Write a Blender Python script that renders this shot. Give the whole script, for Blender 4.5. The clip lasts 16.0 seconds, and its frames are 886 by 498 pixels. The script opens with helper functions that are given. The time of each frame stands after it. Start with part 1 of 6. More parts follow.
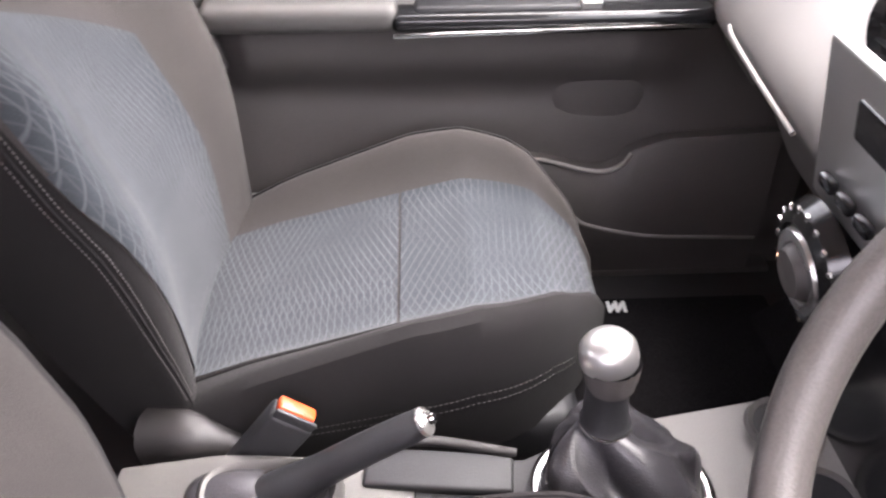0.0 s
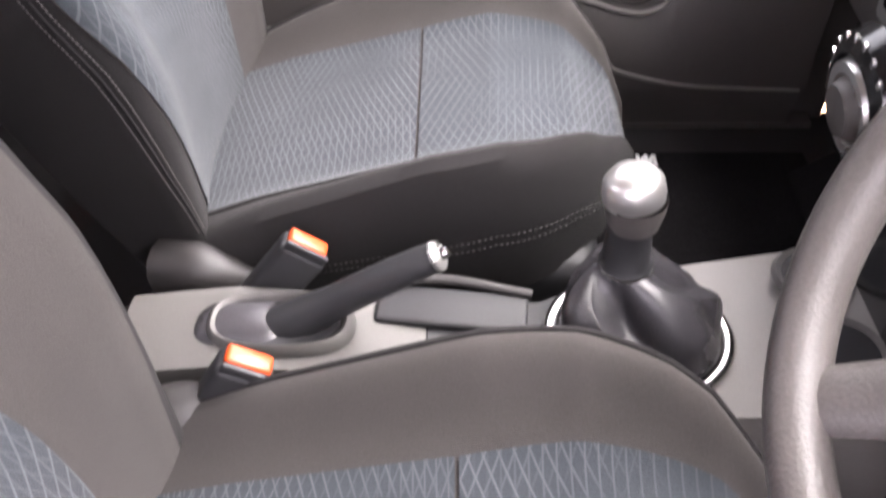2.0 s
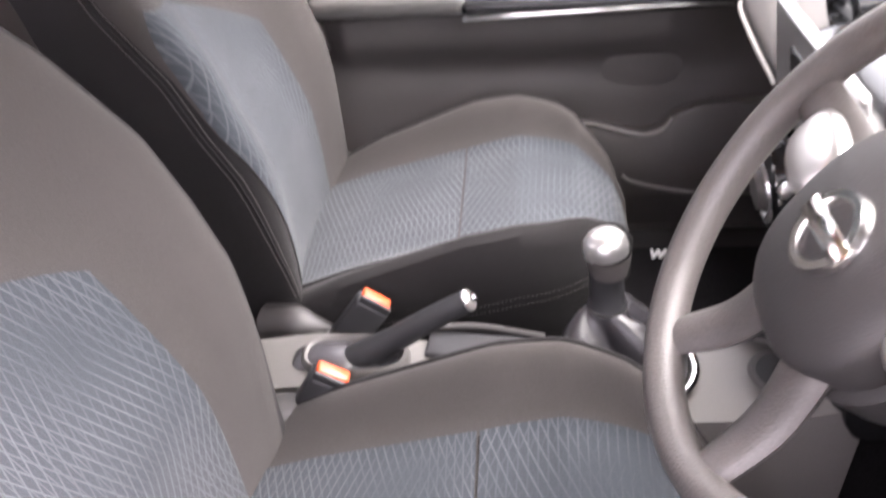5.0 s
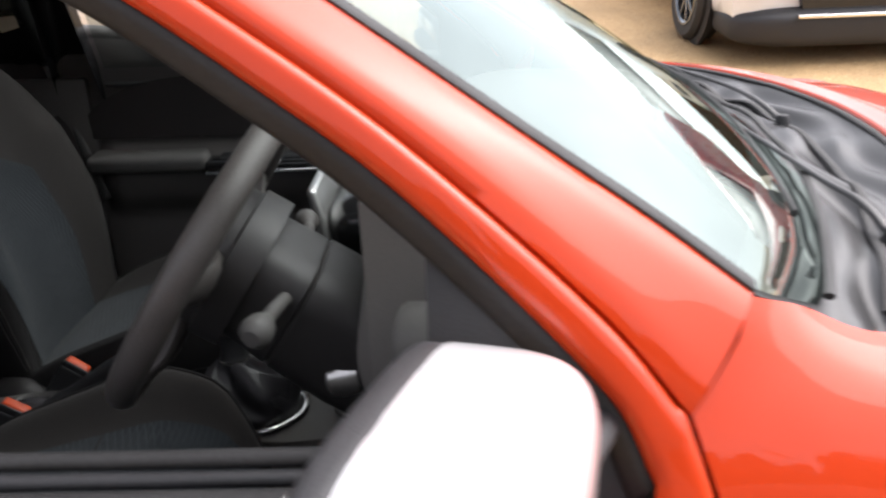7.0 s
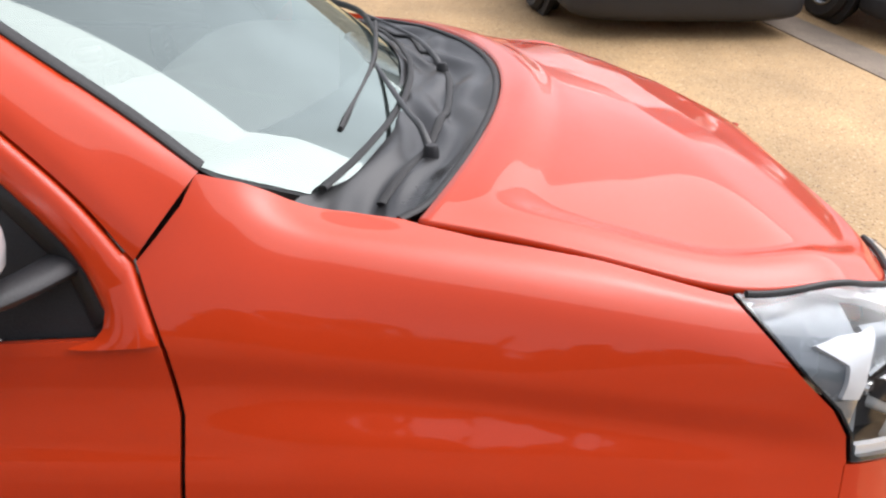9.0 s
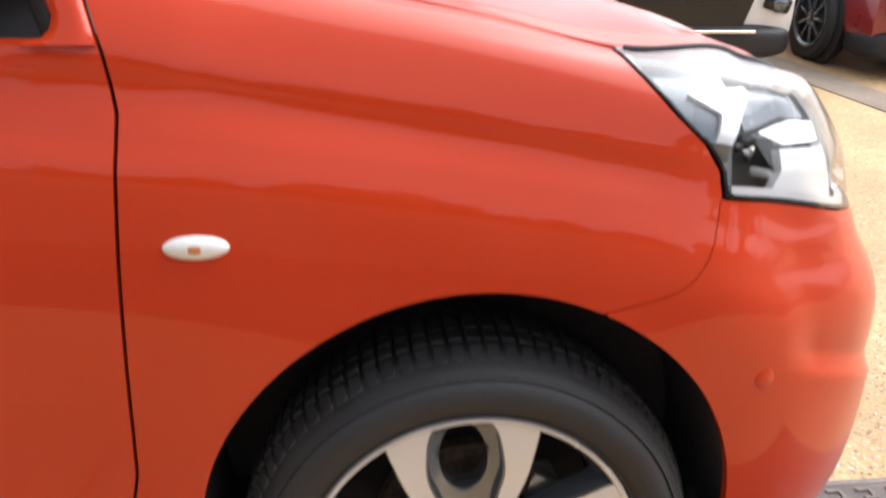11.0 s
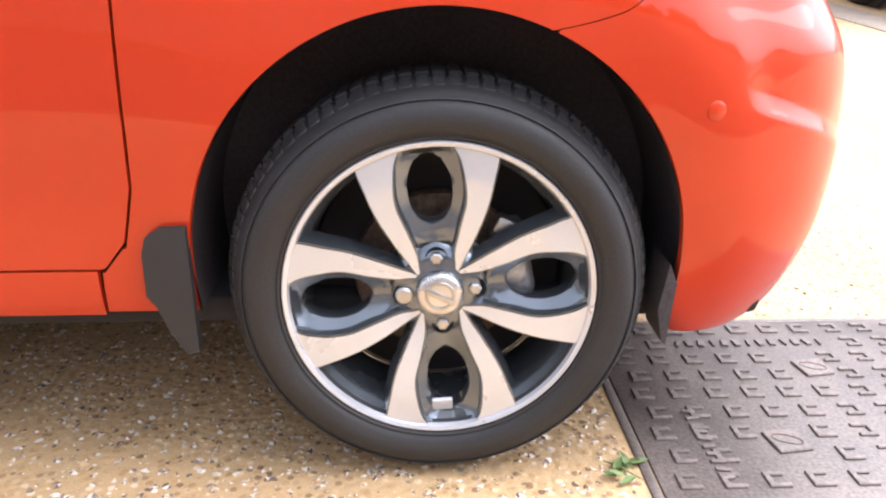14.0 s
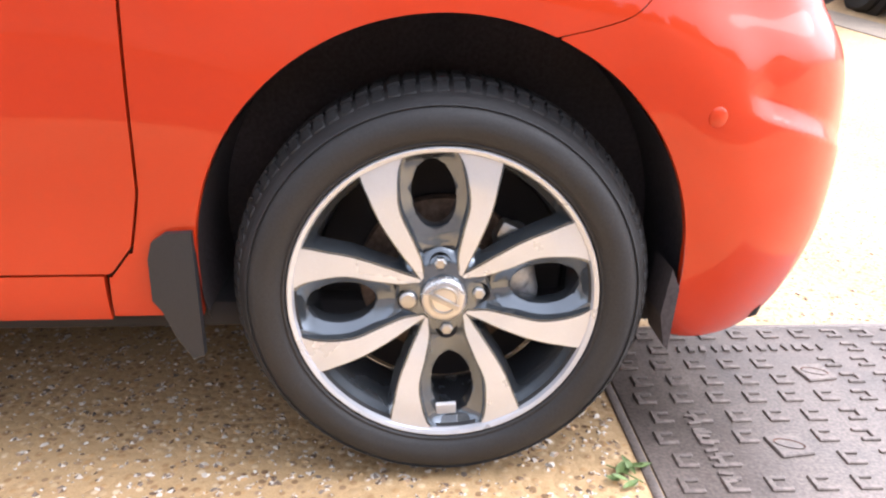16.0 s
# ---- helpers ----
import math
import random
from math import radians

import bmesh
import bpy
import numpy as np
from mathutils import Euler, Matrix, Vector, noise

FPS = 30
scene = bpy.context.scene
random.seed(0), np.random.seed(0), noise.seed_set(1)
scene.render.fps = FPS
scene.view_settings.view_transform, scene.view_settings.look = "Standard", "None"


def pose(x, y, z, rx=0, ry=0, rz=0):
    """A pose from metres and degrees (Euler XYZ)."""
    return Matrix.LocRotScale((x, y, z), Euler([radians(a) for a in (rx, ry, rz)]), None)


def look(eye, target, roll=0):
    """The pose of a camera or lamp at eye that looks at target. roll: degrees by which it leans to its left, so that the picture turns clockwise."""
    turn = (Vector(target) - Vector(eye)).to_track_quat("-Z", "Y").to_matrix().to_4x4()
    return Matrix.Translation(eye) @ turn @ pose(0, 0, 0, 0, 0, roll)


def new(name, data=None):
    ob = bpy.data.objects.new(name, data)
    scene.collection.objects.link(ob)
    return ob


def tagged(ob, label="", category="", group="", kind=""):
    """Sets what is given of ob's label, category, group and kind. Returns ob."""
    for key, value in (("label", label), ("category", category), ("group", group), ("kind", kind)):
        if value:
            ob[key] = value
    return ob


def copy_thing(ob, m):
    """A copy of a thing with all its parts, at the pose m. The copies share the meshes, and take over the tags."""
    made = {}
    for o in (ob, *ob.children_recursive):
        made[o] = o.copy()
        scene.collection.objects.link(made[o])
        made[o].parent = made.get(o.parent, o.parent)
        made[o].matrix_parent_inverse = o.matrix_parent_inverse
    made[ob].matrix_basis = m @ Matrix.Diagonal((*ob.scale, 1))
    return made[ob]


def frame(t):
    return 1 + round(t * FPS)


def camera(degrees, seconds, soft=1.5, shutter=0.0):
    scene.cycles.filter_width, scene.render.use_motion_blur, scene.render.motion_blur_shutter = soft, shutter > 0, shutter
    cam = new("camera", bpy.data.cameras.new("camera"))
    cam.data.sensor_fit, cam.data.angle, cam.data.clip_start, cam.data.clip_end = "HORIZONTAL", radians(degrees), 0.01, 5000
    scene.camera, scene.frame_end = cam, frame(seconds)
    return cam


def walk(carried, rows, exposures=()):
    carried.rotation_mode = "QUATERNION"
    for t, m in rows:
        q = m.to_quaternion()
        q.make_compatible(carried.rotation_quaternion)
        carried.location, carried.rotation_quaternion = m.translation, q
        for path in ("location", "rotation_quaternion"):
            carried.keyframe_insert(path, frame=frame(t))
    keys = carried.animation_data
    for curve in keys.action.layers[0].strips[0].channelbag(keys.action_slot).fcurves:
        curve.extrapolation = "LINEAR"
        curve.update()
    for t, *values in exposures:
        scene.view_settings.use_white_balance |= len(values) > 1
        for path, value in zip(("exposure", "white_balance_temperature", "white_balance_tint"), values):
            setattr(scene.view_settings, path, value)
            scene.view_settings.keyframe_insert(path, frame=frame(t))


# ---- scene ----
cam = camera(59.4, 16.0, soft=2.2, shutter=0.5)
PATH = [
    (0, (-1.126, 0.314, 1.218), (-1.074, 1.906, 0.009), -0.4),
    (0.5, (-1.129, 0.31, 1.214), (-1.168, 1.905, 0.008), 0.5),
    (1, (-1.114, 0.312, 1.209), (-1.166, 1.912, 0.01), -0.5),
    (1.5, (-1.115, 0.323, 1.192), (-1.158, 1.844, -0.105), 0.1),
    (2, (-1.114, 0.321, 1.166), (-1.14, 1.686, -0.295), -0.7),
    (2.5, (-1.115, 0.32, 1.152), (-1.119, 1.527, -0.443), 0.6),
    (3, (-1.106, 0.307, 1.128), (-1.123, 1.359, -0.573), -0.0),
    (3.2, (-1.097, 0.293, 1.125), (-1.141, 1.284, -0.612), -2.0),
    (5.3, (-1.038, -0.009, 1.318), (-1.247, 1.676, 0.261), -4.9),
    (5.6, (-0.967, -0.078, 1.336), (-1.169, 1.678, 0.399), -4.9),
    (6, (-0.83, -0.169, 1.333), (-1.033, 1.637, 0.498), -3.7),
    (6.2, (-0.754, -0.213, 1.332), (-0.951, 1.609, 0.532), -3.2),
    (6.5, (-0.674, -0.262, 1.33), (-0.802, 1.564, 0.524), -2.9),
    (6.8, (-0.609, -0.328, 1.329), (-0.66, 1.501, 0.521), -3.1),
    (7, (-0.566, -0.363, 1.310), (-0.592, 1.480, 0.534), -2.0),
    (7.5, (-0.48, -0.446, 1.319), (-0.421, 1.39, 0.53), -0.2),
    (8, (-0.372, -0.488, 1.329), (-0.17, 1.301, 0.458), 1.5),
    (8.2, (-0.324, -0.511, 1.332), (-0.08, 1.259, 0.437), 2.2),
    (10.3, (-0.182, -0.672, 1.165), (0.034, 1.18, 0.443), 1.0),
    (10.5, (-0.168, -0.714, 1.131), (0.05, 1.143, 0.421), 1.2),
    (11, (-0.13, -0.804, 1.006), (0.071, 1.075, 0.35), 0.6),
    (11.5, (-0.096, -0.859, 0.901), (0.042, 1.018, 0.226), -0.0),
    (12, (-0.07, -0.909, 0.827), (0.02, 0.967, 0.138), 0.4),
    (12.5, (-0.06, -0.962, 0.738), (-0.014, 0.942, 0.129), -0.1),
    (13, (-0.045, -0.968, 0.726), (-0.011, 0.93, 0.097), -0.1),
    (13.5, (-0.033, -0.968, 0.72), (0.03, 0.912, 0.04), -0.1),
    (14, (-0.031, -0.983, 0.727), (0.036, 0.891, 0.03), -0.0),
    (14.5, (-0.031, -0.98, 0.727), (0.031, 0.894, 0.032), -0.1),
    (15, (-0.034, -0.986, 0.721), (0.031, 0.893, 0.039), -0.4),
    (15.5, (-0.035, -0.988, 0.724), (0.035, 0.891, 0.044), -0.0),
    (16, (-0.036, -0.991, 0.727), (0.03, 0.889, 0.047), 0.0),
]
EXPOSURES = [(0.0, 4.78, 6750, 28), (2.2, 4.78, 6750, 28), (3.2, 4.88, 6700, 28), (5.3, 4.68, 6750, 28), (5.8, 4.3, 6650, 27), (6.2, 3.70, 6500, 24), (6.6, 2.38, 6450, 20), (7.0, 1.45, 6400, 15), (7.3, 0.95, 6350, 13), (7.6, 0.65, 6350, 14), (8.2, 0.62, 6300, 14), (10.3, 1.08, 6200, 13), (11.0, 1.05, 6200, 13), (11.6, 1.46, 6050, 15), (12.5, 1.80, 5900, 16), (13.2, 1.96, 5850, 16), (16.0, 1.96, 5850, 16)]
SKY, SUN = 0.15, 1.5
walk(cam, [(t, look(eye, target, roll)) for t, eye, target, roll in PATH], EXPOSURES)

# ---------------------------------------------------------------- light
world = bpy.data.worlds.new("sky")
scene.world = world
world.use_nodes = True
wt = world.node_tree
sky = wt.nodes.new("ShaderNodeTexSky")
sky.sky_type = "NISHITA"
sky.sun_disc = False
sky.sun_elevation, sky.sun_rotation = radians(55), radians(74)
sky.air_density, sky.dust_density, sky.ozone_density = 1.0, 4.0, 1.0
soft_sky = wt.nodes.new("ShaderNodeHueSaturation")      # thin cloud: the sky's blue is washed out
soft_sky.inputs["Saturation"].default_value = 0.18
wt.links.new(sky.outputs[0], soft_sky.inputs["Color"])
clouds = wt.nodes.new("ShaderNodeTexNoise")                # broken cloud all over the sky
clouds.inputs["Scale"].default_value, clouds.inputs["Detail"].default_value = 2.6, 7
cover_range = wt.nodes.new("ShaderNodeMapRange")
cover_range.inputs["From Min"].default_value, cover_range.inputs["From Max"].default_value = 0.32, 0.68
cover_range.inputs["To Min"].default_value, cover_range.inputs["To Max"].default_value = 0.86, 1.22
sky_coord = wt.nodes.new("ShaderNodeTexCoord")
wt.links.new(sky_coord.outputs["Generated"], clouds.inputs["Vector"])
wt.links.new(clouds.outputs[0], cover_range.inputs["Value"])
sky_mul = wt.nodes.new("ShaderNodeVectorMath")
sky_mul.operation = "SCALE"
wt.links.new(soft_sky.outputs[0], sky_mul.inputs[0])
wt.links.new(cover_range.outputs[0], sky_mul.inputs["Scale"])
wt.links.new(sky_mul.outputs[0], wt.nodes["Background"].inputs[0])
wt.nodes["Background"].inputs[1].default_value = SKY
sun = new("sun", bpy.data.lights.new("sun", "SUN"))
sun.data.energy, sun.data.angle, sun.data.color = SUN, radians(80), (1.0, 0.96, 0.90)
sun.matrix_world = look((0, 0, 0), (-0.550, -0.16, -0.820))

# ---------------------------------------------------------------- materials


def mat(name, colour, rough=0.5, metal=0.0, grain=0.0, scale=200.0, bump=0.0, blotch=0.0, bscale=6.0, coat=0.0, spec=0.5, sheen=0.0):
    """A plain surface with fine grain, wider blotches and relief."""
    m = bpy.data.materials.new(name)
    m.use_nodes = True
    nt = m.node_tree
    b = nt.nodes["Principled BSDF"]
    b.inputs["Base Color"].default_value = (*colour, 1)
    b.inputs["Roughness"].default_value = rough
    b.inputs["Metallic"].default_value = metal
    b.inputs["Coat Weight"].default_value = coat
    b.inputs["Coat Roughness"].default_value = 0.04
    b.inputs["Specular IOR Level"].default_value = spec
    b.inputs["Sheen Weight"].default_value = sheen
    tc = nt.nodes.new("ShaderNodeTexCoord")
    if grain or blotch:
        n1 = nt.nodes.new("ShaderNodeTexNoise")
        n1.inputs["Scale"].default_value, n1.inputs["Detail"].default_value = scale, 4
        n2 = nt.nodes.new("ShaderNodeTexNoise")
        n2.inputs["Scale"].default_value, n2.inputs["Detail"].default_value = bscale, 5
        for n in (n1, n2):
            nt.links.new(tc.outputs["Object"], n.inputs["Vector"])
        prev = None
        for n, amount in ((n1, grain), (n2, blotch)):
            r = nt.nodes.new("ShaderNodeMapRange")
            r.inputs["From Min"].default_value, r.inputs["From Max"].default_value = 0.3, 0.7
            r.inputs["To Min"].default_value, r.inputs["To Max"].default_value = 1 - amount, 1 + amount
            nt.links.new(n.outputs[0], r.inputs["Value"])
            mul = nt.nodes.new("ShaderNodeVectorMath")
            mul.operation = "SCALE"
            if prev is None:
                mul.inputs[0].default_value = colour
            else:
                nt.links.new(prev, mul.inputs[0])
            nt.links.new(r.outputs[0], mul.inputs["Scale"])
            prev = mul.outputs[0]
        nt.links.new(prev, b.inputs["Base Color"])
        rr = nt.nodes.new("ShaderNodeMapRange")
        rr.inputs["From Min"].default_value, rr.inputs["From Max"].default_value = 0.3, 0.7
        rr.inputs["To Min"].default_value, rr.inputs["To Max"].default_value = max(rough - 0.06, 0.02), min(rough + 0.08, 1)
        nt.links.new(n2.outputs[0], rr.inputs["Value"])
        nt.links.new(rr.outputs[0], b.inputs["Roughness"])
    if bump:
        n3 = nt.nodes.new("ShaderNodeTexNoise")
        n3.inputs["Scale"].default_value, n3.inputs["Detail"].default_value = scale, 3
        nt.links.new(tc.outputs["Object"], n3.inputs["Vector"])
        bp = nt.nodes.new("ShaderNodeBump")
        bp.inputs["Strength"].default_value, bp.inputs["Distance"].default_value = bump, 0.001
        nt.links.new(n3.outputs[0], bp.inputs["Height"])
        nt.links.new(bp.outputs[0], b.inputs["Normal"])
    return m


def glass_mat(name, tint, gloss=0.08, sheen=(1, 1, 1)):
    """Thin clear sheet: see-through face on, mirror-like at a slant."""
    m = bpy.data.materials.new(name)
    m.use_nodes = True
    nt = m.node_tree
    nt.nodes.remove(nt.nodes["Principled BSDF"])
    t = nt.nodes.new("ShaderNodeBsdfTransparent")
    t.inputs[0].default_value = (*tint, 1)
    g = nt.nodes.new("ShaderNodeBsdfGlossy")
    g.inputs["Roughness"].default_value = 0.02
    g.inputs["Color"].default_value = (*sheen, 1)
    lw = nt.nodes.new("ShaderNodeLayerWeight")
    lw.inputs["Blend"].default_value = 0.5
    pw = nt.nodes.new("ShaderNodeMath")
    pw.operation = "POWER"
    pw.inputs[1].default_value = 4.0
    nt.links.new(lw.outputs["Facing"], pw.inputs[0])
    mr = nt.nodes.new("ShaderNodeMapRange")
    mr.inputs["To Min"].default_value = gloss
    nt.links.new(pw.outputs[0], mr.inputs["Value"])
    mix = nt.nodes.new("ShaderNodeMixShader")
    nt.links.new(mr.outputs[0], mix.inputs[0])
    nt.links.new(t.outputs[0], mix.inputs[1])
    nt.links.new(g.outputs[0], mix.inputs[2])
    nt.links.new(mix.outputs[0], nt.nodes["Material Output"].inputs[0])
    return m


def weave_mat(name, base, line, s=1.0):
    """Blue-grey seat cloth with pale fanned threads that cross."""
    m = mat(name, base, 0.9, grain=0.18, scale=900, bump=0.5, sheen=0.10, spec=0.2)
    nt = m.node_tree
    b = nt.nodes["Principled BSDF"]
    src = b.inputs["Base Color"].links[0].from_socket
    tc = nt.nodes.new("ShaderNodeUVMap")
    tc.uv_map = "UVMap"
    masks = []
    for angle, scale, seed, width in ((92, 74, 0.3, 0.90), (70, 66, 4.1, 0.90), (111, 70, 9.0, 0.88)):
        mp = nt.nodes.new("ShaderNodeMapping")
        mp.inputs["Rotation"].default_value = (0, 0, radians(angle))
        mp.inputs["Location"].default_value = (seed, seed, 0)
        nt.links.new(tc.outputs[0], mp.inputs[0])
        wv = nt.nodes.new("ShaderNodeTexWave")
        wv.wave_type, wv.bands_direction, wv.wave_profile = "BANDS", "X", "SIN"
        wv.inputs["Scale"].default_value = scale * s / 3.1416 * 1.0
        wv.inputs["Distortion"].default_value = 1.7
        wv.inputs["Detail"].default_value = 1.0
        wv.inputs["Detail Scale"].default_value = 0.22
        nt.links.new(mp.outputs[0], wv.inputs[0])
        r = nt.nodes.new("ShaderNodeMapRange")
        r.inputs["From Min"].default_value, r.inputs["From Max"].default_value = width, width + 0.12
        nt.links.new(wv.outputs[1], r.inputs["Value"])
        nz = nt.nodes.new("ShaderNodeTexNoise")
        nz.inputs["Scale"].default_value = 6.0
        nt.links.new(mp.outputs[0], nz.inputs["Vector"])
        r2 = nt.nodes.new("ShaderNodeMapRange")
        r2.inputs["From Min"].default_value, r2.inputs["From Max"].default_value = 0.36, 0.66
        nt.links.new(nz.outputs[0], r2.inputs["Value"])
        mu = nt.nodes.new("ShaderNodeMath")
        mu.operation = "MULTIPLY"
        nt.links.new(r.outputs[0], mu.inputs[0])
        nt.links.new(r2.outputs[0], mu.inputs[1])
        masks.append(mu.outputs[0])
    acc = masks[0]
    for k in masks[1:]:
        mx = nt.nodes.new("ShaderNodeMath")
        mx.operation = "MAXIMUM"
        nt.links.new(acc, mx.inputs[0])
        nt.links.new(k, mx.inputs[1])
        acc = mx.outputs[0]
    mix = nt.nodes.new("ShaderNodeMix")
    mix.data_type = "RGBA"
    mix.inputs["B"].default_value = (*line, 1)
    sc = nt.nodes.new("ShaderNodeMath")
    sc.operation = "MULTIPLY"
    sc.inputs[1].default_value = 0.75
    nt.links.new(acc, sc.inputs[0])
    nt.links.new(sc.outputs[0], mix.inputs[0])
    nt.links.new(src, mix.inputs["A"])
    nt.links.new(mix.outputs["Result"], b.inputs["Base Color"])
    return m


def ground_mat():
    """Exposed-aggregate concrete: pale sandy paste with brown, white and ochre stones."""
    m = bpy.data.materials.new("exposed aggregate")
    m.use_nodes = True
    nt = m.node_tree
    b = nt.nodes["Principled BSDF"]
    b.inputs["Roughness"].default_value = 0.75
    tc = nt.nodes.new("ShaderNodeTexCoord")
    vo = nt.nodes.new("ShaderNodeTexVoronoi")
    vo.inputs["Scale"].default_value = 62
    nt.links.new(tc.outputs["Object"], vo.inputs["Vector"])
    ramp = nt.nodes.new("ShaderNodeValToRGB")
    sep = nt.nodes.new("ShaderNodeSeparateColor")
    nt.links.new(vo.outputs["Color"], sep.inputs[0])
    nt.links.new(sep.outputs[0], ramp.inputs[0])
    cr = ramp.color_ramp
    cr.elements[0].color, cr.elements[1].color = (0.159, 0.087, 0.041, 1), (0.700, 0.543, 0.353, 1)
    for p, c in ((0.25, (0.382, 0.228, 0.102)), (0.5, (0.498, 0.301, 0.127)), (0.62, (0.265, 0.160, 0.082)), (0.8, (0.551, 0.378, 0.197))):
        cr.elements.new(p).color = (*c, 1)
    paste = nt.nodes.new("ShaderNodeTexNoise")
    paste.inputs["Scale"].default_value, paste.inputs["Detail"].default_value = 260, 5
    nt.links.new(tc.outputs["Object"], paste.inputs["Vector"])
    pr = nt.nodes.new("ShaderNodeValToRGB")
    pr.color_ramp.elements[0].color, pr.color_ramp.elements[1].color = (0.318, 0.199, 0.094, 1), (0.657, 0.446, 0.221, 1)
    nt.links.new(paste.outputs[0], pr.inputs[0])
    edge = nt.nodes.new("ShaderNodeMapRange")
    edge.inputs["From Min"].default_value, edge.inputs["From Max"].default_value = 0.30, 0.42
    nt.links.new(vo.outputs["Distance"], edge.inputs["Value"])
    mix = nt.nodes.new("ShaderNodeMix")
    mix.data_type = "RGBA"
    nt.links.new(edge.outputs[0], mix.inputs[0])
    nt.links.new(ramp.outputs[0], mix.inputs["A"])
    nt.links.new(pr.outputs[0], mix.inputs["B"])
    stain = nt.nodes.new("ShaderNodeTexNoise")
    stain.inputs["Scale"].default_value, stain.inputs["Detail"].default_value = 1.3, 6
    nt.links.new(tc.outputs["Object"], stain.inputs["Vector"])
    sr = nt.nodes.new("ShaderNodeMapRange")
    sr.inputs["From Min"].default_value, sr.inputs["From Max"].default_value = 0.3, 0.7
    sr.inputs["To Min"].default_value, sr.inputs["To Max"].default_value = 0.68, 1.08
    nt.links.new(stain.outputs[0], sr.inputs["Value"])
    mul = nt.nodes.new("ShaderNodeVectorMath")
    mul.operation = "SCALE"
    nt.links.new(mix.outputs["Result"], mul.inputs[0])
    nt.links.new(sr.outputs[0], mul.inputs["Scale"])
    nt.links.new(mul.outputs[0], b.inputs["Base Color"])
    bp = nt.nodes.new("ShaderNodeBump")
    bp.inputs["Strength"].default_value, bp.inputs["Distance"].default_value = 0.8, 0.004
    inv = nt.nodes.new("ShaderNodeMath")
    inv.operation = "SUBTRACT"
    inv.inputs[0].default_value = 1.0
    nt.links.new(vo.outputs["Distance"], inv.inputs[1])
    nt.links.new(inv.outputs[0], bp.inputs["Height"])
    nt.links.new(bp.outputs[0], b.inputs["Normal"])
    return m


def random_mat(name, colours, rough=0.7):
    """One colour for each loose piece of the mesh."""
    m = mat(name, (1, 1, 1), rough)
    nt = m.node_tree
    b = nt.nodes["Principled BSDF"]
    g = nt.nodes.new("ShaderNodeNewGeometry")
    r = nt.nodes.new("ShaderNodeValToRGB")
    r.color_ramp.interpolation = "CONSTANT"
    el = r.color_ramp.elements
    el[0].color = (*colours[0], 1)
    el[1].position, el[1].color = 1 - 1 / len(colours), (*colours[-1], 1)
    for i, c in enumerate(colours[1:-1], 1):
        el.new(i / len(colours)).color = (*c, 1)
    nt.links.new(g.outputs["Random Per Island"], r.inputs[0])
    nt.links.new(r.outputs[0], b.inputs["Base Color"])
    return m


PAINT = mat("orange-red paint", (0.49, 0.038, 0.006), 0.40, 0.0, grain=0.06, scale=1500, blotch=0.05, bscale=3, coat=0.72, spec=0.10)
PAINT.node_tree.nodes["Principled BSDF"].inputs["Coat IOR"].default_value = 1.48
BLACK_PLASTIC = mat("black plastic", (0.018, 0.018, 0.02), 0.55, grain=0.2, scale=600, bump=0.3, blotch=0.1)
GLOSS_BLACK = mat("gloss black", (0.012, 0.012, 0.013), 0.16, blotch=0.1)
SCUTTLE = mat("satin black scuttle plastic", (0.020, 0.020, 0.021), 0.30, grain=0.15, scale=400, bump=0.15, blotch=0.1)
RUBBER = mat("rubber", (0.018, 0.0175, 0.018), 0.62, grain=0.25, scale=300, bump=0.3, blotch=0.25, bscale=14)
TREAD = mat("tyre tread", (0.022, 0.022, 0.023), 0.7, grain=0.3, scale=200, bump=0.4, blotch=0.3, bscale=20)
LINER = mat("wheel-arch liner", (0.050, 0.042, 0.046), 0.8, grain=0.3, scale=150, bump=0.5, blotch=0.3)
DARK = mat("dark underside", (0.022, 0.020, 0.021), 0.9, blotch=0.2)
MACHINED = mat("machined alloy", (0.58, 0.60, 0.64), 0.30, 0.50, grain=0.04, scale=700, blotch=0.05, bscale=10)
ALLOY_GREY = mat("dark grey alloy paint", (0.1620, 0.1823, 0.2025), 0.20, 0.75, grain=0.08, scale=900, blotch=0.1, coat=0.6)
STEEL = mat("steel", (0.45, 0.44, 0.42), 0.35, 0.9, blotch=0.15, bscale=40)
RUSTY = mat("brake disc iron", (0.16, 0.11, 0.08), 0.55, 0.5, grain=0.3, scale=120, blotch=0.4, bscale=30)
CAST = mat("caliper alloy", (0.4760, 0.4900, 0.5040), 0.45, 0.6, grain=0.2, scale=150, bump=0.4, blotch=0.2)
CHROME = mat("chrome", (0.86, 0.85, 0.83), 0.12, 1.0, blotch=0.02)
SATIN = mat("satin silver trim", (0.62, 0.61, 0.60), 0.28, 0.9, blotch=0.04)
SILVER_PAINT = mat("silver paint", (0.68, 0.68, 0.69), 0.32, 0.35, grain=0.04, scale=1200, blotch=0.03, coat=1.0)
GLASS = glass_mat("window glass", (0.78, 0.81, 0.80))
# tint added to darken the view behind the front seats
DARK_GLASS = glass_mat("darkened rear glass", (0.14, 0.15, 0.15))
SCREEN_GLASS = glass_mat("windscreen glass", (0.66, 0.72, 0.70), 0.28, (0.80, 0.92, 0.87))
LENS = glass_mat("clear lens", (0.96, 0.97, 0.97), 0.05)
LENS_WHITE = mat("frosted lens", (0.74, 0.74, 0.72), 0.2, grain=0.05, scale=300, coat=0.6)
LAMP_GREY = mat("slate-grey lamp moulding", (0.16, 0.18, 0.20), 0.25, 0.3, blotch=0.15, bscale=25)
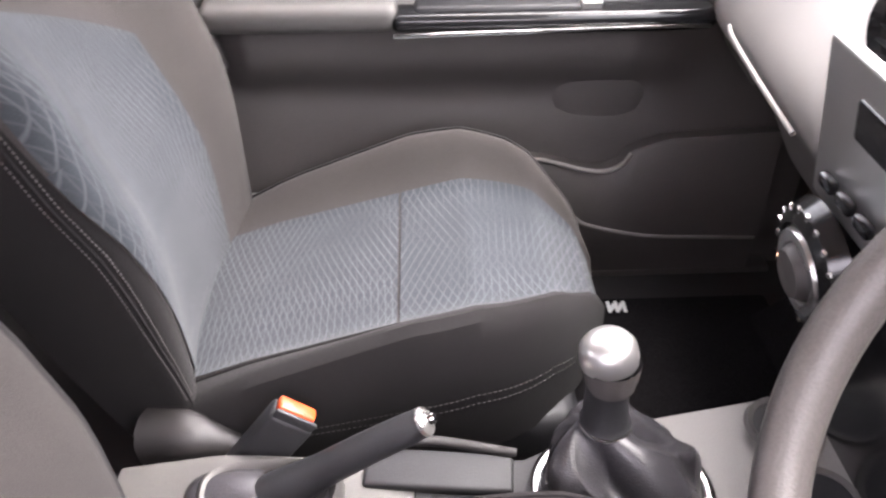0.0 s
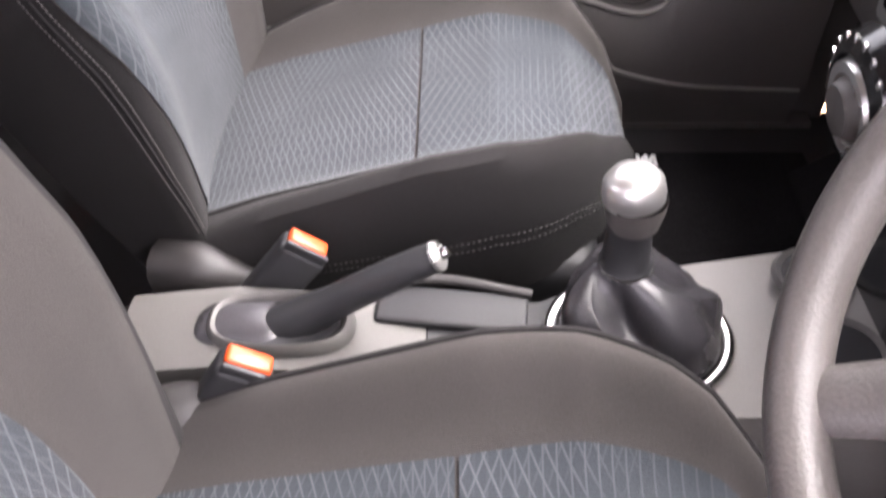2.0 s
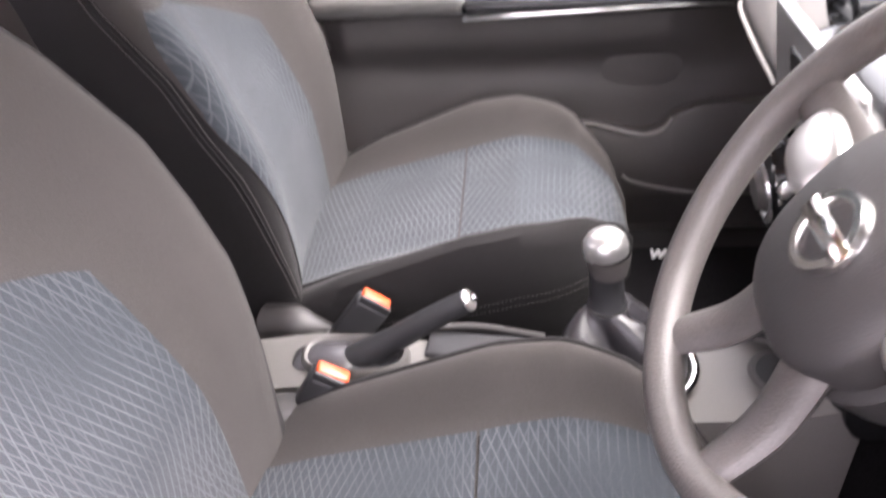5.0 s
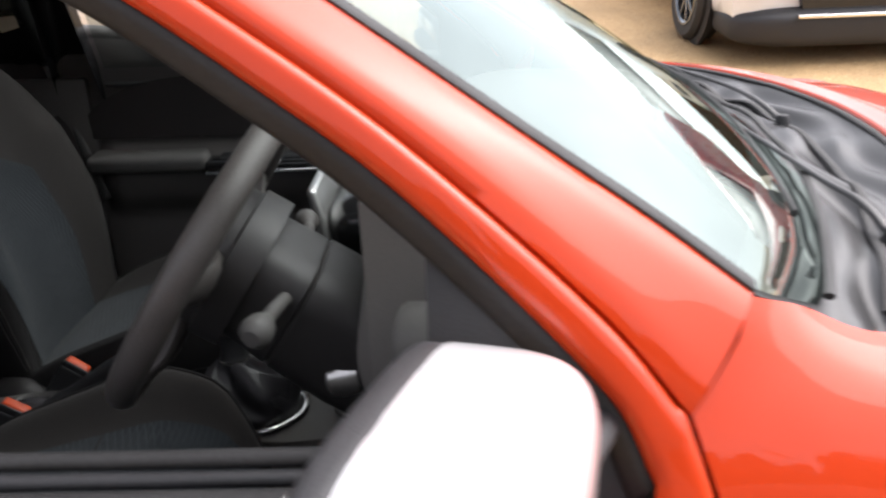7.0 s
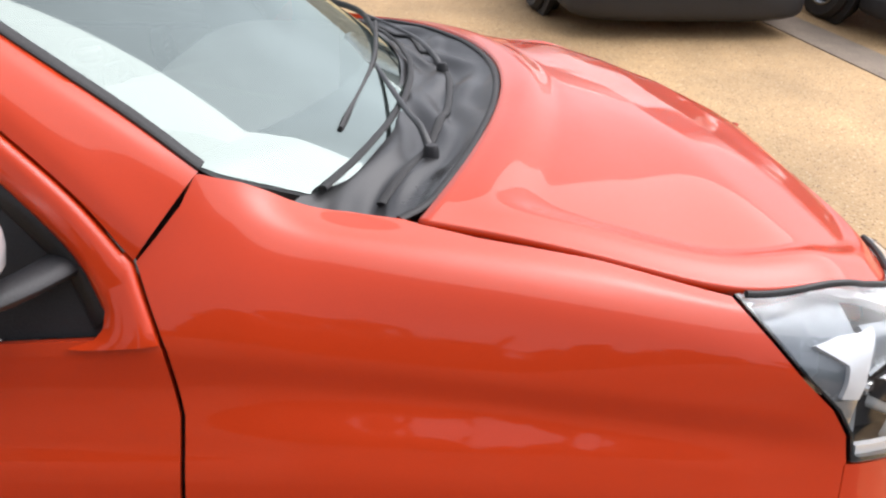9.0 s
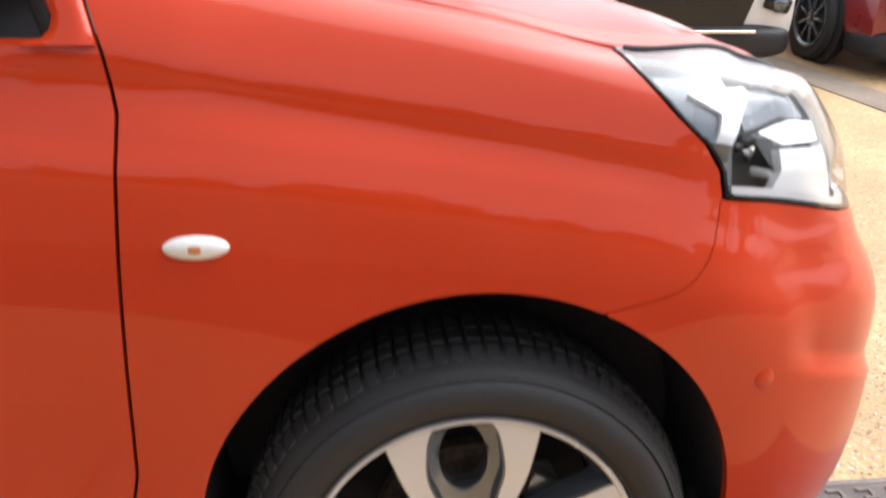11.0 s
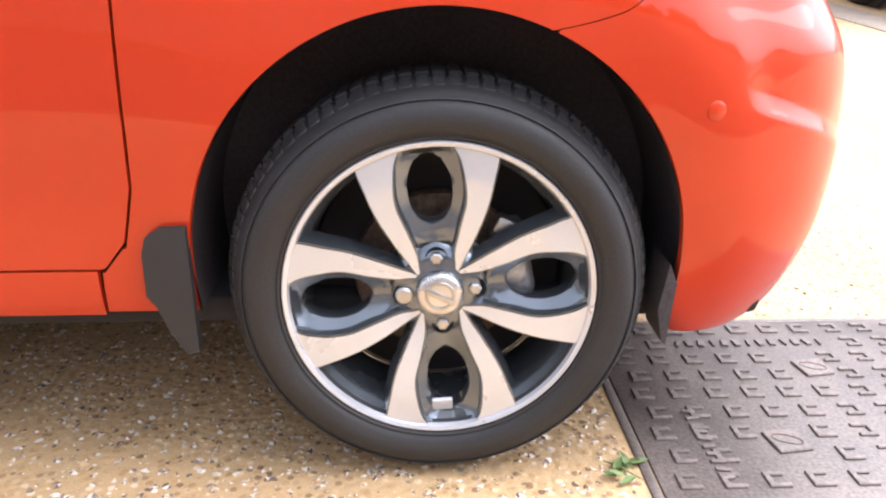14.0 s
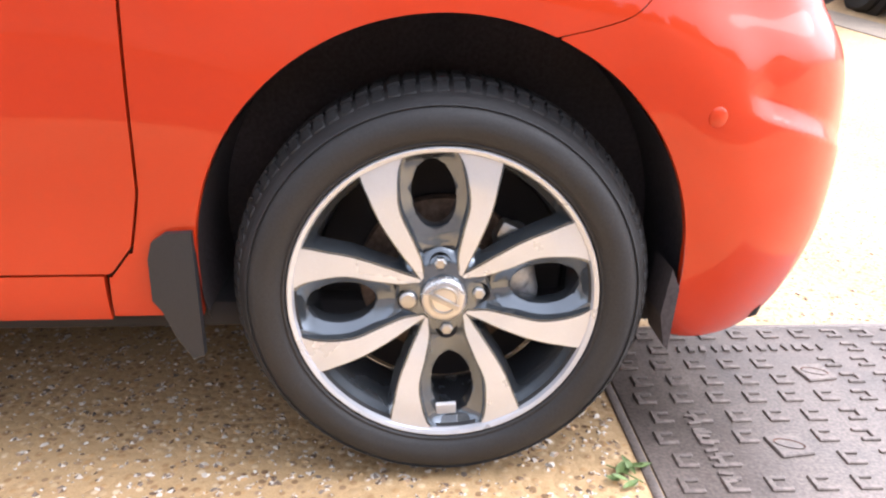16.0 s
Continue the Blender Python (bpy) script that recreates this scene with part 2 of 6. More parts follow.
LAMP_SILVER = mat("silvered lamp bowl", (0.80, 0.81, 0.83), 0.22, 0.35, blotch=0.05)
AMBER = mat("amber bulb", (0.55, 0.22, 0.08), 0.3)
CLOTH = mat("warm grey seat cloth", (0.0345, 0.0310, 0.0295), 0.92, grain=0.22, scale=1100, bump=0.6, blotch=0.10, bscale=9, sheen=0.06, spec=0.2)
CLOTH_DARK = mat("charcoal seat side cloth", (0.0120, 0.0108, 0.0112), 0.92, grain=0.25, scale=1100, bump=0.6, blotch=0.12, sheen=0.03, spec=0.2)
INSERT = weave_mat("blue-grey woven insert", (0.0265, 0.0312, 0.0362), (0.094, 0.098, 0.108), 1.42)
DOOR_CLOTH = mat("dark door cloth", (0.036, 0.031, 0.031), 0.9, grain=0.2, scale=900, bump=0.5, blotch=0.08, spec=0.2)
STITCH = mat("stitching", (0.055, 0.052, 0.050), 0.8)
CARPET = mat("black carpet", (0.012, 0.011, 0.012), 0.98, grain=0.5, scale=500, bump=1.0, blotch=0.2, spec=0.1)
TRIM_DARK = mat("charcoal trim", (0.0672, 0.0603, 0.0578), 0.5, grain=0.15, scale=700, bump=0.45, blotch=0.06)
TRIM_MID = mat("grey grained trim", (0.0892, 0.0848, 0.0810), 0.55, grain=0.12, scale=700, bump=0.45, blotch=0.06)
TRIM_LIGHT = mat("pale grey trim", (0.176, 0.164, 0.156), 0.45, grain=0.08, scale=700, bump=0.3, blotch=0.05)
LEATHER = mat("grey leather rim", (0.066, 0.059, 0.056), 0.42, grain=0.15, scale=450, bump=0.6, blotch=0.08, bscale=12)
GAITER = mat("soft dark gaiter", (0.040, 0.038, 0.042), 0.24, grain=0.12, scale=500, bump=0.5, blotch=0.1)
AIRBAG = mat("dark airbag cover", (0.024, 0.022, 0.022), 0.50, grain=0.12, scale=700, bump=0.45, blotch=0.06)
ORANGE = mat("orange buckle button", (0.52, 0.060, 0.010), 0.35, blotch=0.06)
WHITE_PAINT = mat("white car paint", (0.78, 0.78, 0.77), 0.3, blotch=0.02, coat=1.0)
RED_PAINT = mat("dark red car paint", (0.25, 0.02, 0.02), 0.3, blotch=0.03, coat=1.0)
WHITE_THREAD = mat("white woven letters", (0.88, 0.88, 0.88), 0.8)
WEBBING = mat("cream belt webbing", (0.50, 0.44, 0.33), 0.85, grain=0.15, scale=700, bump=0.5)
IRON = mat("worn cast iron", (0.105, 0.084, 0.072), 0.48, 0.15, grain=0.35, scale=180, bump=0.8, blotch=0.35, bscale=5)
IRON_EDGE = mat("rubbed iron", (0.125, 0.100, 0.086), 0.5, 0.2, grain=0.3, scale=160, bump=0.5, blotch=0.3, bscale=8)
RUST = mat("rusty key hole", (0.09, 0.045, 0.03), 0.9, grain=0.4, scale=120, bump=0.8)
CONCRETE = ground_mat()
PEBBLES = random_mat("loose stones", [(0.12, 0.075, 0.045), (0.62, 0.56, 0.48), (0.30, 0.20, 0.12), (0.58, 0.52, 0.44), (0.46, 0.28, 0.12), (0.18, 0.14, 0.11), (0.50, 0.34, 0.17), (0.55, 0.48, 0.39)])
FOLIAGE = random_mat("dark foliage", [(0.030, 0.050, 0.020), (0.045, 0.065, 0.025), (0.022, 0.036, 0.016), (0.055, 0.070, 0.030)])
LEAF = mat("green leaf", (0.11, 0.16, 0.045), 0.6, grain=0.2, scale=200, blotch=0.2)
TARMAC = mat("grey tarmac strip", (0.24, 0.19, 0.145), 0.85, grain=0.4, scale=160, bump=0.8, blotch=0.15)
DIM_GROUND = mat("dark unseen ground", (0.060, 0.056, 0.054), 0.9, grain=0.35, scale=150, bump=0.6, blotch=0.2, bscale=2)
RENDER = mat("pale rendered wall", (0.50, 0.48, 0.44), 0.85, grain=0.1, scale=40, bump=0.3, blotch=0.12, bscale=1.0)
SHADE_WALL = mat("brown unseen wall", (0.34, 0.27, 0.22), 0.85, grain=0.3, scale=30, bump=0.5, blotch=0.3, bscale=2)

# ---------------------------------------------------------------- mesh helpers


def part(name, geo, material, parent=None, label="", smooth=True, angle=40, uv=None):
    """Links geometry, a bmesh or (vertices, faces), as one mesh object under a thing or a part."""
    me = bpy.data.meshes.new(name)
    if isinstance(geo, bmesh.types.BMesh):
        geo.to_mesh(me)
        geo.free()
    else:
        me.from_pydata([tuple(map(float, v)) for v in geo[0]], [], [tuple(map(int, q)) for q in geo[1]])
    if uv is not None:
        layer = me.uv_layers.new(name="UVMap")
        idx = np.empty(len(me.loops), dtype=np.int32)
        me.loops.foreach_get("vertex_index", idx)
        layer.data.foreach_set("uv", np.asarray(uv, np.float32)[idx].ravel())
    if smooth:
        me.shade_smooth()
        me.set_sharp_from_angle(angle=radians(angle))
    me.materials.append(material)
    ob = new(name, me)
    if parent is not None:
        ob.parent = parent
    if label:
        ob["label"] = label
    return ob


def thing(name, label, category, group="", kind="", at=(0, 0, 0)):
    ob = new(name)
    ob.location = at
    ob.empty_display_size = 0.1
    return tagged(ob, label, category, group, kind)


def grid_faces(n, m, close_u=False, close_v=False, flip=False):
    a, b = (n if close_u else n - 1), (m if close_v else m - 1)
    out = []
    for i in range(a):
        for j in range(b):
            q = (i * m + j, ((i + 1) % n) * m + j, ((i + 1) % n) * m + (j + 1) % m, i * m + (j + 1) % m)
            out.append(q[::-1] if flip else q)
    return out


def join(*geos):
    vs, fs = [], []
    for v, q in geos:
        k = len(vs)
        vs.extend(map(tuple, v))
        fs.extend(tuple(i + k for i in f) for f in q)
    return vs, fs


def moved(geo, m):
    return [tuple(m @ Vector(v)) for v in geo[0]], geo[1]


def rbox(sx, sy, sz, r=0.01, seg=3, m=None):
    """A box of that size about its centre with rounded edges."""
    bm = bmesh.new()
    bmesh.ops.create_cube(bm, size=1)
    bmesh.ops.scale(bm, vec=(sx, sy, sz), verts=bm.verts)
    r = min(r, 0.49 * min(sx, sy, sz))
    bmesh.ops.bevel(bm, geom=list(bm.edges), offset=r, segments=seg, profile=0.5, affect="EDGES")
    if m is not None:
        bmesh.ops.transform(bm, matrix=m, verts=bm.verts)
    geo = [tuple(v.co) for v in bm.verts], [tuple(v.index for v in f.verts) for f in bm.faces]
    bm.free()
    return geo


def catmull(p, t):
    """Points on the smooth curve through p (n x d) at parameters t in 0..n-1."""
    p = np.asarray(p, float)
    t = np.asarray(t, float)
    n = len(p)
    i = np.clip(np.floor(t).astype(int), 0, n - 2)
    f = (t - i)[..., None]
    ext = np.vstack([2 * p[0] - p[1], p, 2 * p[-1] - p[-2]])
    a, b, c, d = ext[i], ext[i + 1], ext[i + 2], ext[i + 3]
    return 0.5 * (2 * b + (c - a) * f + (2 * a - 5 * b + 4 * c - d) * f**2 + (3 * b - a - 3 * c + d) * f**3)


def curve(p, n):
    return catmull(p, np.linspace(0, len(p) - 1, n))


def tube(path, radius, sides=12, cap=True, squash=1.0, up=(0, 0, 1)):
    """A round bar along a path; radius a number or one for each point."""
    path = np.asarray(path, float)
    n = len(path)
    rad = np.broadcast_to(np.asarray(radius, float), (n,))
    tan = np.gradient(path, axis=0)
    tan /= np.linalg.norm(tan, axis=1)[:, None] + 1e-12
    vs = []
    up = np.array(up, float)
    for i in range(n):
        s = np.cross(tan[i], up)
        if np.linalg.norm(s) < 1e-4:
            s = np.cross(tan[i], (1, 0, 0.01))
        s /= np.linalg.norm(s)
        w = np.cross(s, tan[i])
        for k in range(sides):
            a = 2 * math.pi * k / sides
            vs.append(path[i] + rad[i] * (math.cos(a) * s + squash * math.sin(a) * w))
    fs = grid_faces(n, sides, close_v=True)
    if cap:
        fs = fs + [tuple(range(sides)), tuple((n - 1) * sides + k for k in range(sides))[::-1]]
    return vs, fs


def lathe(profile, seg=64, axis="y", close=False):
    """Turns a profile of (radius, along) round an axis."""
    vs = []
    for k in range(seg):
        a = 2 * math.pi * k / seg
        for r, h in profile:
            c, s = r * math.cos(a), r * math.sin(a)
            vs.append((c, h, s) if axis == "y" else (c, s, h) if axis == "z" else (h, c, s))
    return vs, grid_faces(seg, len(profile), close_u=True, close_v=close, flip=axis == "y")


def extrude_poly(poly, h0, h1, axis="y"):
    """A prism from a 2D outline; axis y takes the outline as (x, z)."""
    n = len(poly)
    put = {"y": lambda a, b, h: (a, h, b), "z": lambda a, b, h: (a, b, h), "x": lambda a, b, h: (h, a, b)}[axis]
    vs = [put(a, b, h0) for a, b in poly] + [put(a, b, h1) for a, b in poly]
    fs = [tuple(range(n))[::-1], tuple(range(n, 2 * n))] + [(i, (i + 1) % n, n + (i + 1) % n, n + i) for i in range(n)]
    return vs, fs


def mirrored(geo):
    """The same shape on the car's other side."""
    return [(v[0], 2 * MID - v[1], v[2]) for v in geo[0]], [tuple(q)[::-1] for q in geo[1]]


class Net:
    """A smooth surface through a net of points: u along the columns, v along the rows."""

    def __init__(self, net):
        self.p = np.asarray(net, float)

    def at(self, u, v):
        u, v = np.asarray(u, float), np.asarray(v, float)
        n, m = self.p.shape[:2]
        ext = np.concatenate([2 * self.p[:1] - self.p[1:2], self.p, 2 * self.p[-1:] - self.p[-2:-1]])
        ext = np.concatenate([2 * ext[:, :1] - ext[:, 1:2], ext, 2 * ext[:, -1:] - ext[:, -2:-1]], axis=1)
        i = np.clip(np.floor(u).astype(int), 0, n - 2)
        j = np.clip(np.floor(v).astype(int), 0, m - 2)

        def w(f):
            return [(-f + 2 * f**2 - f**3) / 2, (2 - 5 * f**2 + 3 * f**3) / 2, (f + 4 * f**2 - 3 * f**3) / 2, (f**3 - f**2) / 2]

        wu, wv = w(u - i), w(v - j)
        out = 0
        for a in range(4):
            for b in range(4):
                out = out + (wu[a] * wv[b])[..., None] * ext[i + a, j + b]
        return out

    def panel(self, us, vs, inside, thick=0.012, lift=0.0):
        """The part of the surface where inside(points) > 0, with edges trimmed to the line and turned inwards."""
        U, V = np.meshgrid(us, vs, indexing="ij")
        n, m = U.shape
        d = inside(self.at(U, V))
        cell = (d[:-1, :-1] > 0) | (d[1:, :-1] > 0) | (d[:-1, 1:] > 0) | (d[1:, 1:] > 0)
        used = np.zeros((n, m), bool)
        for a in (0, 1):
            for b in (0, 1):
                used[a:n - 1 + a, b:m - 1 + b] |= cell
        du, dv = us[1] - us[0], vs[1] - vs[0]
        for _ in range(5):
            d = inside(self.at(U, V))
            move = used & (d < 0)
            e = 1e-3
            gu = (inside(self.at(U + e, V)) - d) / e
            gv = (inside(self.at(U, V + e)) - d) / e
            g2 = (gu * du) ** 2 + (gv * dv) ** 2 + 1e-12
            su = np.clip(-d * gu * du * du / g2, -1.5 * du, 1.5 * du)
            sv = np.clip(-d * gv * dv * dv / g2, -1.5 * dv, 1.5 * dv)
            U = np.where(move, np.clip(U + su, us[0], us[-1]), U)
            V = np.where(move, np.clip(V + sv, vs[0], vs[-1]), V)
        P = self.at(U, V)
        e = 1e-3
        nrm = np.cross(self.at(U + e, V) - self.at(U - e, V), self.at(U, V + e) - self.at(U, V - e))
        nrm /= np.linalg.norm(nrm, axis=-1, keepdims=True) + 1e-12
        P = P + lift * nrm
        index = -np.ones((n, m), int)
        index[used] = np.arange(used.sum())
        verts = [tuple(p) for p in P[used]]
        normals = nrm[used]
        faces = [(index[i, j], index[i + 1, j], index[i + 1, j + 1], index[i, j + 1]) for i, j in zip(*np.nonzero(cell))]
        count = {}
        for q in faces:
            for k in range(4):
                key = (q[k], q[(k + 1) % 4])
                count[key] = 1
        inner = {}
        for a, b in list(count):
            if (b, a) not in count:
                for k in (a, b):
                    if k not in inner:
                        inner[k] = len(verts)
                        verts.append(tuple(np.array(verts[k]) - thick * normals[k]))
                faces.append((b, a, inner[a], inner[b]))
        return verts, faces

# ---------------------------------------------------------------- ground
MID = 0.8125        # the car's centre line
ip = np.interp


def ground_z(y):
    """The yard is level under the car and climbs gently beyond it."""
    return 0.10 * ip(y, (1.7, 2.3, 8.0, 9.0), (0.0, 0.3, 6.0, 6.4))


def ground():
    R = 400.0
    ys = [-R] + list(np.linspace(1.7, 9.0, 40)) + [R]
    vs = [(x, y, ground_z(y)) for y in ys for x in (-R, R)]
    part_ob = part("ground", (vs, [(2 * i, 2 * i + 1, 2 * i + 3, 2 * i + 2) for i in range(len(ys) - 1)]), CONCRETE)
    tagged(part_ob, "sandy exposed-aggregate concrete yard with brown and white stones", "ground", kind="structure")


ground()

# ---------------------------------------------------------------- the car's skin
car = thing("hatchback_car", "orange-red small hatchback with lowered driver's window parked on concrete", "car")


def side_column(x, zc, top, o=0.0, zb=0.268, flare=0.0):
    """One cross-section of the flank from the sill to the bonnet's edge; zc: height of the shoulder."""
    return [(x, 0.075 + o, zb - 0.03), (x, 0.018 + o, zb), (x, 0.010 + o - flare, 0.42), (x, -0.007 + o - flare * 0.6, 0.56), (x, -0.0135 + o, 0.56 + 0.6 * (zc - 0.63)),
            (x, -0.003 + o, zc - 0.07), (x, 0.0135 + o, zc - 0.024), (x, 0.028 + o, zc + 0.014), (x, 0.038 + o, zc + 0.05)] + [(x, y, z) for y, z in top]


def nose_column(x, y, w, up=0.0):
    zs = (0.185, 0.215, 0.33, 0.48, 0.60, 0.675, 0.705, 0.735, 0.785, 0.83, 0.865, 0.895)
    off = (0.15, 0.062, -0.003, -0.021, -0.005, 0.038, 0.053, 0.069, 0.089, 0.124, 0.166, 0.216)
    return [(x - w * o, y + (0.55 * o * (1.1 - w)), z + up * max(0, (z - 0.735) / 0.16)) for z, o in zip(zs, off)]


NET = Net([
    side_column(-3.05, 0.96, [(0.20, 1.00), (0.22, 1.03), (0.25, 1.06)], 0.17),
    side_column(-2.80, 0.95, [(0.10, 0.99), (0.12, 1.03), (0.14, 1.06)], 0.05),
    side_column(-2.45, 0.94, [(0.065, 0.985), (0.08, 1.02), (0.10, 1.06)], 0.0, flare=0.014),
    side_column(-1.9, 0.93, [(0.06, 0.975), (0.075, 1.02), (0.095, 1.06)]),
    side_column(-1.3, 0.915, [(0.055, 0.965), (0.072, 1.01), (0.095, 1.06)]),
    side_column(-0.8, 0.90, [(0.05, 0.955), (0.07, 1.005), (0.095, 1.06)]),
    side_column(-0.52, 0.887, [(0.05, 0.955), (0.075, 1.015), (0.105, 1.075)]),
    side_column(-0.42, 0.8775, [(0.053, 0.955), (0.080, 1.013), (0.106, 1.098)], flare=0.003),
    side_column(-0.335, 0.869, [(0.060, 0.952), (0.094, 0.995), (0.130, 1.062)], flare=0.007),
    side_column(-0.25, 0.86, [(0.064, 0.947), (0.102, 0.981), (0.154, 1.017)], flare=0.012),
    side_column(-0.13, 0.843, [(0.069, 0.943), (0.103, 0.973), (0.150, 0.996)], flare=0.018),
    side_column(0.02, 0.820, [(0.072, 0.930), (0.098, 0.957), (0.130, 0.968)], flare=0.018),
    side_column(0.17, 0.793, [(0.058, 0.893), (0.078, 0.918), (0.104, 0.931)], flare=0.014),
    side_column(0.29, 0.765, [(0.056, 0.855), (0.080, 0.897), (0.108, 0.921)], 0.004, 0.27, flare=0.008),
    nose_column(0.415, 0.028, 0.42, 0.034),
    nose_column(0.525, 0.085, 0.72, 0.034),
    nose_column(0.600, 0.175, 0.9, 0.026),
    nose_column(0.660, 0.33, 1.0, 0.015),
    nose_column(0.705, 0.56, 1.0),
    nose_column(0.720, MID, 1.0),
])
# the bonnet's edge arches over the lamp and drops round the nose
for col, q in ((13, (0.285, 0.121, 0.932)), (14, (0.335, 0.140, 0.919)), (15, (0.385, 0.166, 0.905)), (16, (0.425, 0.226, 0.894)), (17, (0.462, 0.325, 0.887)), (18, (0.497, 0.56, 0.882))):
    NET.p[col, 11] = q
# the wing rounds evenly from its shoulder to the bonnet's edge
for col, ky, kz in ((7, (0.21, 0.32, 0.54, 0.75), (0.19, 0.375, 0.53, 0.76)), (8, (0.20, 0.31, 0.56, 0.76), (0.21, 0.41, 0.65, 0.845)),
                    (9, (0.20, 0.31, 0.58, 0.77), (0.225, 0.44, 0.76, 0.92)), (10, (0.20, 0.31, 0.59, 0.77), (0.225, 0.44, 0.775, 0.93)),
                    (11, (0.20, 0.31, 0.59, 0.77), (0.225, 0.44, 0.775, 0.93)), (12, (0.21, 0.33, 0.60, 0.77), (0.23, 0.45, 0.77, 0.925))):
    a, b = NET.p[col, 6].copy(), NET.p[col, 11].copy()
    for k in range(4):
        NET.p[col, 7 + k, 1] = a[1] + (b[1] - a[1]) * ky[k]
        NET.p[col, 7 + k, 2] = a[2] + (b[2] - a[2]) * kz[k]

for col in range(6, 14):                                  # a shallow hollow above the shoulder
    for row, dip in ((7, 0.005), (8, 0.010), (9, 0.016), (10, 0.008)):
        NET.p[col, row, 1] -= dip * (0.5 if col in (6, 13) else 1.0)
for _ in range(2):                                        # fair the rounding along the wing
    for row, keep in ((7, 0.25), (8, 0.25), (9, 0.30), (10, 0.40)):
        q = NET.p[5:14, row].copy()
        for k in range(1, 8):
            f = (q[k, 0] - q[k - 1, 0]) / (q[k + 1, 0] - q[k - 1, 0])
            even = q[k - 1] * (1 - f) + q[k + 1] * f
            NET.p[5 + k, row, 1:] = keep * q[k, 1:] + (1 - keep) * (0.5 * even[1:] + 0.5 * q[k, 1:])

EDGE_Z = (0.25, 0.330, 0.333, 0.372, 0.45, 0.517, 0.629, 0.775, 0.873, 0.932, 1.006, 1.073, 1.172)
EDGE_X = (-0.4635, -0.4600, -0.4530, -0.421, -0.402, -0.397, -0.391, -0.383, -0.379, -0.390, -0.414, -0.472, -0.593)


def edge_x(z):
    """The shut line between door and wing."""
    return ip(z, EDGE_Z, EDGE_X)


def arch(p, cx=0.0, r=0.337):
    return np.hypot(p[..., 0] - cx, np.maximum(p[..., 2] - 0.34, 0)) - r


BUMPER_LINE = curve([(0.02, 0.60), (0.08, 0.632), (0.14, 0.647), (0.19, 0.658), (0.235, 0.674), (0.262, 0.703), (0.275, 0.738), (0.281, 0.769)], 40)
LAMP_LOW = curve([(0.281, 0.769), (0.36, 0.757), (0.43, 0.742), (0.49, 0.728), (0.60, 0.71), (0.74, 0.70)], 24)


def above(p, line):
    """Signed distance from a line in the side view, positive above and behind it."""
    x, z = p[..., 0], p[..., 2]
    best, sign = np.full(x.shape, 9.0), np.zeros(x.shape)
    for (x0, z0), (x1, z1) in zip(line[:-1], line[1:]):
        dx, dz = x1 - x0, z1 - z0
        t = np.clip(((x - x0) * dx + (z - z0) * dz) / (dx * dx + dz * dz), 0, 1)
        d = np.hypot(x - x0 - t * dx, z - z0 - t * dz)
        c = dx * (z - z0) - dz * (x - x0)
        near = d < best - 1e-9
        best, sign = np.where(near, d, best), np.where(near, np.sign(c), sign)
    return best * np.where(sign == 0, 1, sign)


WHOLE = np.vstack([BUMPER_LINE, LAMP_LOW[1:]])


def lamp_rear(z):
    return ip(z, (0.70, 0.769, 0.80, 0.83, 0.864, 0.90, 0.931, 0.95), (0.278, 0.285, 0.281, 0.262, 0.226, 0.193, 0.163, 0.14))


def bonnet_y(x):
    return ip(x, (-0.40, -0.36, -0.30, -0.22, -0.175, -0.155, -0.10, 0.02, 0.17), (0.10, 0.118, 0.140, 0.160, 0.156, 0.149, 0.139, 0.127, 0.102))


def scuttle(p):
    """Ahead of the joint between the wing and the pillar."""
    return p[..., 0] - ip(p[..., 2], (1.00, 1.02, 1.045, 1.07, 1.09), (-0.416, -0.397, -0.375, -0.362, -0.356))


def smallest(*a):
    out = a[0]
    for b in a[1:]:
        out = np.minimum(out, b)
    return out


G = 0.0022


def in_wing(p):
    x, y, z = p[..., 0], p[..., 1], p[..., 2]
    front = np.where(x < 0.03, 1.0, above(p, WHOLE) - 0.0007)
    return smallest(x - edge_x(z) - G, arch(p), bonnet_y(x) - y - G, lamp_rear(z) - x - G, front, z - 0.262, np.where(z > 0.985, scuttle(p), 1.0))


def in_bumper(p):
    x, y, z = p[..., 0], p[..., 1], p[..., 2]
    return smallest(-above(p, WHOLE) - 0.0007, arch(p), x - 0.145, z - 0.203)


def in_lamp(p):
    x, y, z = p[..., 0], p[..., 1], p[..., 2]
    return smallest(x - lamp_rear(z) - G, above(p, WHOLE) - G, 0.33 - y)


def within(p, poly):
    """Signed distance inside an outline laid over the lamp: along the skin and up."""
    q, z = p[..., 0] + p[..., 1], p[..., 2]
    best, odd = np.full(q.shape, 9.0), np.zeros(q.shape, bool)
    for (a0, b0), (a1, b1) in zip(poly, poly[1:] + poly[:1]):
        da, db = a1 - a0, b1 - b0
        t = np.clip(((q - a0) * da + (z - b0) * db) / (da * da + db * db), 0, 1)
        best = np.minimum(best, np.hypot(q - a0 - t * da, z - b0 - t * db))
        odd ^= ((b0 > z) != (b1 > z)) & (q < a0 + (z - b0) * da / (db if db else 1e-9))
    return np.where(odd, best, -best)


def bonnet_gap(p):
    """Distance down the skin from the bonnet's edge."""
    x, y, z = p[..., 0], p[..., 1], p[..., 2]
    return ip(x, (0.14, 0.17, 0.235, 0.285, 0.335, 0.385, 0.425, 0.47), (0.936, 0.931, 0.937, 0.932, 0.919, 0.905, 0.894, 0.886)) - z


def in_grille(p):
    x, y, z = p[..., 0], p[..., 1], p[..., 2]
    return smallest(y - 0.334, above(p, WHOLE) - G)


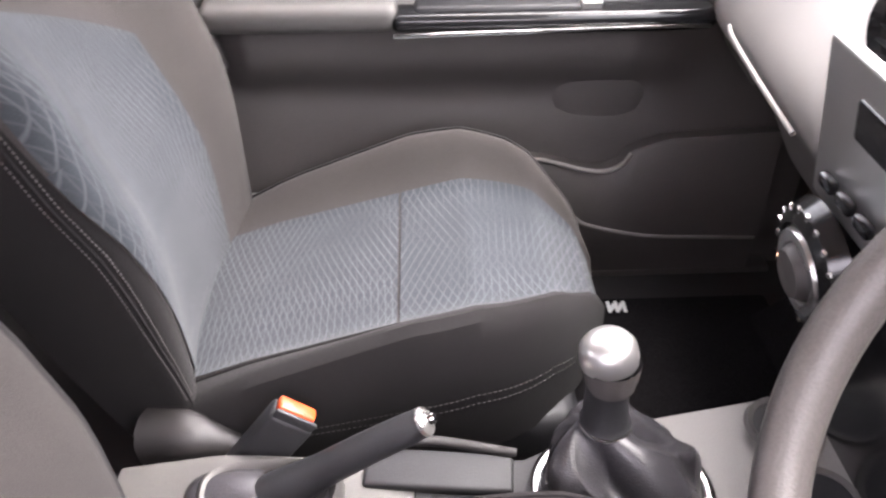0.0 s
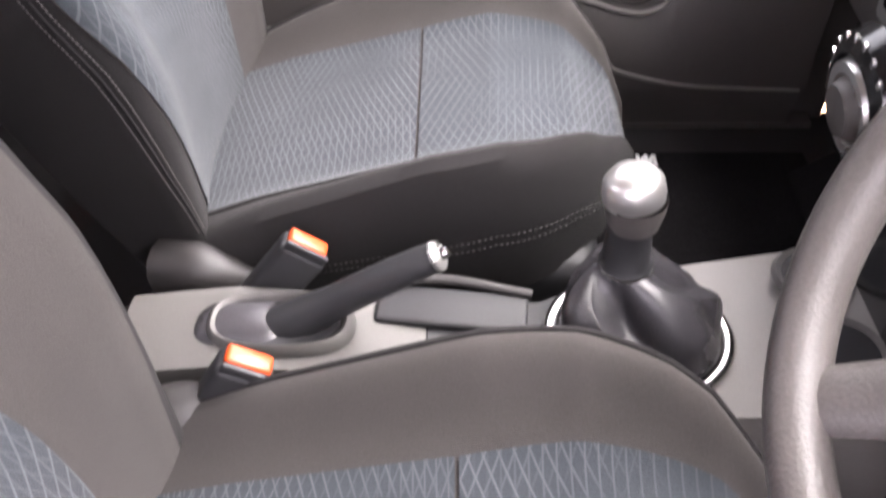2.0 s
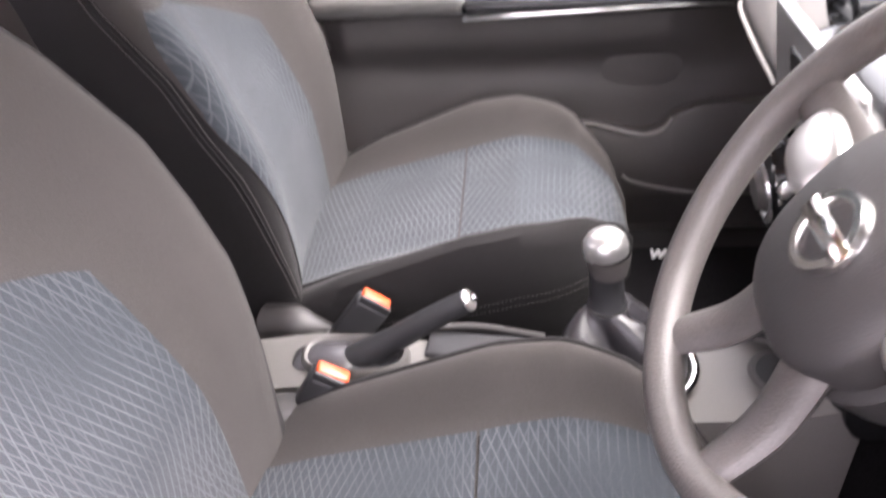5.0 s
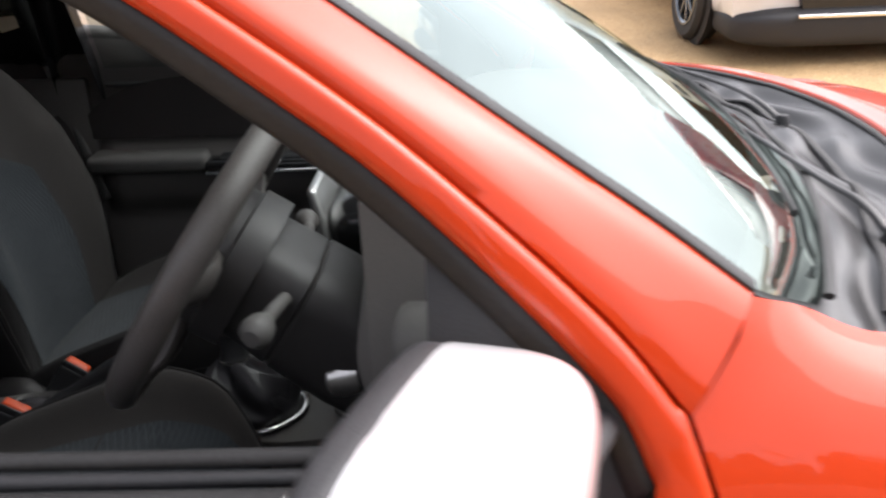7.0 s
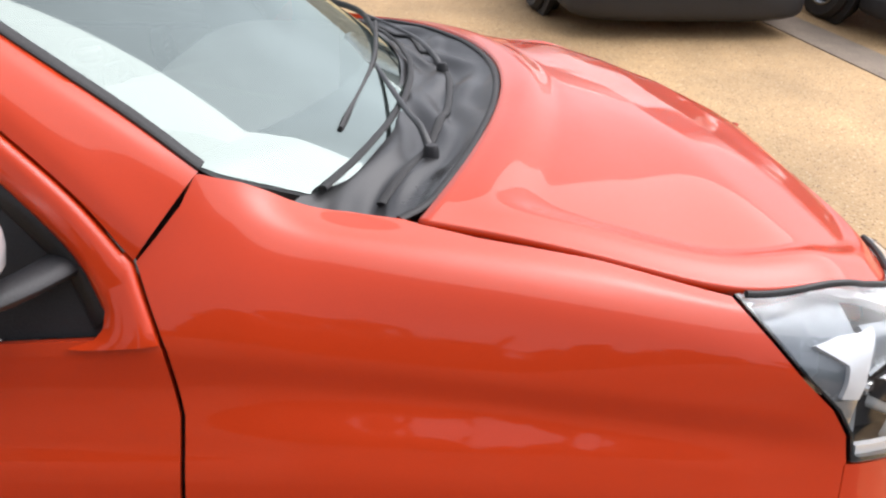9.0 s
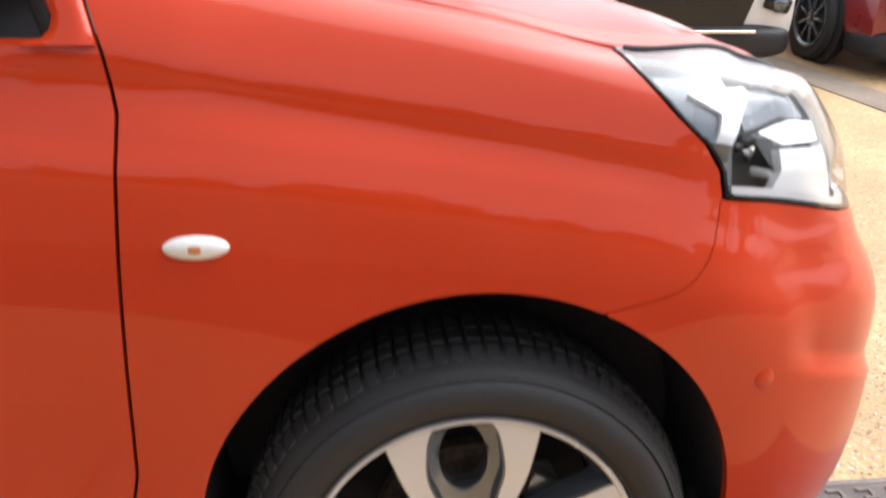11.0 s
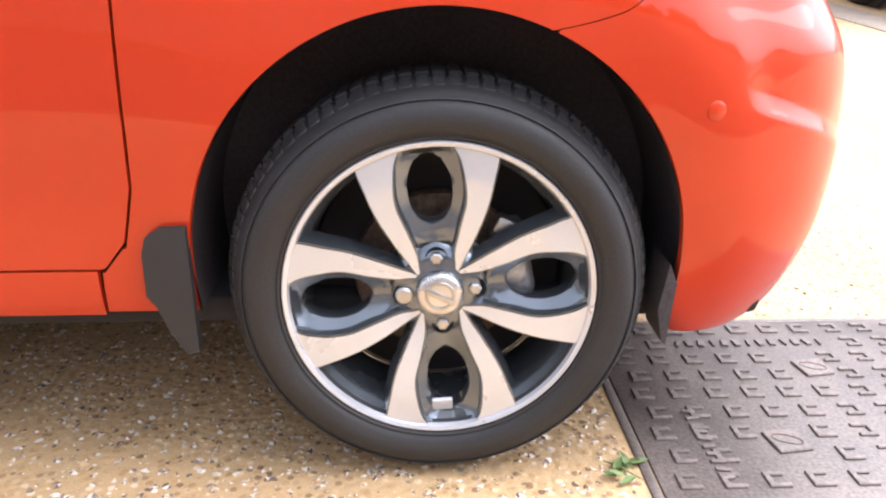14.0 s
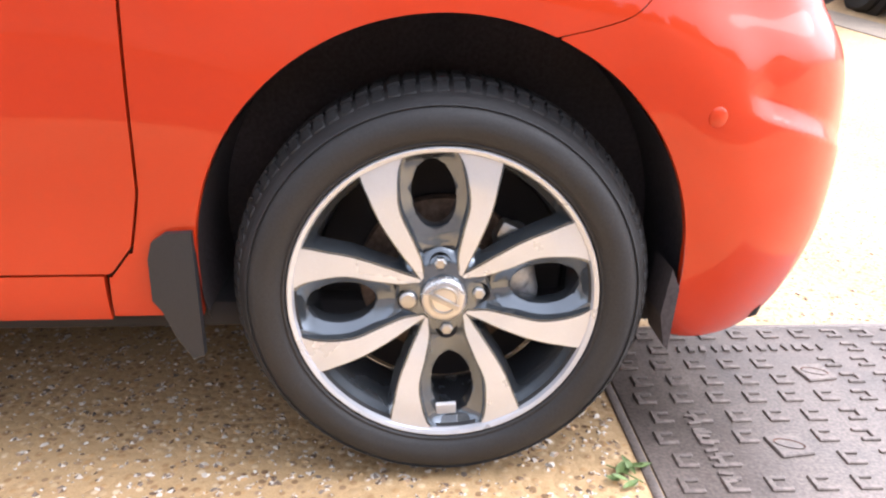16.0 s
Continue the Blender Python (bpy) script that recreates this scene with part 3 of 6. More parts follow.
def dished(geo):
    """Presses the hollow round the fog lamp into the bumper's corner, with a sharp lower crease."""
    out = []
    for x, y, z in geo[0]:
        q = x + y
        d = z - (0.548 - 0.22 * (q - 0.40))
        f = min(max((q - 0.39) / 0.10, 0), 1) * min(max((0.92 - q) / 0.20, 0), 1)
        g = min(d / 0.030, 1) * max(0.0, 1 - d / 0.12) ** 1.3 if d > 0 else 0.0
        k = 0.015 * f * f * (3 - 2 * f) * g
        out.append((x - 0.7 * k, y + 0.7 * k, z))
    return out, geo[1]


def in_door(p):
    x, y, z = p[..., 0], p[..., 1], p[..., 2]
    return smallest(edge_x(z) - x - G, z - 0.3335, x + 1.42 + 0.05 * np.abs(z - 0.7), 0.946 - z)


def in_rear_door(p):
    x, y, z = p[..., 0], p[..., 1], p[..., 2]
    return smallest(-1.427 - 0.05 * np.abs(z - 0.7) - x, z - 0.3335, x + 2.25, arch(p, -2.45), 0.955 - z)


def in_quarter(p):
    x, y, z = p[..., 0], p[..., 1], p[..., 2]
    return smallest(np.maximum(-2.255 - x, -100.0), arch(p, -2.45), z - 0.262, 1.05 - z)


def in_sill(p):
    x, y, z = p[..., 0], p[..., 1], p[..., 2]
    return smallest(0.330 - z, -0.4655 - x, x + 2.78, z - 0.262, arch(p, -2.45))



def steps(a, b, n):
    return np.linspace(a, b, n)


for side in (0, 1):
    put = (lambda g: g) if side == 0 else mirrored
    fine = 1 if side == 0 else 2
    wing = part("front_wing", put(NET.panel(steps(6.2, 13.4, 280 // fine), steps(1, 11.0, 200 // fine), in_wing)), PAINT, car, angle=50)
    bumper = part("front_bumper", put(dished(NET.panel(steps(11.5, 19, 260 // fine), steps(0, 8.5, 200 // fine), in_bumper))), PAINT, car, angle=50)
    part("lower_intake", put(NET.panel(steps(15.0, 19, 60), steps(1.2, 3.4, 30), lambda p: smallest(p[..., 1] - 0.31, p[..., 2] - 0.27, 0.445 - p[..., 2]), 0.006, 0.006)), BLACK_PLASTIC, bumper, "black lower air intake")
    door = part("front_door", put(NET.panel(steps(3.7, 8.0, 180 // fine), steps(1, 10.2, 170 // fine), in_door)), PAINT, car, angle=50)
    part("rear_door", put(NET.panel(steps(1.9, 4.3, 90), steps(1, 10.2, 90), in_rear_door)), PAINT, car, angle=50)
    part("rear_quarter", put(NET.panel(steps(0, 3.0, 90), steps(0.2, 11, 90), in_quarter)), PAINT, car, angle=50)
    part("sill", put(NET.panel(steps(1.2, 6.9, 220), steps(0.4, 2.4, 40), in_sill)), PAINT, car, angle=50)
    part("grille", put(NET.panel(steps(16.5, 19, 40), steps(4.5, 10.9, 30), in_grille, 0.01, -0.012)), BLACK_PLASTIC, car, "black plastic grille", angle=50)
    if side == 0:
        right_wing, right_bumper, right_door = wing, bumper, door
    # the headlamp: chrome bowl behind a clear lens
    lamp = part("headlight", put(NET.panel(steps(11.6, 17.2, 150 // fine), steps(5.2, 11.0, 110 // fine), in_lamp, 0.02, 0.003)), LENS, car, "clear headlamp lens", angle=60)
    lamp.visible_shadow = False
    us, vs_ = steps(11.6, 17.2, 100), steps(5.2, 11.0, 80)
    cut = lambda poly: (lambda p: np.minimum(in_lamp(p) - 0.004, within(p, poly)))
    part("lamp_bowl", put(NET.panel(us, vs_, in_lamp, 0.004, -0.055)), DARK, lamp, "dark lamp housing")
    part("lamp_wedge", put(NET.panel(us, vs_, lambda p: np.minimum(in_lamp(p), 0.312 - p[..., 0]), 0.004, -0.022)), LAMP_GREY, lamp, "slate-grey rear wedge of the lamp")
    part("lamp_brow", put(NET.panel(us, vs_, lambda p: smallest(in_lamp(p) - 0.004, 0.004 - bonnet_gap(p)), 0.010, -0.012)), LAMP_SILVER, lamp, "silvered upper brow of the lamp")
    part("side_reflector", put(NET.panel(us, vs_, cut([(0.318, 0.892), (0.36, 0.898), (0.395, 0.898), (0.428, 0.900), (0.39, 0.866), (0.350, 0.828), (0.322, 0.832), (0.350, 0.868)]), 0.012, -0.016)), LAMP_SILVER, lamp, "silvered wedge reflector")
    part("lamp_divider", put(NET.panel(us, vs_, cut([(0.306, 0.830), (0.352, 0.828), (0.325, 0.786), (0.306, 0.765), (0.296, 0.785)]), 0.012, -0.018)), CHROME, lamp, "chrome divider")
    part("lamp_visor", put(NET.panel(us, vs_, cut([(0.43, 0.905), (0.62, 0.90), (0.65, 0.852), (0.483, 0.857), (0.40, 0.846), (0.395, 0.868)]), 0.008, -0.026)), LAMP_GREY, lamp, "slate-grey visor over the bulb")
    part("visor_edge", put(NET.panel(us, vs_, cut([(0.409, 0.842), (0.484, 0.852), (0.60, 0.846), (0.60, 0.822), (0.46, 0.824)]), 0.012, -0.014)), CHROME, lamp, "chrome visor edge")
    part("lamp_dish", put(NET.panel(us, vs_, cut([(0.459, 0.819), (0.69, 0.812), (0.69, 0.69), (0.425, 0.70), (0.425, 0.762), (0.457, 0.792)]), 0.012, -0.020)), LAMP_SILVER, lamp, "silvered lamp dish")
    part("dish_rim", put(NET.panel(us, vs_, lambda p: smallest(in_lamp(p) - 0.002, 0.016 - above(p, WHOLE), p[..., 0] - 0.30), 0.008, -0.006)), LAMP_SILVER, lamp, "silvered lower lip")
    part("lamp_end", put(NET.panel(us, vs_, lambda p: smallest(in_lamp(p) - 0.002, p[..., 1] - 0.225), 0.006, -0.010)), LAMP_SILVER, lamp, "silvered front end of the lamp")
    # thin black tube stands in for the shadow below the bonnet's edge
    part("lamp_shadow_line", put(tube(NET.at(np.linspace(12.05, 17.0, 60), np.full(60, 10.95)) + (0, 0, 0.003), 0.0042, 8)), RUBBER, lamp, "black line standing for the shadow under the bonnet's edge")
    part("bulb_cap", put(moved(lathe([(0, -0.012), (0.010, -0.010), (0.013, 0.0), (0.013, 0.03)], 20), pose(0.345, 0.11, 0.805, 0, 0, 40))), CHROME, lamp, "chrome bulb cap")
    part("bulb_tube", put(moved(lathe([(0, -0.028), (0.006, -0.026), (0.007, 0.0), (0.007, 0.02)], 16), pose(0.36, 0.115, 0.780, 0, 0, 40))), LENS_WHITE, lamp)
    part("lamp_surround", put(NET.panel(steps(11.6, 17.2, 120), steps(5.2, 11.0, 80), lambda p: np.minimum(in_lamp(p), 0.0045 - in_lamp(p)), 0.07, 0.001)), GLOSS_BLACK, lamp, "black lamp rim", angle=60)

# dark inner shell, so that the shut lines read as gaps
inner = NET.panel(steps(0, 10.6, 160), steps(0.2, 11, 100), lambda p: smallest(arch(p) - 0.008, arch(p, -2.45) - 0.008, bonnet_y(p[..., 0]) + 0.5 - p[..., 1],
                  np.where((p[..., 0] < -0.36) & (p[..., 0] > -2.9), 0.93 - p[..., 2], 1.0), np.where(p[..., 0] > 0.10, 0.30 - p[..., 2], 1.0)), 0.002, -0.018)
part("inner_shell", inner, DARK, car)
part("inner_shell", mirrored(inner), DARK, car)


# bonnet
def bonnet_geo(n=120, m=120):
    s = np.linspace(0, 1, n)
    edge = NET.at(10.0 - 0.22 * (1 - s) ** 6 + 9.0 * s, np.full(n, 11.0))
    edge[:, 1] += 0.003
    for _ in range(40):                                   # fair the edge over the lamp
        edge[1:-1] = 0.25 * edge[:-2] + 0.5 * edge[1:-1] + 0.25 * edge[2:]
    s2 = s ** 0.9
    centre = np.stack([0.030 + 0.48 * s2, np.full(n, MID), ip(s2, (0, 0.2, 0.4, 0.6, 0.8, 0.93, 1), (1.034, 1.022, 1.004, 0.982, 0.953, 0.925, 0.897))], 1)
    ease = lambda t: t * t * (3 - 2 * t)
    P = np.zeros((n, m, 3))
    for j in range(m):
        w = j / (m - 1)
        fan = np.clip(1 - s / 0.25, 0, 1) ** 2               # the rear edge is rounder than the rest
        wx = (1 - (1 - w) ** 1.5) * (1 - fan) + (1 - (1 - w) ** 1.85) * fan
        P[:, j, 0] = edge[:, 0] + (centre[:, 0] - edge[:, 0]) * wx
        P[:, j, 1] = edge[:, 1] + (MID - edge[:, 1]) * w
        P[:, j, 2] = edge[:, 2] + (centre[:, 2] - edge[:, 2]) * (1 - (1 - w) ** 2.5)
    # a raised rim runs round the windscreen's foot and along the sides; inside it the panel lies a little lower
    rear = P[:1, :, 0]
    back = (P[..., 0] - rear) * 0.86
    side = (P[..., 1] - edge[:, 1][:, None])
    d = -np.log(np.exp(-back / 0.022) + np.exp(-side / 0.022)) * 0.022
    front = ease(np.clip((1 - s) / 0.35, 0, 1))[:, None]
    P[..., 2] -= 0.0075 * front * ease(np.clip((d - 0.045) / 0.034, 0, 1))
    P[..., 2] += 0.0040 * front * np.exp(-((d - 0.036) / 0.020) ** 2)
    both_sides = np.concatenate([P, (P * (1, -1, 1) + (0, 2 * MID, 0))[:, -2::-1]], 1)
    return [tuple(q) for q in both_sides.reshape(-1, 3)], grid_faces(n, 2 * m - 1)


bonnet = part("bonnet", bonnet_geo(), PAINT, car, angle=60)
sol = bonnet.modifiers.new("thickness", "SOLIDIFY")
sol.thickness, sol.offset = 0.012, -1

# pillars, door frame, roof
GAP = [(-0.414, 0.064, 1.005), (-0.472, 0.085, 1.073), (-0.593, 0.121, 1.180), (-0.697, 0.148, 1.254), (-0.80, 0.172, 1.318), (-0.93, 0.198, 1.385), (-1.10, 0.218, 1.432), (-1.45, 0.232, 1.460)]
SCREEN = [(-0.360, 0.118, 1.070), (-0.426, 0.141, 1.116), (-0.514, 0.163, 1.174), (-0.624, 0.190, 1.248), (-0.72, 0.216, 1.312), (-0.84, 0.246, 1.385), (-0.98, 0.30, 1.445), (-1.45, 0.36, 1.500)]
FRAME = [(-0.437, 0.047, 0.960), (-0.472, 0.068, 1.024), (-0.594, 0.109, 1.142), (-0.690, 0.134, 1.214), (-0.800, 0.159, 1.285), (-0.93, 0.181, 1.348), (-1.10, 0.201, 1.394), (-1.40, 0.215, 1.420)]


def strip(a, b, n=90, m=10, bulge=0.008, gap=0.0, roll=0.012):
    """A rounded band between two lines, its edges turned in."""
    A, B = curve(a, n), curve(b, n)
    t = np.gradient((A + B) / 2, axis=0)
    nrm = np.cross(t, B - A)
    nrm /= np.linalg.norm(nrm, axis=1)[:, None]
    if nrm[:, 1].mean() > 0:
        nrm = -nrm
    vs = []
    for i in range(n):
        w = (B[i] - A[i]) / np.linalg.norm(B[i] - A[i])
        lo, hi = A[i] + gap * w, B[i] - gap * w
        row = [lo - roll * nrm[i]]
        for j in range(m):
            k = j / (m - 1)
            row.append(lo + (hi - lo) * k + bulge * (1 - (2 * k - 1) ** 4) * nrm[i])
        row.append(hi - roll * nrm[i])
        vs.extend(row)
    return vs, grid_faces(n, m + 2, flip=True)


def both(name, geo, material, parent, label="", **k):
    a = part(name, geo, material, parent, label, **k)
    b = part(name, mirrored(geo), material, parent, label, **k)
    return a, b


def pillar_base():
    """The pillar's foot fills the corner below its straight run."""
    return strip(GAP, SCREEN, gap=0.0022, bulge=0.007)


both("windscreen_pillar", pillar_base(), PAINT, car, angle=60)
DOOR_FRAME = strip(FRAME, [tuple(np.array(p) - (0.0, 0.001, 0.0)) for p in GAP], gap=0.0022, bulge=0.006)
both("door_frame", DOOR_FRAME, PAINT, car, angle=60)
# corner of the frame that runs down the leading edge of the window to the belt
def frame_foot():
    zs = np.linspace(0.940, 1.012, 26)
    vs = []
    for z in zs:
        xo = edge_x(z) - 0.0022
        yo = float(ip(z, (0.94, 1.012), (0.033, 0.065)))
        xi = float(ip(z, (0.940, 0.946, 0.955, 0.970, 0.99, 1.012), (-0.470, -0.447, -0.439, -0.437, -0.444, -0.458)))
        for k in np.linspace(0, 1, 8):
            vs.append((xi + (xo - xi) * k, yo - 0.004 * (1 - (2 * k - 1) ** 4), z))
        vs.append((xo, yo + 0.012, z))
    return vs, grid_faces(26, 9, flip=True)


both("frame_foot", frame_foot(), PAINT, car, angle=60)
SEAL_IN = [tuple(np.array(p) + (-0.015, 0.014, -0.018)) for p in FRAME]
both("window_seal", strip(SEAL_IN, [tuple(np.array(p) + (0, 0.004, 0)) for p in FRAME], bulge=0.004), RUBBER, car)
both("pillar_lining", strip([tuple(np.array(p) + (0.02, 0.060, 0.008)) for p in FRAME], [tuple(np.array(p) + (0.01, 0.03, -0.015)) for p in SCREEN], bulge=0.004), AIRBAG, car)
both("windscreen_seal", strip([tuple(np.array(p) + (0, -0.002, 0.001)) for p in SCREEN], [tuple(np.array(p) + (0.003, 0.013, 0.003)) for p in SCREEN], bulge=0.002, roll=0.004), RUBBER, car)

# belt mouldings of the front doors
for k, (y0, z0, r) in enumerate(((0.056, 0.953, 0.009), (0.073, 0.959, 0.006), (0.088, 0.965, 0.007))):
    path = [(-1.40, y0, z0 + 0.006), (-0.9, y0, z0), (-0.575, y0, z0 - 0.002)]
    both("belt_moulding", tube(curve(path, 12), r, 10, squash=1.0), RUBBER if k != 1 else BLACK_PLASTIC, car, "black rubber window strip")
# black corner panel behind the mirror
sail = extrude_poly([(-0.585, 0.938), (-0.445, 0.938), (-0.432, 0.955), (-0.430, 0.975), (-0.445, 1.005), (-0.470, 1.040), (-0.515, 1.082), (-0.585, 1.135)], 0, 0.02)
sail = ([(x, y + 0.060 + 0.36 * (z - 0.95), z) for x, y, z in sail[0]], sail[1])
both("corner_panel", sail, BLACK_PLASTIC, car, "black plastic mirror corner", smooth=False)

# roof and tail
ROOF_R = [(-0.84, 0.246, 1.385), (-0.98, 0.30, 1.445), (-1.45, 0.36, 1.500), (-2.1, 0.37, 1.495), (-2.75, 0.40, 1.43)]


def roof_geo(lift=0.0, n=60, m=40):
    A = curve(ROOF_R, n)
    vs = []
    for i in range(n):
        for j in range(m):
            w = j / (m - 1)
            y = A[i, 1] + (2 * MID - 2 * A[i, 1]) * w
            c = 1 - (2 * w - 1) ** 2
            vs.append((A[i, 0] + 0.07 * c * max(0, 1 - i / 12), y, A[i, 2] + 0.035 * c + lift))
    return vs, grid_faces(n, m)


roof = part("roof", roof_geo(), PAINT, car)
part("roof_lining", roof_geo(-0.03), TRIM_LIGHT, car)
RAIL_LOW = [(-1.45, 0.232, 1.460), (-2.1, 0.245, 1.45), (-2.75, 0.29, 1.385)]
RAIL_TOP = [(-1.45, 0.36, 1.500), (-2.1, 0.37, 1.495), (-2.75, 0.40, 1.43)]
both("roof_rail", strip(RAIL_LOW, RAIL_TOP, 40), PAINT, car)
both("middle_pillar", strip([(-1.52, 0.055, 0.94), (-1.50, 0.14, 1.2), (-1.48, 0.235, 1.458)], [(-1.41, 0.055, 0.94), (-1.42, 0.14, 1.2), (-1.44, 0.235, 1.458)], 20, roll=0.04), GLOSS_BLACK, car)
both("rear_pillar", strip([(-2.95, 0.14, 1.0), (-2.88, 0.2, 1.2), (-2.78, 0.33, 1.41)], [(-2.35, 0.07, 0.96), (-2.45, 0.16, 1.2), (-2.6, 0.27, 1.40)], 20, roll=0.03), PAINT, car)
TAIL = Net([[(-3.05 - 0.05 * math.sin(math.pi * k / 8), 0.2 + (2 * MID - 0.4) * k / 8, z) if z < 1 else (-3.0 + (z - 1) * 0.55, 0.22 + (2 * MID - 0.44) * k / 8 + (0.12 if k == 0 else -0.12 if k == 8 else 0) * (z - 1), z) for z in (0.25, 0.5, 0.75, 0.98, 1.2, 1.42)] for k in range(9)])
U, V = np.meshgrid(steps(0, 8, 40), steps(0, 5, 40), indexing="ij")
part("tailgate", (TAIL.at(U, V * 0.62).reshape(-1, 3), grid_faces(40, 40, flip=True)), PAINT, car)
part("rear_window", (TAIL.at(U, 3.1 + V * 0.37).reshape(-1, 3), grid_faces(40, 40, flip=True)), GLASS, car, "rear window glass")
part("underbody", rbox(3.5, 1.45, 0.05, 0.02, 2, pose(-1.25, MID, 0.235)), DARK, car)

both("rear_lining", rbox(1.35, 0.03, 0.66, 0.01, 2, pose(-2.12, 0.085, 0.66)), TRIM_DARK, car)
both("pillar_lining", strip([(-2.93, 0.17, 1.0), (-2.86, 0.23, 1.2), (-2.76, 0.36, 1.41)], [(-2.33, 0.10, 0.96), (-2.43, 0.19, 1.2), (-2.58, 0.30, 1.40)], 20, roll=0.01), TRIM_MID, car)

# glass
def screen_geo(v0, v1, n=60, m=40, drop=0.0):
    """Part of the windscreen: v runs up the glass, curved evenly from pillar to pillar."""
    vs = []
    for v in np.linspace(v0, v1, m):
        low = max(0.0, -v)
        e = np.array((-0.354, 0.124, 1.066)) + v * np.array((-0.506, 0.137, 0.326)) + (0, 0.62 * low, 0)
        c = np.array((-0.165, MID, 1.043)) + v * np.array((-0.625, 0, 0.394))
        for k in np.linspace(-1, 1, n):
            t = 1 - k * k
            y = e[1] + (MID - e[1]) * (1 + k)
            bow = 0.010 * math.sin(math.pi * min(max(v, 0), 1)) * t
            vs.append((e[0] + (c[0] - e[0]) * t + 0.55 * bow, y, e[2] + (c[2] - e[2]) * t + 0.84 * bow - drop))
    return vs, grid_faces(m, n, flip=True)


part("windscreen", screen_geo(-0.17, 1.0), SCREEN_GLASS, car, "tinted windscreen glass")
part("screen_band", screen_geo(-0.17, 0.04, 60, 10, 0.004), BLACK_PLASTIC, car, "black printed band of the windscreen")


def pane(name, outline, y_of):
    n = len(outline)
    vs = [(x, y_of(z), z) for x, z in outline] + [(x, y_of(z) + 0.004, z) for x, z in outline]
    fs = [tuple(range(n)), tuple(range(n, 2 * n))[::-1]] + [(i, (i + 1) % n, n + (i + 1) % n, n + i) for i in range(n)]
    return vs, fs


tumble = lambda z: 0.062 + 0.36 * (z - 0.97)
for g in (mirrored(pane("w", [(-1.40, 0.955), (-0.585, 0.955), (-0.585, 1.11), (-0.80, 1.25), (-0.93, 1.315), (-1.10, 1.365), (-1.40, 1.40)], tumble)),
          pane("w", [(-2.3, 0.96), (-1.52, 0.96), (-1.50, 1.40), (-2.35, 1.37)], tumble), mirrored(pane("w", [(-2.3, 0.96), (-1.52, 0.96), (-1.50, 1.40), (-2.35, 1.37)], tumble))):
    w = part("window_pane", g, GLASS if max(v[0] for v in g[0]) > -1 else DARK_GLASS, car, "side window glass" if max(v[0] for v in g[0]) > -1 else "dark rear window glass", smooth=False)


# scuttle: black plastic between glass and bonnet, with wipers on it
REAR_EDGE = [(v[0], v[1], v[2]) for v in bonnet_geo()[0][:120]]      # bonnet's rear edge, side to centre


def rear_edge(y):
    yy = y if y < MID else 2 * MID - y
    ys = [p[1] for p in REAR_EDGE]
    return np.array((ip(yy, ys, [p[0] for p in REAR_EDGE]), y, ip(yy, ys, [p[2] for p in REAR_EDGE])))


def scuttle_pt(k, w):
    """k from side to side, w from the glass to the bonnet: a moulded trough with shallow folds."""
    y = 0.150 + (2 * MID - 0.30) * k
    c = 1 - abs(2 * k - 1)
    f = rear_edge(y) + (-0.002, 0, -0.005)
    side = max(0.0, 1 - c / 0.10)
    f[0] -= 0.040 * side ** 2
    t = 1 - (2 * k - 1) ** 2
    r = np.array((-0.300 + 0.165 * t, y, 1.010 + 0.016 * t))
    p = r + (f - r) * w
    deep = math.sin(math.pi * min(1, w * 1.02)) ** 0.8
    fold = 0.0050 * math.sin(17 * w + 9 * k * (1 - k) * 4 + 2.0 * math.sin(23 * k)) + 0.0035 * math.sin(41 * k + 6 * w)
    p[2] += -0.020 * deep + fold * deep
    return tuple(p)


def scuttle_geo(n=150, m=40):
    return [scuttle_pt(i / (n - 1), j / (m - 1)) for i in range(n) for j in range(m)], grid_faces(n, m, flip=True)


cowl = part("scuttle_panel", scuttle_geo(), SCUTTLE, car, "black plastic scuttle below the windscreen", angle=70)
part("bonnet_seal", tube([scuttle_pt(k, 0.965) for k in np.linspace(0.015, 0.985, 80)], 0.0055, 10, squash=0.6), RUBBER, cowl, "black rubber seal along the bonnet")
part("scuttle_ridge", tube([tuple(np.array(scuttle_pt(k, 0.50)) + (0, 0, 0.002)) for k in np.linspace(0.06, 0.94, 80)], 0.0060, 8, squash=0.6), RUBBER, cowl)
part("screen_lip", tube([tuple(np.array(scuttle_pt(k, 0.10)) + (0, 0, 0.010)) for k in np.linspace(0.05, 0.95, 80)], 0.0050, 8, squash=0.7), RUBBER, cowl, "black lip along the glass")


def wiper(pivot, mid, tip, blade_end):
    w = part("wiper", tube(curve([pivot, (pivot[0] * 0.6 + mid[0] * 0.4, pivot[1] * 0.6 + mid[1] * 0.4, pivot[2] + 0.020), mid, tip], 24), np.linspace(0.0062, 0.0038, 24), 10, squash=0.7), SCUTTLE, car, "black wiper arm")
    part("wiper_pivot", moved(lathe([(0, 0.03), (0.018, 0.028), (0.024, 0.012), (0.026, -0.03)], 20, "z"), Matrix.Translation(pivot) @ Matrix.Diagonal((0.42, 0.42, 0.36, 1))), BLACK_PLASTIC, w)
    part("wiper_blade", tube(curve([blade_end[0], tip, blade_end[1]], 20), np.array([0.003] + [0.0045] * 18 + [0.003]), 8, squash=1.6), RUBBER, w)
    return w


wiper((-0.125, 0.36, 1.004), (-0.150, 0.48, 1.030), (-0.185, 0.68, 1.050), ((-0.236, 0.34, 1.040), (-0.168, 1.02, 1.058)))
wiper((-0.060, 0.80, 1.014), (-0.105, 0.98, 1.042), (-0.195, 1.16, 1.056), ((-0.172, 0.88, 1.056), (-0.262, 1.38, 1.050)))


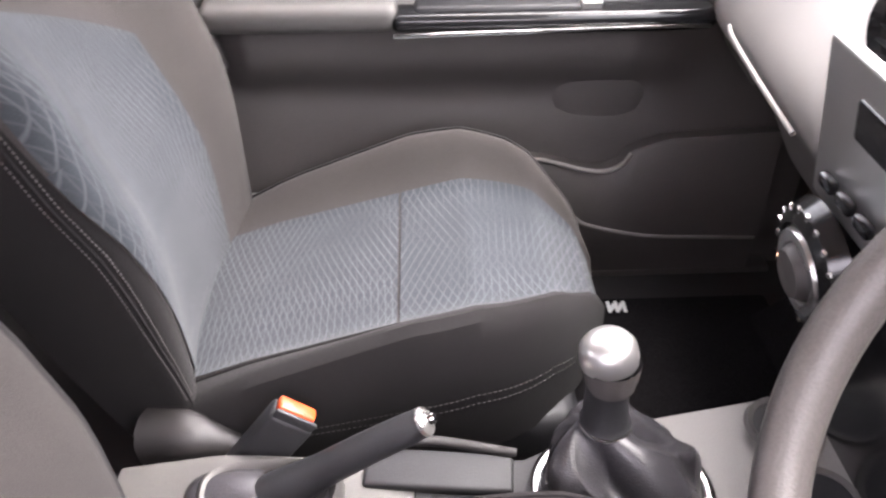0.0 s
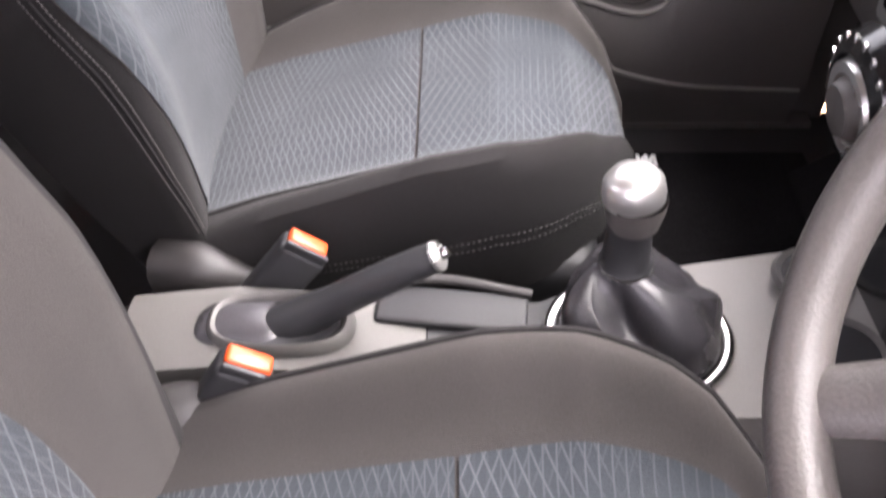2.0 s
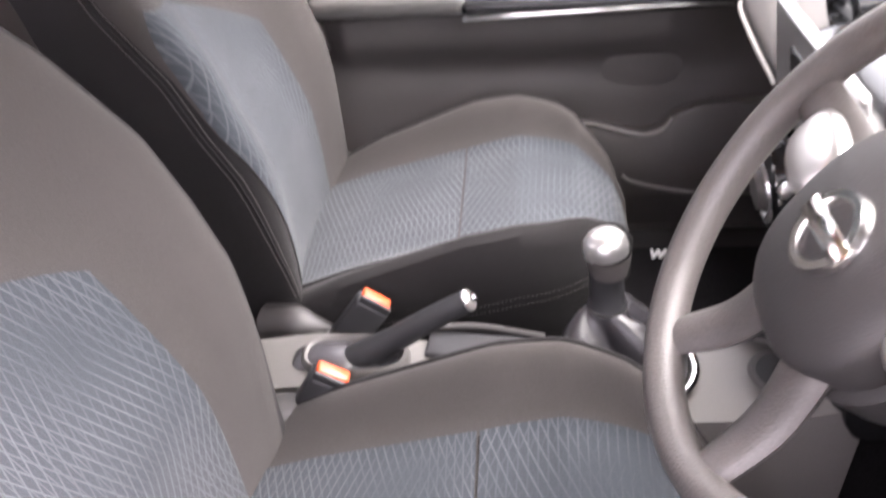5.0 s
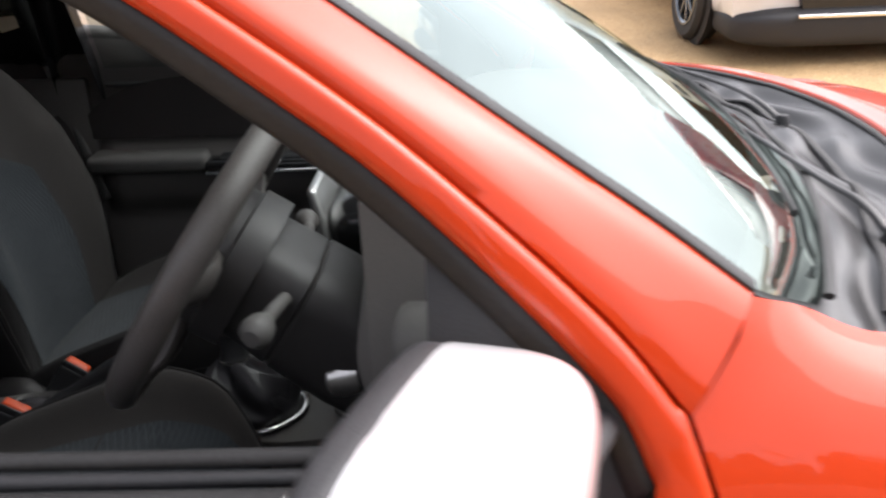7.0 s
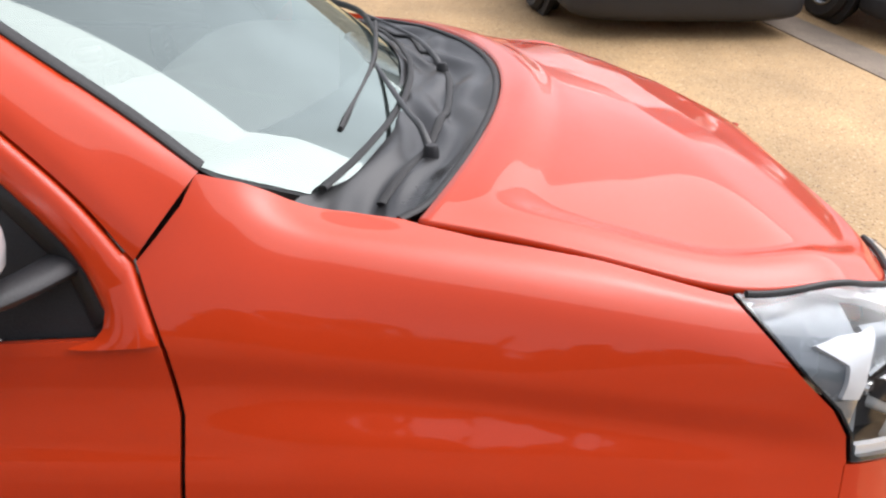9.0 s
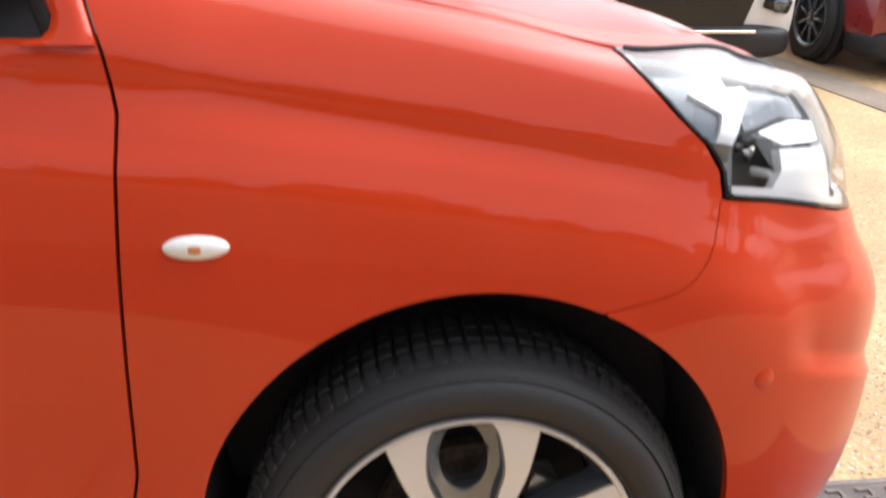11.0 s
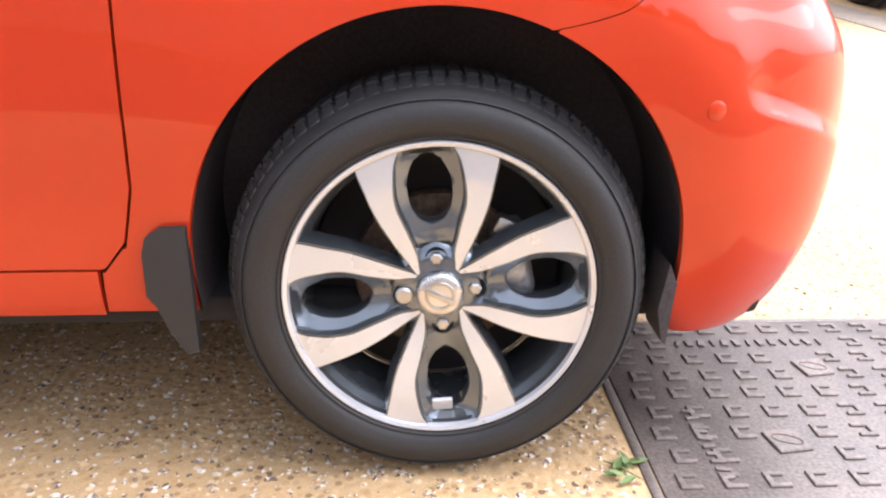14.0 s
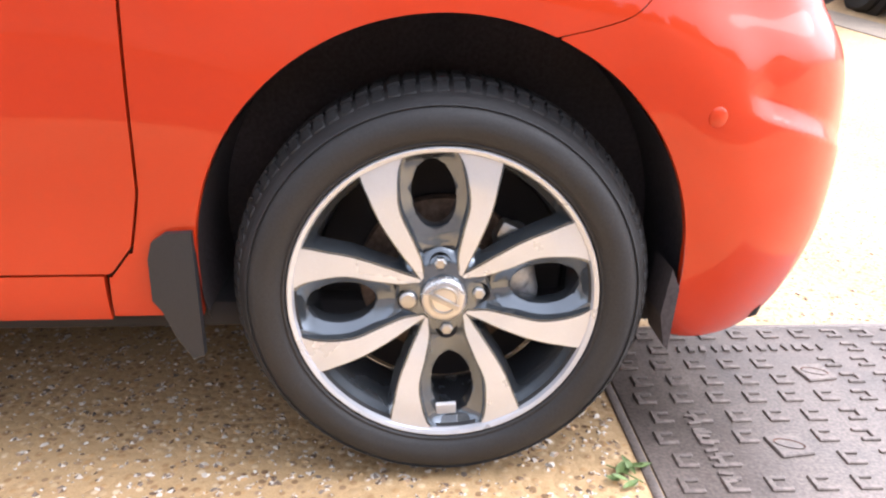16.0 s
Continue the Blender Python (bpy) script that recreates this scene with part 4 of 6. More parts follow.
def shell(cx, cy, cz, ax, ay, az, n=40, m=24, p=2.6, cut=None):
    """A rounded pod."""
    vs = []
    for i in range(n):
        a = 2 * math.pi * i / n
        for j in range(m):
            b = -math.pi / 2 + math.pi * j / (m - 1)
            f = lambda t: math.copysign(abs(t) ** (2 / p), t)
            vs.append((cx + ax * f(math.cos(b)) * f(math.cos(a)), cy + ay * f(math.cos(b)) * f(math.sin(a)), cz + az * f(math.sin(b))))
    return vs, grid_faces(n, m, close_u=True)


# side repeater, plug in the bumper, sill end
rep = part("side_repeater", moved(([(x, y, z) for x, y, z in lathe([(0, -0.010), (0.012, -0.0095), (0.024, -0.007), (0.030, -0.003), (0.0325, 0.004)], 36)[0]], lathe([(0, 0)] * 5, 36)[1]), pose(-0.306, -0.0105, 0.737) @ Matrix.Diagonal((1.13, 1, 0.43, 1))), LENS_WHITE, car, "oval white indicator lens")
part("bulb", shell(-0.306, -0.0185, 0.737, 0.009, 0.0025, 0.0055, 20, 10, 2.4), AMBER, rep)
part("towing_eye_cover", moved(lathe([(0, -0.003), (0.011, -0.0028), (0.014, -0.001), (0.015, 0.004)], 24), pose(0.357, 0.0035, 0.545, 0, 0, 14)), PAINT, car)


# door mirror
for k in (0, 1):
    put = (lambda g: g) if k == 0 else mirrored
    turn = Matrix.Translation((-0.575, -0.062, 1.048)) @ Euler((radians(-8), radians(0), radians(-16))).to_matrix().to_4x4()
    pod = shell(0, 0.004, 0, 0.072, 0.114, 0.055, p=3.6)
    pod = ([(max(x, -0.022), y * (1.0 - 0.10 * (z < 0) * -z / 0.05), z * (1.0 if z > 0 else 0.28)) for x, y, z in pod[0]], pod[1])
    mir = part("door_mirror", put(moved(pod, turn)), SILVER_PAINT, car, "silver door mirror shell")
    rim = shell(-0.030, 0, 0.008, 0.016, 0.1095, 0.048, p=3.4)
    part("mirror_rim", put(moved(rim, turn)), BLACK_PLASTIC, mir, "black mirror surround")
    part("mirror_glass", put(moved(rbox(0.004, 0.155, 0.066, 0.002, 2), turn @ pose(-0.0455, 0, 0.006))), CHROME, mir, "mirror glass")
    foot = shell(0.001, 0.004, -0.0165, 0.0715, 0.1125, 0.0255)
    part("mirror_base", put(moved(foot, turn)), BLACK_PLASTIC, mir)
    part("mirror_arm", put(tube(curve([(-0.53, -0.01, 1.000), (-0.498, 0.03, 1.000), (-0.470, 0.085, 1.000)], 10), np.linspace(0.016, 0.020, 10), 14, squash=0.55)), BLACK_PLASTIC, mir)

# ---------------------------------------------------------------- wheels
HUB = (0.0, 0.0, 0.293)


def spoke_edges():
    ri = np.array([0.040, 0.0615, 0.0955, 0.138, 0.175, 0.198, 0.2135])
    ti = np.array([38, 25.3, 21.6, 20.3, 15.8, 12.5, 9.0])
    to = np.array([45, 38.6, 35.0, 32.0, 29.0, 27.6, 26.5])
    r = np.linspace(ri[0], ri[-1], 26)
    t = np.linspace(0, len(ri) - 1, 200)
    rr, a, b = catmull(ri[:, None], t)[:, 0], catmull(ti[:, None], t)[:, 0], catmull(to[:, None], t)[:, 0]
    return r, ip(r, rr, a), ip(r, rr, b)


def dish(r):
    """How far the spokes' face lies in from the rim's lip."""
    return float(ip(r, (0.03, 0.05, 0.10, 0.17, 0.2165), (0.012, 0.011, 0.004, 0.000, 0.002)))


def spoke_geo(bolt, sign, grow=0.0, top=0.0, deep=0.0):
    r, a, b = spoke_edges()
    n = len(r)
    vs = []
    for k in range(n):
        ga = math.degrees(grow / r[k])
        lo, hi = a[k] - ga, min(b[k] + ga, 45.0)
        for t in (lo, lo * 0.75 + hi * 0.25, (lo + hi) / 2, lo * 0.25 + hi * 0.75, hi):
            ang = radians(bolt + sign * t)
            vs.append((r[k] * math.cos(ang), dish(r[k]) + top, r[k] * math.sin(ang)))
    fs = grid_faces(n, 5, flip=sign > 0)
    if deep:
        k0 = len(vs)
        for k in range(n):
            ga = math.degrees((grow + 0.007) / r[k])
            for t in (a[k] - ga, min(b[k] + ga, 45.0)):
                ang = radians(bolt + sign * t)
                vs.append((r[k] * math.cos(ang), dish(r[k]) + top + deep * (0.55 + 0.45 * k / n), r[k] * math.sin(ang)))
        for k in range(n - 1):
            q = [(k * 5, (k + 1) * 5, k0 + 2 * (k + 1), k0 + 2 * k), (k0 + 2 * k + 1, k0 + 2 * (k + 1) + 1, (k + 1) * 5 + 4, k * 5 + 4)]
            fs += [f if sign > 0 else f[::-1] for f in q]
    return vs, fs


def web_geo(bolt, n=26, m=21):
    """Painted web between a pair of spokes, pierced by a long oval."""
    r0, r1, cr, ra, rb = 0.058, 0.2120, 0.1455, 0.050, 0.031
    R, A, _ = spoke_edges()
    vs, inside = [], []
    for i in range(n):
        r = r0 + (r1 - r0) * i / (n - 1)
        half = r * math.radians(float(ip(r, R, A)) + 0.6)
        for j in range(m):
            t = 2 * j / (m - 1) - 1
            p, q = r - cr, t * half
            d = math.hypot(p / ra, q / rb)
            inside.append(d < 1)
            if 0.55 < d < 1:                                  # pull the ragged edge out to the oval
                p, q = p / d, q / d
            rim = max(0.0, 1 - (max(d, 1) - 1) / 0.55)
            deep = 0.012 + 0.016 * rim ** 0.7 * (0.6 + 0.4 * (1 - abs(t))) + 0.010 * max(0.0, 1 - (r - r0) / 0.03) * (1 - t * t) - 0.008 * max(0.0, (r - 0.196) / 0.016)
            ang = math.atan2(q, cr + p)
            rr = math.hypot(cr + p, q)
            b = radians(bolt) + ang
            vs.append((rr * math.cos(b), dish(rr) + deep, rr * math.sin(b)))
    fs = [f for f in grid_faces(n, m) if sum(inside[k] for k in f) < 3]
    k0, nn = len(vs), 40
    for depth in (0.026, 0.032, 0.052):                       # wall of the opening
        for i in range(nn):
            a = 2 * math.pi * i / nn
            grow = 1.02 if depth < 0.03 else 0.97
            p, q = cr + ra * grow * math.cos(a), rb * grow * math.sin(a)
            b = radians(bolt) + math.atan2(q, p)
            rr = math.hypot(p, q)
            vs.append((rr * math.cos(b), dish(rr) + depth, rr * math.sin(b)))
    return vs, fs + [tuple(k0 + x for x in f) for f in grid_faces(3, nn, close_v=True)]


def tyre_geo():
    prof = [(0.200, 0.150), (0.222, 0.160), (0.255, 0.172), (0.280, 0.160), (0.2925, 0.135), (0.2955, 0.085), (0.2925, 0.035), (0.284, 0.016), (0.276, 0.004), (0.262, -0.010), (0.246, -0.014), (0.232, -0.010), (0.2245, -0.004), (0.2225, -0.0055), (0.2195, -0.003), (0.2165, 0.004), (0.205, 0.012)]
    p = catmull(np.array(prof), np.linspace(0, len(prof) - 1, 70))
    return lathe([tuple(q) for q in p], 128)


def tread_geo():
    """Shoulder blocks, ribs and the raised ring of the side wall."""
    geos = []
    for k in range(84):
        a = 2 * math.pi * k / 84
        for y0, w, r, ln in ((0.030, 0.026, 0.2880, 0.0165), (0.062, 0.024, 0.2955, 0.0175), (0.092, 0.022, 0.2957, 0.0175), (0.124, 0.030, 0.294, 0.0150)):
            b = rbox(0.008, w, ln, 0.0015, 1, Euler((0, -a, 0)).to_matrix().to_4x4() @ pose(r, y0, 0, 0, 0, (-24 if y0 < 0.04 else 0)))
            geos.append(b)
    vs, fs = join(*geos)
    ring = lathe([(0.2700, -0.0035), (0.2712, -0.0058), (0.2732, -0.0040), (0.2745, -0.0005)], 128)
    return join((vs, fs), ring)


def build_wheel(name, loc, label, rot=5.0):
    w = part(name, lathe([(0.2178, 0.0005), (0.2165, -0.0030), (0.2150, -0.0035), (0.2100, -0.0012), (0.2075, 0.005)], 128), MACHINED, car, label)
    part("rim_barrel", lathe([(0.2100, 0.003), (0.2085, 0.012), (0.1985, 0.022), (0.1945, 0.035), (0.190, 0.060), (0.186, 0.110), (0.200, 0.150)], 96), ALLOY_GREY, w, "dark grey painted barrel")
    part("tyre", tyre_geo(), RUBBER, w, "black low-profile tyre", angle=60)
    part("tread", tread_geo(), TREAD, w)
    for k in range(4):
        for s in (1, -1):
            part("spoke", spoke_geo(90 * k + rot, s), MACHINED, w, "bright machined spoke face", angle=30)
            part("spoke_body", spoke_geo(90 * k + rot, s, 0.0022, 0.0022, 0.040), ALLOY_GREY, w, "dark grey spoke side", angle=30)
    # hub plate with four wells
    part("hub_plate", lathe([(0.031, 0.004), (0.034, 0.011), (0.040, 0.013), (0.046, 0.014), (0.058, 0.018), (0.070, 0.030), (0.080, 0.045)], 48), ALLOY_GREY, w)
    cap = part("centre_cap", lathe([(0, -0.004), (0.020, -0.0035), (0.0285, -0.002), (0.0315, 0.001), (0.0325, 0.008)], 48), SATIN, w, "silver centre cap")
    part("cap_ring", lathe([(0.0165, -0.0038), (0.0175, -0.0062), (0.0205, -0.0060), (0.0215, -0.0032)], 40), STEEL, cap)
    part("cap_bar", rbox(0.046, 0.004, 0.0095, 0.002, 2, pose(0, -0.0055, 0, 0, 28, 0)), STEEL, cap)
    for k in range(4):
        a = radians(90 * k + rot)
        c = Matrix.Translation((0.05 * math.cos(a), 0.012, 0.05 * math.sin(a)))
        big = k == 2
        part("bolt_well", moved(lathe([(0.0155, 0.002), (0.0150, 0.006), (0.0125, 0.016), (0, 0.018)], 24), c), DARK, w)
        nut = moved(lathe([(0, -0.004), (0.0065, -0.0038), (0.0088, -0.002), (0.0092, 0.014)], 6 if not big else 12), c)
        part("wheel_nut", nut if not big else moved(lathe([(0, -0.006), (0.010, -0.0055), (0.0128, -0.003), (0.013, 0.014)], 12), c), STEEL, w, "larger locking wheel nut" if big else "", angle=25)
        part("spoke_web", web_geo(90 * k + rot), ALLOY_GREY, w, "dark grey web with an oval opening", angle=35)
    part("brake_disc", lathe([(0.045, 0.066), (0.075, 0.066), (0.078, 0.086), (0.122, 0.086), (0.124, 0.090), (0.124, 0.106)], 64), RUSTY, w, "rusty brake disc")
    part("back_plate", lathe([(0.02, 0.115), (0.135, 0.117), (0.184, 0.122), (0.186, 0.130)], 64), DARK, w)
    cal = part("brake_caliper", rbox(0.052, 0.050, 0.12, 0.016, 3, pose(0.108, 0.082, 0.025, 0, -12, 0)), CAST, w, "grey brake caliper")
    part("caliper_boss", moved(lathe([(0, -0.006), (0.018, -0.005), (0.024, 0), (0.026, 0.03)], 24), pose(0.105, 0.056, 0.012)), CAST, cal)
    part("caliper_bracket", rbox(0.040, 0.03, 0.028, 0.006, 2, pose(0.098, 0.062, 0.078, 0, 25, 0)), STEEL, cal)
    part("caliper_bracket", rbox(0.030, 0.03, 0.022, 0.006, 2, pose(0.095, 0.062, -0.042, 0, -18, 0)), STEEL, cal)
    part("balance_weight", rbox(0.030, 0.006, 0.024, 0.001, 1, pose(0.004, 0.020, -0.184, 24, -4, 0)), LAMP_SILVER, w, "stick-on balance weight")
    w.location = loc
    return w


front_wheel = build_wheel("wheel", HUB, "machined alloy wheel lip")
for loc, turn in (((-2.45, 0.0, 0.293), 0), ((0.0, 2 * MID, 0.293), 180), ((-2.45, 2 * MID, 0.293), 180)):
    copy_thing(front_wheel, pose(*loc, 0, 0, turn))


def arch_liner(cx):
    vs = []
    prof = np.linspace(-0.25, math.pi + 0.25, 40)
    for a in prof:
        for r, y in ((0.336, 0.012), (0.345, 0.03), (0.350, 0.10), (0.350, 0.26), (0.18, 0.262), (0.0, 0.262)):
            vs.append((cx + r * math.cos(a), y, 0.34 + r * math.sin(a) if a > 0 and a < math.pi else 0.34 + 0.9 * r * math.sin(a)))
    return vs, grid_faces(40, 6)


for cx in (0.0, -2.45):
    both("arch_liner", arch_liner(cx), LINER, car)
flap = extrude_poly([(-0.386, 0.283), (-0.398, 0.300), (-0.397, 0.360), (-0.390, 0.384), (-0.372, 0.396), (-0.336, 0.398), (-0.336, 0.215), (-0.352, 0.211), (-0.372, 0.245)], -0.006, 0.010)
both("mud_flap", flap, BLACK_PLASTIC, car, "black plastic mud flap", smooth=False)
lip = extrude_poly([(0.322, 0.33), (0.3345, 0.30), (0.332, 0.27), (0.326, 0.205), (0.320, 0.21), (0.311, 0.26)], 0.012, 0.09)
both("air_deflector", lip, LINER, car, "black rubber deflector under the bumper", smooth=False)

# ---------------------------------------------------------------- cabin: floor, dash, doors
part("cabin_floor", rbox(2.2, 1.42, 0.04, 0.01, 2, pose(-1.30, MID, 0.235)), CARPET, car, "black carpet floor")
part("bulkhead", rbox(0.05, 1.06, 0.75, 0.02, 2, pose(-0.22, MID, 0.60)), DARK, car)
part("toe_board", join(rbox(0.44, 1.06, 0.03, 0.01, 2, pose(-0.40, MID, 0.36, 0, -38, 0)), rbox(0.03, 1.42, 0.40, 0.01, 2, pose(-0.385, MID, 0.42))), CARPET, car)
part("tunnel", join(rbox(1.9, 0.20, 0.26, 0.06, 4, pose(-1.30, MID, 0.34))), CARPET, car)
part("rear_bench", join(rbox(0.50, 1.25, 0.22, 0.08, 5, pose(-2.10, MID, 0.50, 0, -6, 0)), rbox(0.16, 1.25, 0.62, 0.06, 5, pose(-2.42, MID, 0.82, 0, -18, 0))), CLOTH_DARK, car, "charcoal rear bench seat")

mat_ob = thing("floor_mat", "black carpet mat in the passenger footwell with white woven mark", "mat")
part("mat_base", rbox(0.62, 0.46, 0.014, 0.006, 2, pose(-0.80, 1.17, 0.262, 0, 0, 0)), CARPET, mat_ob)
for k, (dx, h) in enumerate(((0, 1), (0.014, 1), (0.028, 1), (0.007, 0.6), (0.021, 0.6))):
    part("mat_mark", rbox(0.0070, 0.030 * h, 0.003, 0.001, 1, pose(-0.788 + dx, 1.372, 0.271, 0, 0, 0 if h == 1 else -20)), WHITE_THREAD, mat_ob)


def dash_geo():
    prof = [(-0.24, 0.985), (-0.36, 1.000), (-0.50, 1.005), (-0.585, 0.985), (-0.635, 0.94), (-0.655, 0.885), (-0.640, 0.83), (-0.60, 0.77), (-0.565, 0.70), (-0.545, 0.62), (-0.50, 0.55), (-0.44, 0.53), (-0.39, 0.56)]
    P = curve(prof, 60)
    slope = [(-0.24, 0.985), (-0.36, 0.998), (-0.47, 0.995), (-0.545, 0.968), (-0.605, 0.925), (-0.650, 0.878), (-0.680, 0.838), (-0.686, 0.808), (-0.668, 0.778), (-0.62, 0.735), (-0.575, 0.68), (-0.545, 0.62), (-0.50, 0.55), (-0.44, 0.53), (-0.39, 0.56)]
    Q = curve(slope, 60)
    vs = []
    ys = np.linspace(0.17, 2 * MID - 0.135, 70)
    for y in ys:
        e = min(y - 0.17, 2 * MID - 0.135 - y)
        k = (0.93 + 0.07 * min(1, e / 0.10) ** 0.5) * (0.80 if y < 0.325 else 1.0)
        bow = 0.045 * (1 - ((y - MID) / 0.70) ** 2)
        hood = 0.045 * math.exp(-((y - 0.46) / 0.17) ** 4)
        side = min(1.0, max(0.0, (y - 0.80) / 0.14))
        for x, z in P * (1 - side) + Q * side:
            lift = hood * max(0.0, min(1.0, (z - 0.86) / 0.1)) * (1 if x < -0.40 else max(0, 1 - (x + 0.40) / 0.12))
            vs.append((-0.24 + (x + 0.24) * k - bow * max(0, min(1, (-0.30 - x) / 0.2)) * 0.6, y, 0.76 + (z - 0.76) * k + lift))
    fs = grid_faces(70, 60, flip=True)
    fs += [tuple(range(60)), tuple(69 * 60 + i for i in range(60))[::-1]]
    return vs, fs


dash = part("dashboard", dash_geo(), TRIM_LIGHT, car, "grey grained dashboard")
part("dash_end", extrude_poly([(-0.650, 0.62), (-0.40, 0.55), (-0.38, 0.98), (-0.44, 1.035), (-0.54, 1.062), (-0.60, 1.075), (-0.640, 1.082), (-0.653, 1.07)], 0.318, 0.345), TRIM_LIGHT, dash, "pale grey end of the instrument housing", smooth=False)
part("end_vent", moved(lathe([(0.024, 0.006), (0.029, -0.010), (0.037, -0.013), (0.042, -0.006), (0.044, 0.035)], 36, "x"), pose(-0.605, 0.262, 0.950, 0, 0, -8)), TRIM_MID, dash, "round end vent")
part("vent_core", moved(lathe([(0, -0.010), (0.010, -0.010), (0.024, 0.004), (0.027, 0.01)], 30, "x"), pose(-0.605, 0.262, 0.950, 0, 0, -8)), BLACK_PLASTIC, dash)
part("instrument_panel", rbox(0.02, 0.30, 0.11, 0.02, 3, pose(-0.618, 0.495, 0.99, 0, -20, 0)), BLACK_PLASTIC, dash, "dark instrument panel")
# passenger side: airbag seam and bright strip along the lower lip
part("dash_strip", tube(curve([(-0.714, 1.06, 0.798), (-0.718, 1.16, 0.812), (-0.716, 1.27, 0.824), (-0.698, 1.33, 0.816), (-0.650, 1.44, 0.750), (-0.575, 1.475, 0.66)], 30), 0.0034, 8), TRIM_LIGHT, dash, "silver edge strip")
for y in (1.40, 1.00, 0.62):
    v = part("air_vent", moved(lathe([(0.020, 0.0), (0.040, -0.004), (0.048, -0.014), (0.056, -0.008), (0.058, 0.02)], 36, "x"), pose(-0.664, y, 0.925, 0, -12, 0)), GLOSS_BLACK, dash, "round air vent")
    for k in range(4):
        part("vent_slat", rbox(0.012, 0.085, 0.003, 0.001, 1, pose(-0.664, y, 0.90 + 0.016 * k, 0, -25, 0)), BLACK_PLASTIC, v)

# centre stack with its round heater control
stack = part("centre_fascia", rbox(0.16, 0.27, 0.46, 0.05, 5, pose(-0.645, MID, 0.72, 0, -10, 0)), GLOSS_BLACK, car, "gloss black centre fascia")
facing = pose(-0.752, 0.888, 0.745, 0, -12, 0)
dial = part("heater_dial", moved(lathe([(0.034, -0.004), (0.050, -0.012), (0.064, -0.006), (0.072, 0.012)], 48, "x"), facing), GLOSS_BLACK, stack, "round heater control")
part("dial_ring", moved(lathe([(0.030, -0.004), (0.033, -0.014), (0.043, -0.014), (0.046, -0.004)], 48, "x"), facing), SATIN, dial, "satin silver dial ring")
part("dial_knob", moved(lathe([(0, -0.024), (0.024, -0.022), (0.030, -0.012), (0.031, 0.0)], 36, "x"), facing), TRIM_DARK, dial)
for k in range(20):
    a = 2 * math.pi * k / 20
    part("dial_mark", rbox(0.004, 0.006, 0.014, 0.001, 1, facing @ pose(-0.006, 0.060 * math.cos(a), 0.060 * math.sin(a), math.degrees(a) - 90, 0, 0)), CHROME, dial)
part("fascia_panel", rbox(0.014, 0.262, 0.165, 0.012, 3, pose(-0.752, MID, 0.885, 0, -10, 0)), SATIN, stack, "silver audio panel")
part("display", rbox(0.010, 0.13, 0.040, 0.006, 3, pose(-0.762, MID, 0.915, 0, -10, 0)), GLOSS_BLACK, stack, "dark display window")
for k in range(6):
    part("panel_button", rbox(0.010, 0.026, 0.014, 0.004, 2, pose(-0.757, MID - 0.085 + 0.034 * k, 0.838, 0, -10, 0)), GLOSS_BLACK, stack)
for k in range(4):
    part("stack_button", rbox(0.014, 0.045, 0.022, 0.004, 2, pose(-0.725, 0.74 + 0.055 * (k % 2), 0.90 - 0.035 * (k // 2), 0, -10, 0)), TRIM_DARK, stack)


def door_card(n=110, m=90, top=lambda x: ip(x, (-1.5, -1.22, -0.86, -0.45), (1.113, 1.088, 1.050, 1.000))):
    """The passenger door's lining with its armrest shelf and lower bulge."""
    vs = []
    for i in range(n):
        x0 = -1.455 + 1.03 * i / (n - 1)
        for j in range(m):
            z = 0.245 + (top(x0) - 0.245) * j / (m - 1)
            x = x0 - 0.30 * max(0.0, z - 0.80) * (1 - i / (n - 1))      # rear edge leans with the pillar
            y = 1.575 - 0.02 * max(0, (0.97 - z)) + 0.0
            end = max(0, min(1, (x + 1.46) / 0.06)) * max(0, min(1, (-0.62 - x) / 0.16))
            zs = 0.765
            shelf = math.exp(-((z - zs) / 0.050) ** 4) if z > zs else math.exp(-((z - zs) / 0.11) ** 4)
            y -= 0.060 * shelf * end
            low = 1 / (1 + math.exp((z - 0.60 + 0.06 * (x + 0.9)) / 0.02))
            y -= 0.022 * low
            y += 0.022 * max(0, (z - top(x) + 0.04) / 0.04) ** 2
            vs.append((x, y, z))
    return vs, grid_faces(n, m)


card = door_card()
lining = part("door_lining", card, TRIM_DARK, car, "charcoal moulded door lining", angle=60)
part("door_lining", ([(x, y + 0.035, z) for x, y, z in mirrored(door_card(top=lambda x: 0.905))[0]], mirrored(card)[1]), TRIM_DARK, car, "charcoal moulded door lining", angle=60)
part("door_cap", tube(curve([(-1.47, 1.592, 1.092), (-1.22, 1.592, 1.070), (-0.86, 1.590, 1.032), (-0.45, 1.585, 0.985)], 20), 0.018, 12), TRIM_MID, lining)
part("lining_insert", (lambda g: ([(x, 1.560 - 0.012 * math.sqrt(max(0, 1 - ((x + 1.18) / 0.30) ** 2)) , z) for x, z in g[0]], g[1]))(
    ([( -1.18 + 0.30 * math.cos(a) * r, 0.835 + 0.150 * math.sin(a) * r) for r in (0.02, 0.5, 0.85, 1.0) for a in np.linspace(0, math.pi, 40)], grid_faces(4, 40, flip=True))), DOOR_CLOTH, lining, "dark cloth door panel")
part("armrest", rbox(0.30, 0.085, 0.045, 0.018, 4, pose(-1.305, 1.523, 0.785, 4, 0, 0)), TRIM_MID, lining, "pale grey armrest pad")
pod = part("switch_panel", rbox(0.50, 0.070, 0.030, 0.014, 4, pose(-0.915, 1.512, 0.778, 6, 0, 0)), GLOSS_BLACK, lining, "gloss black window switch panel")
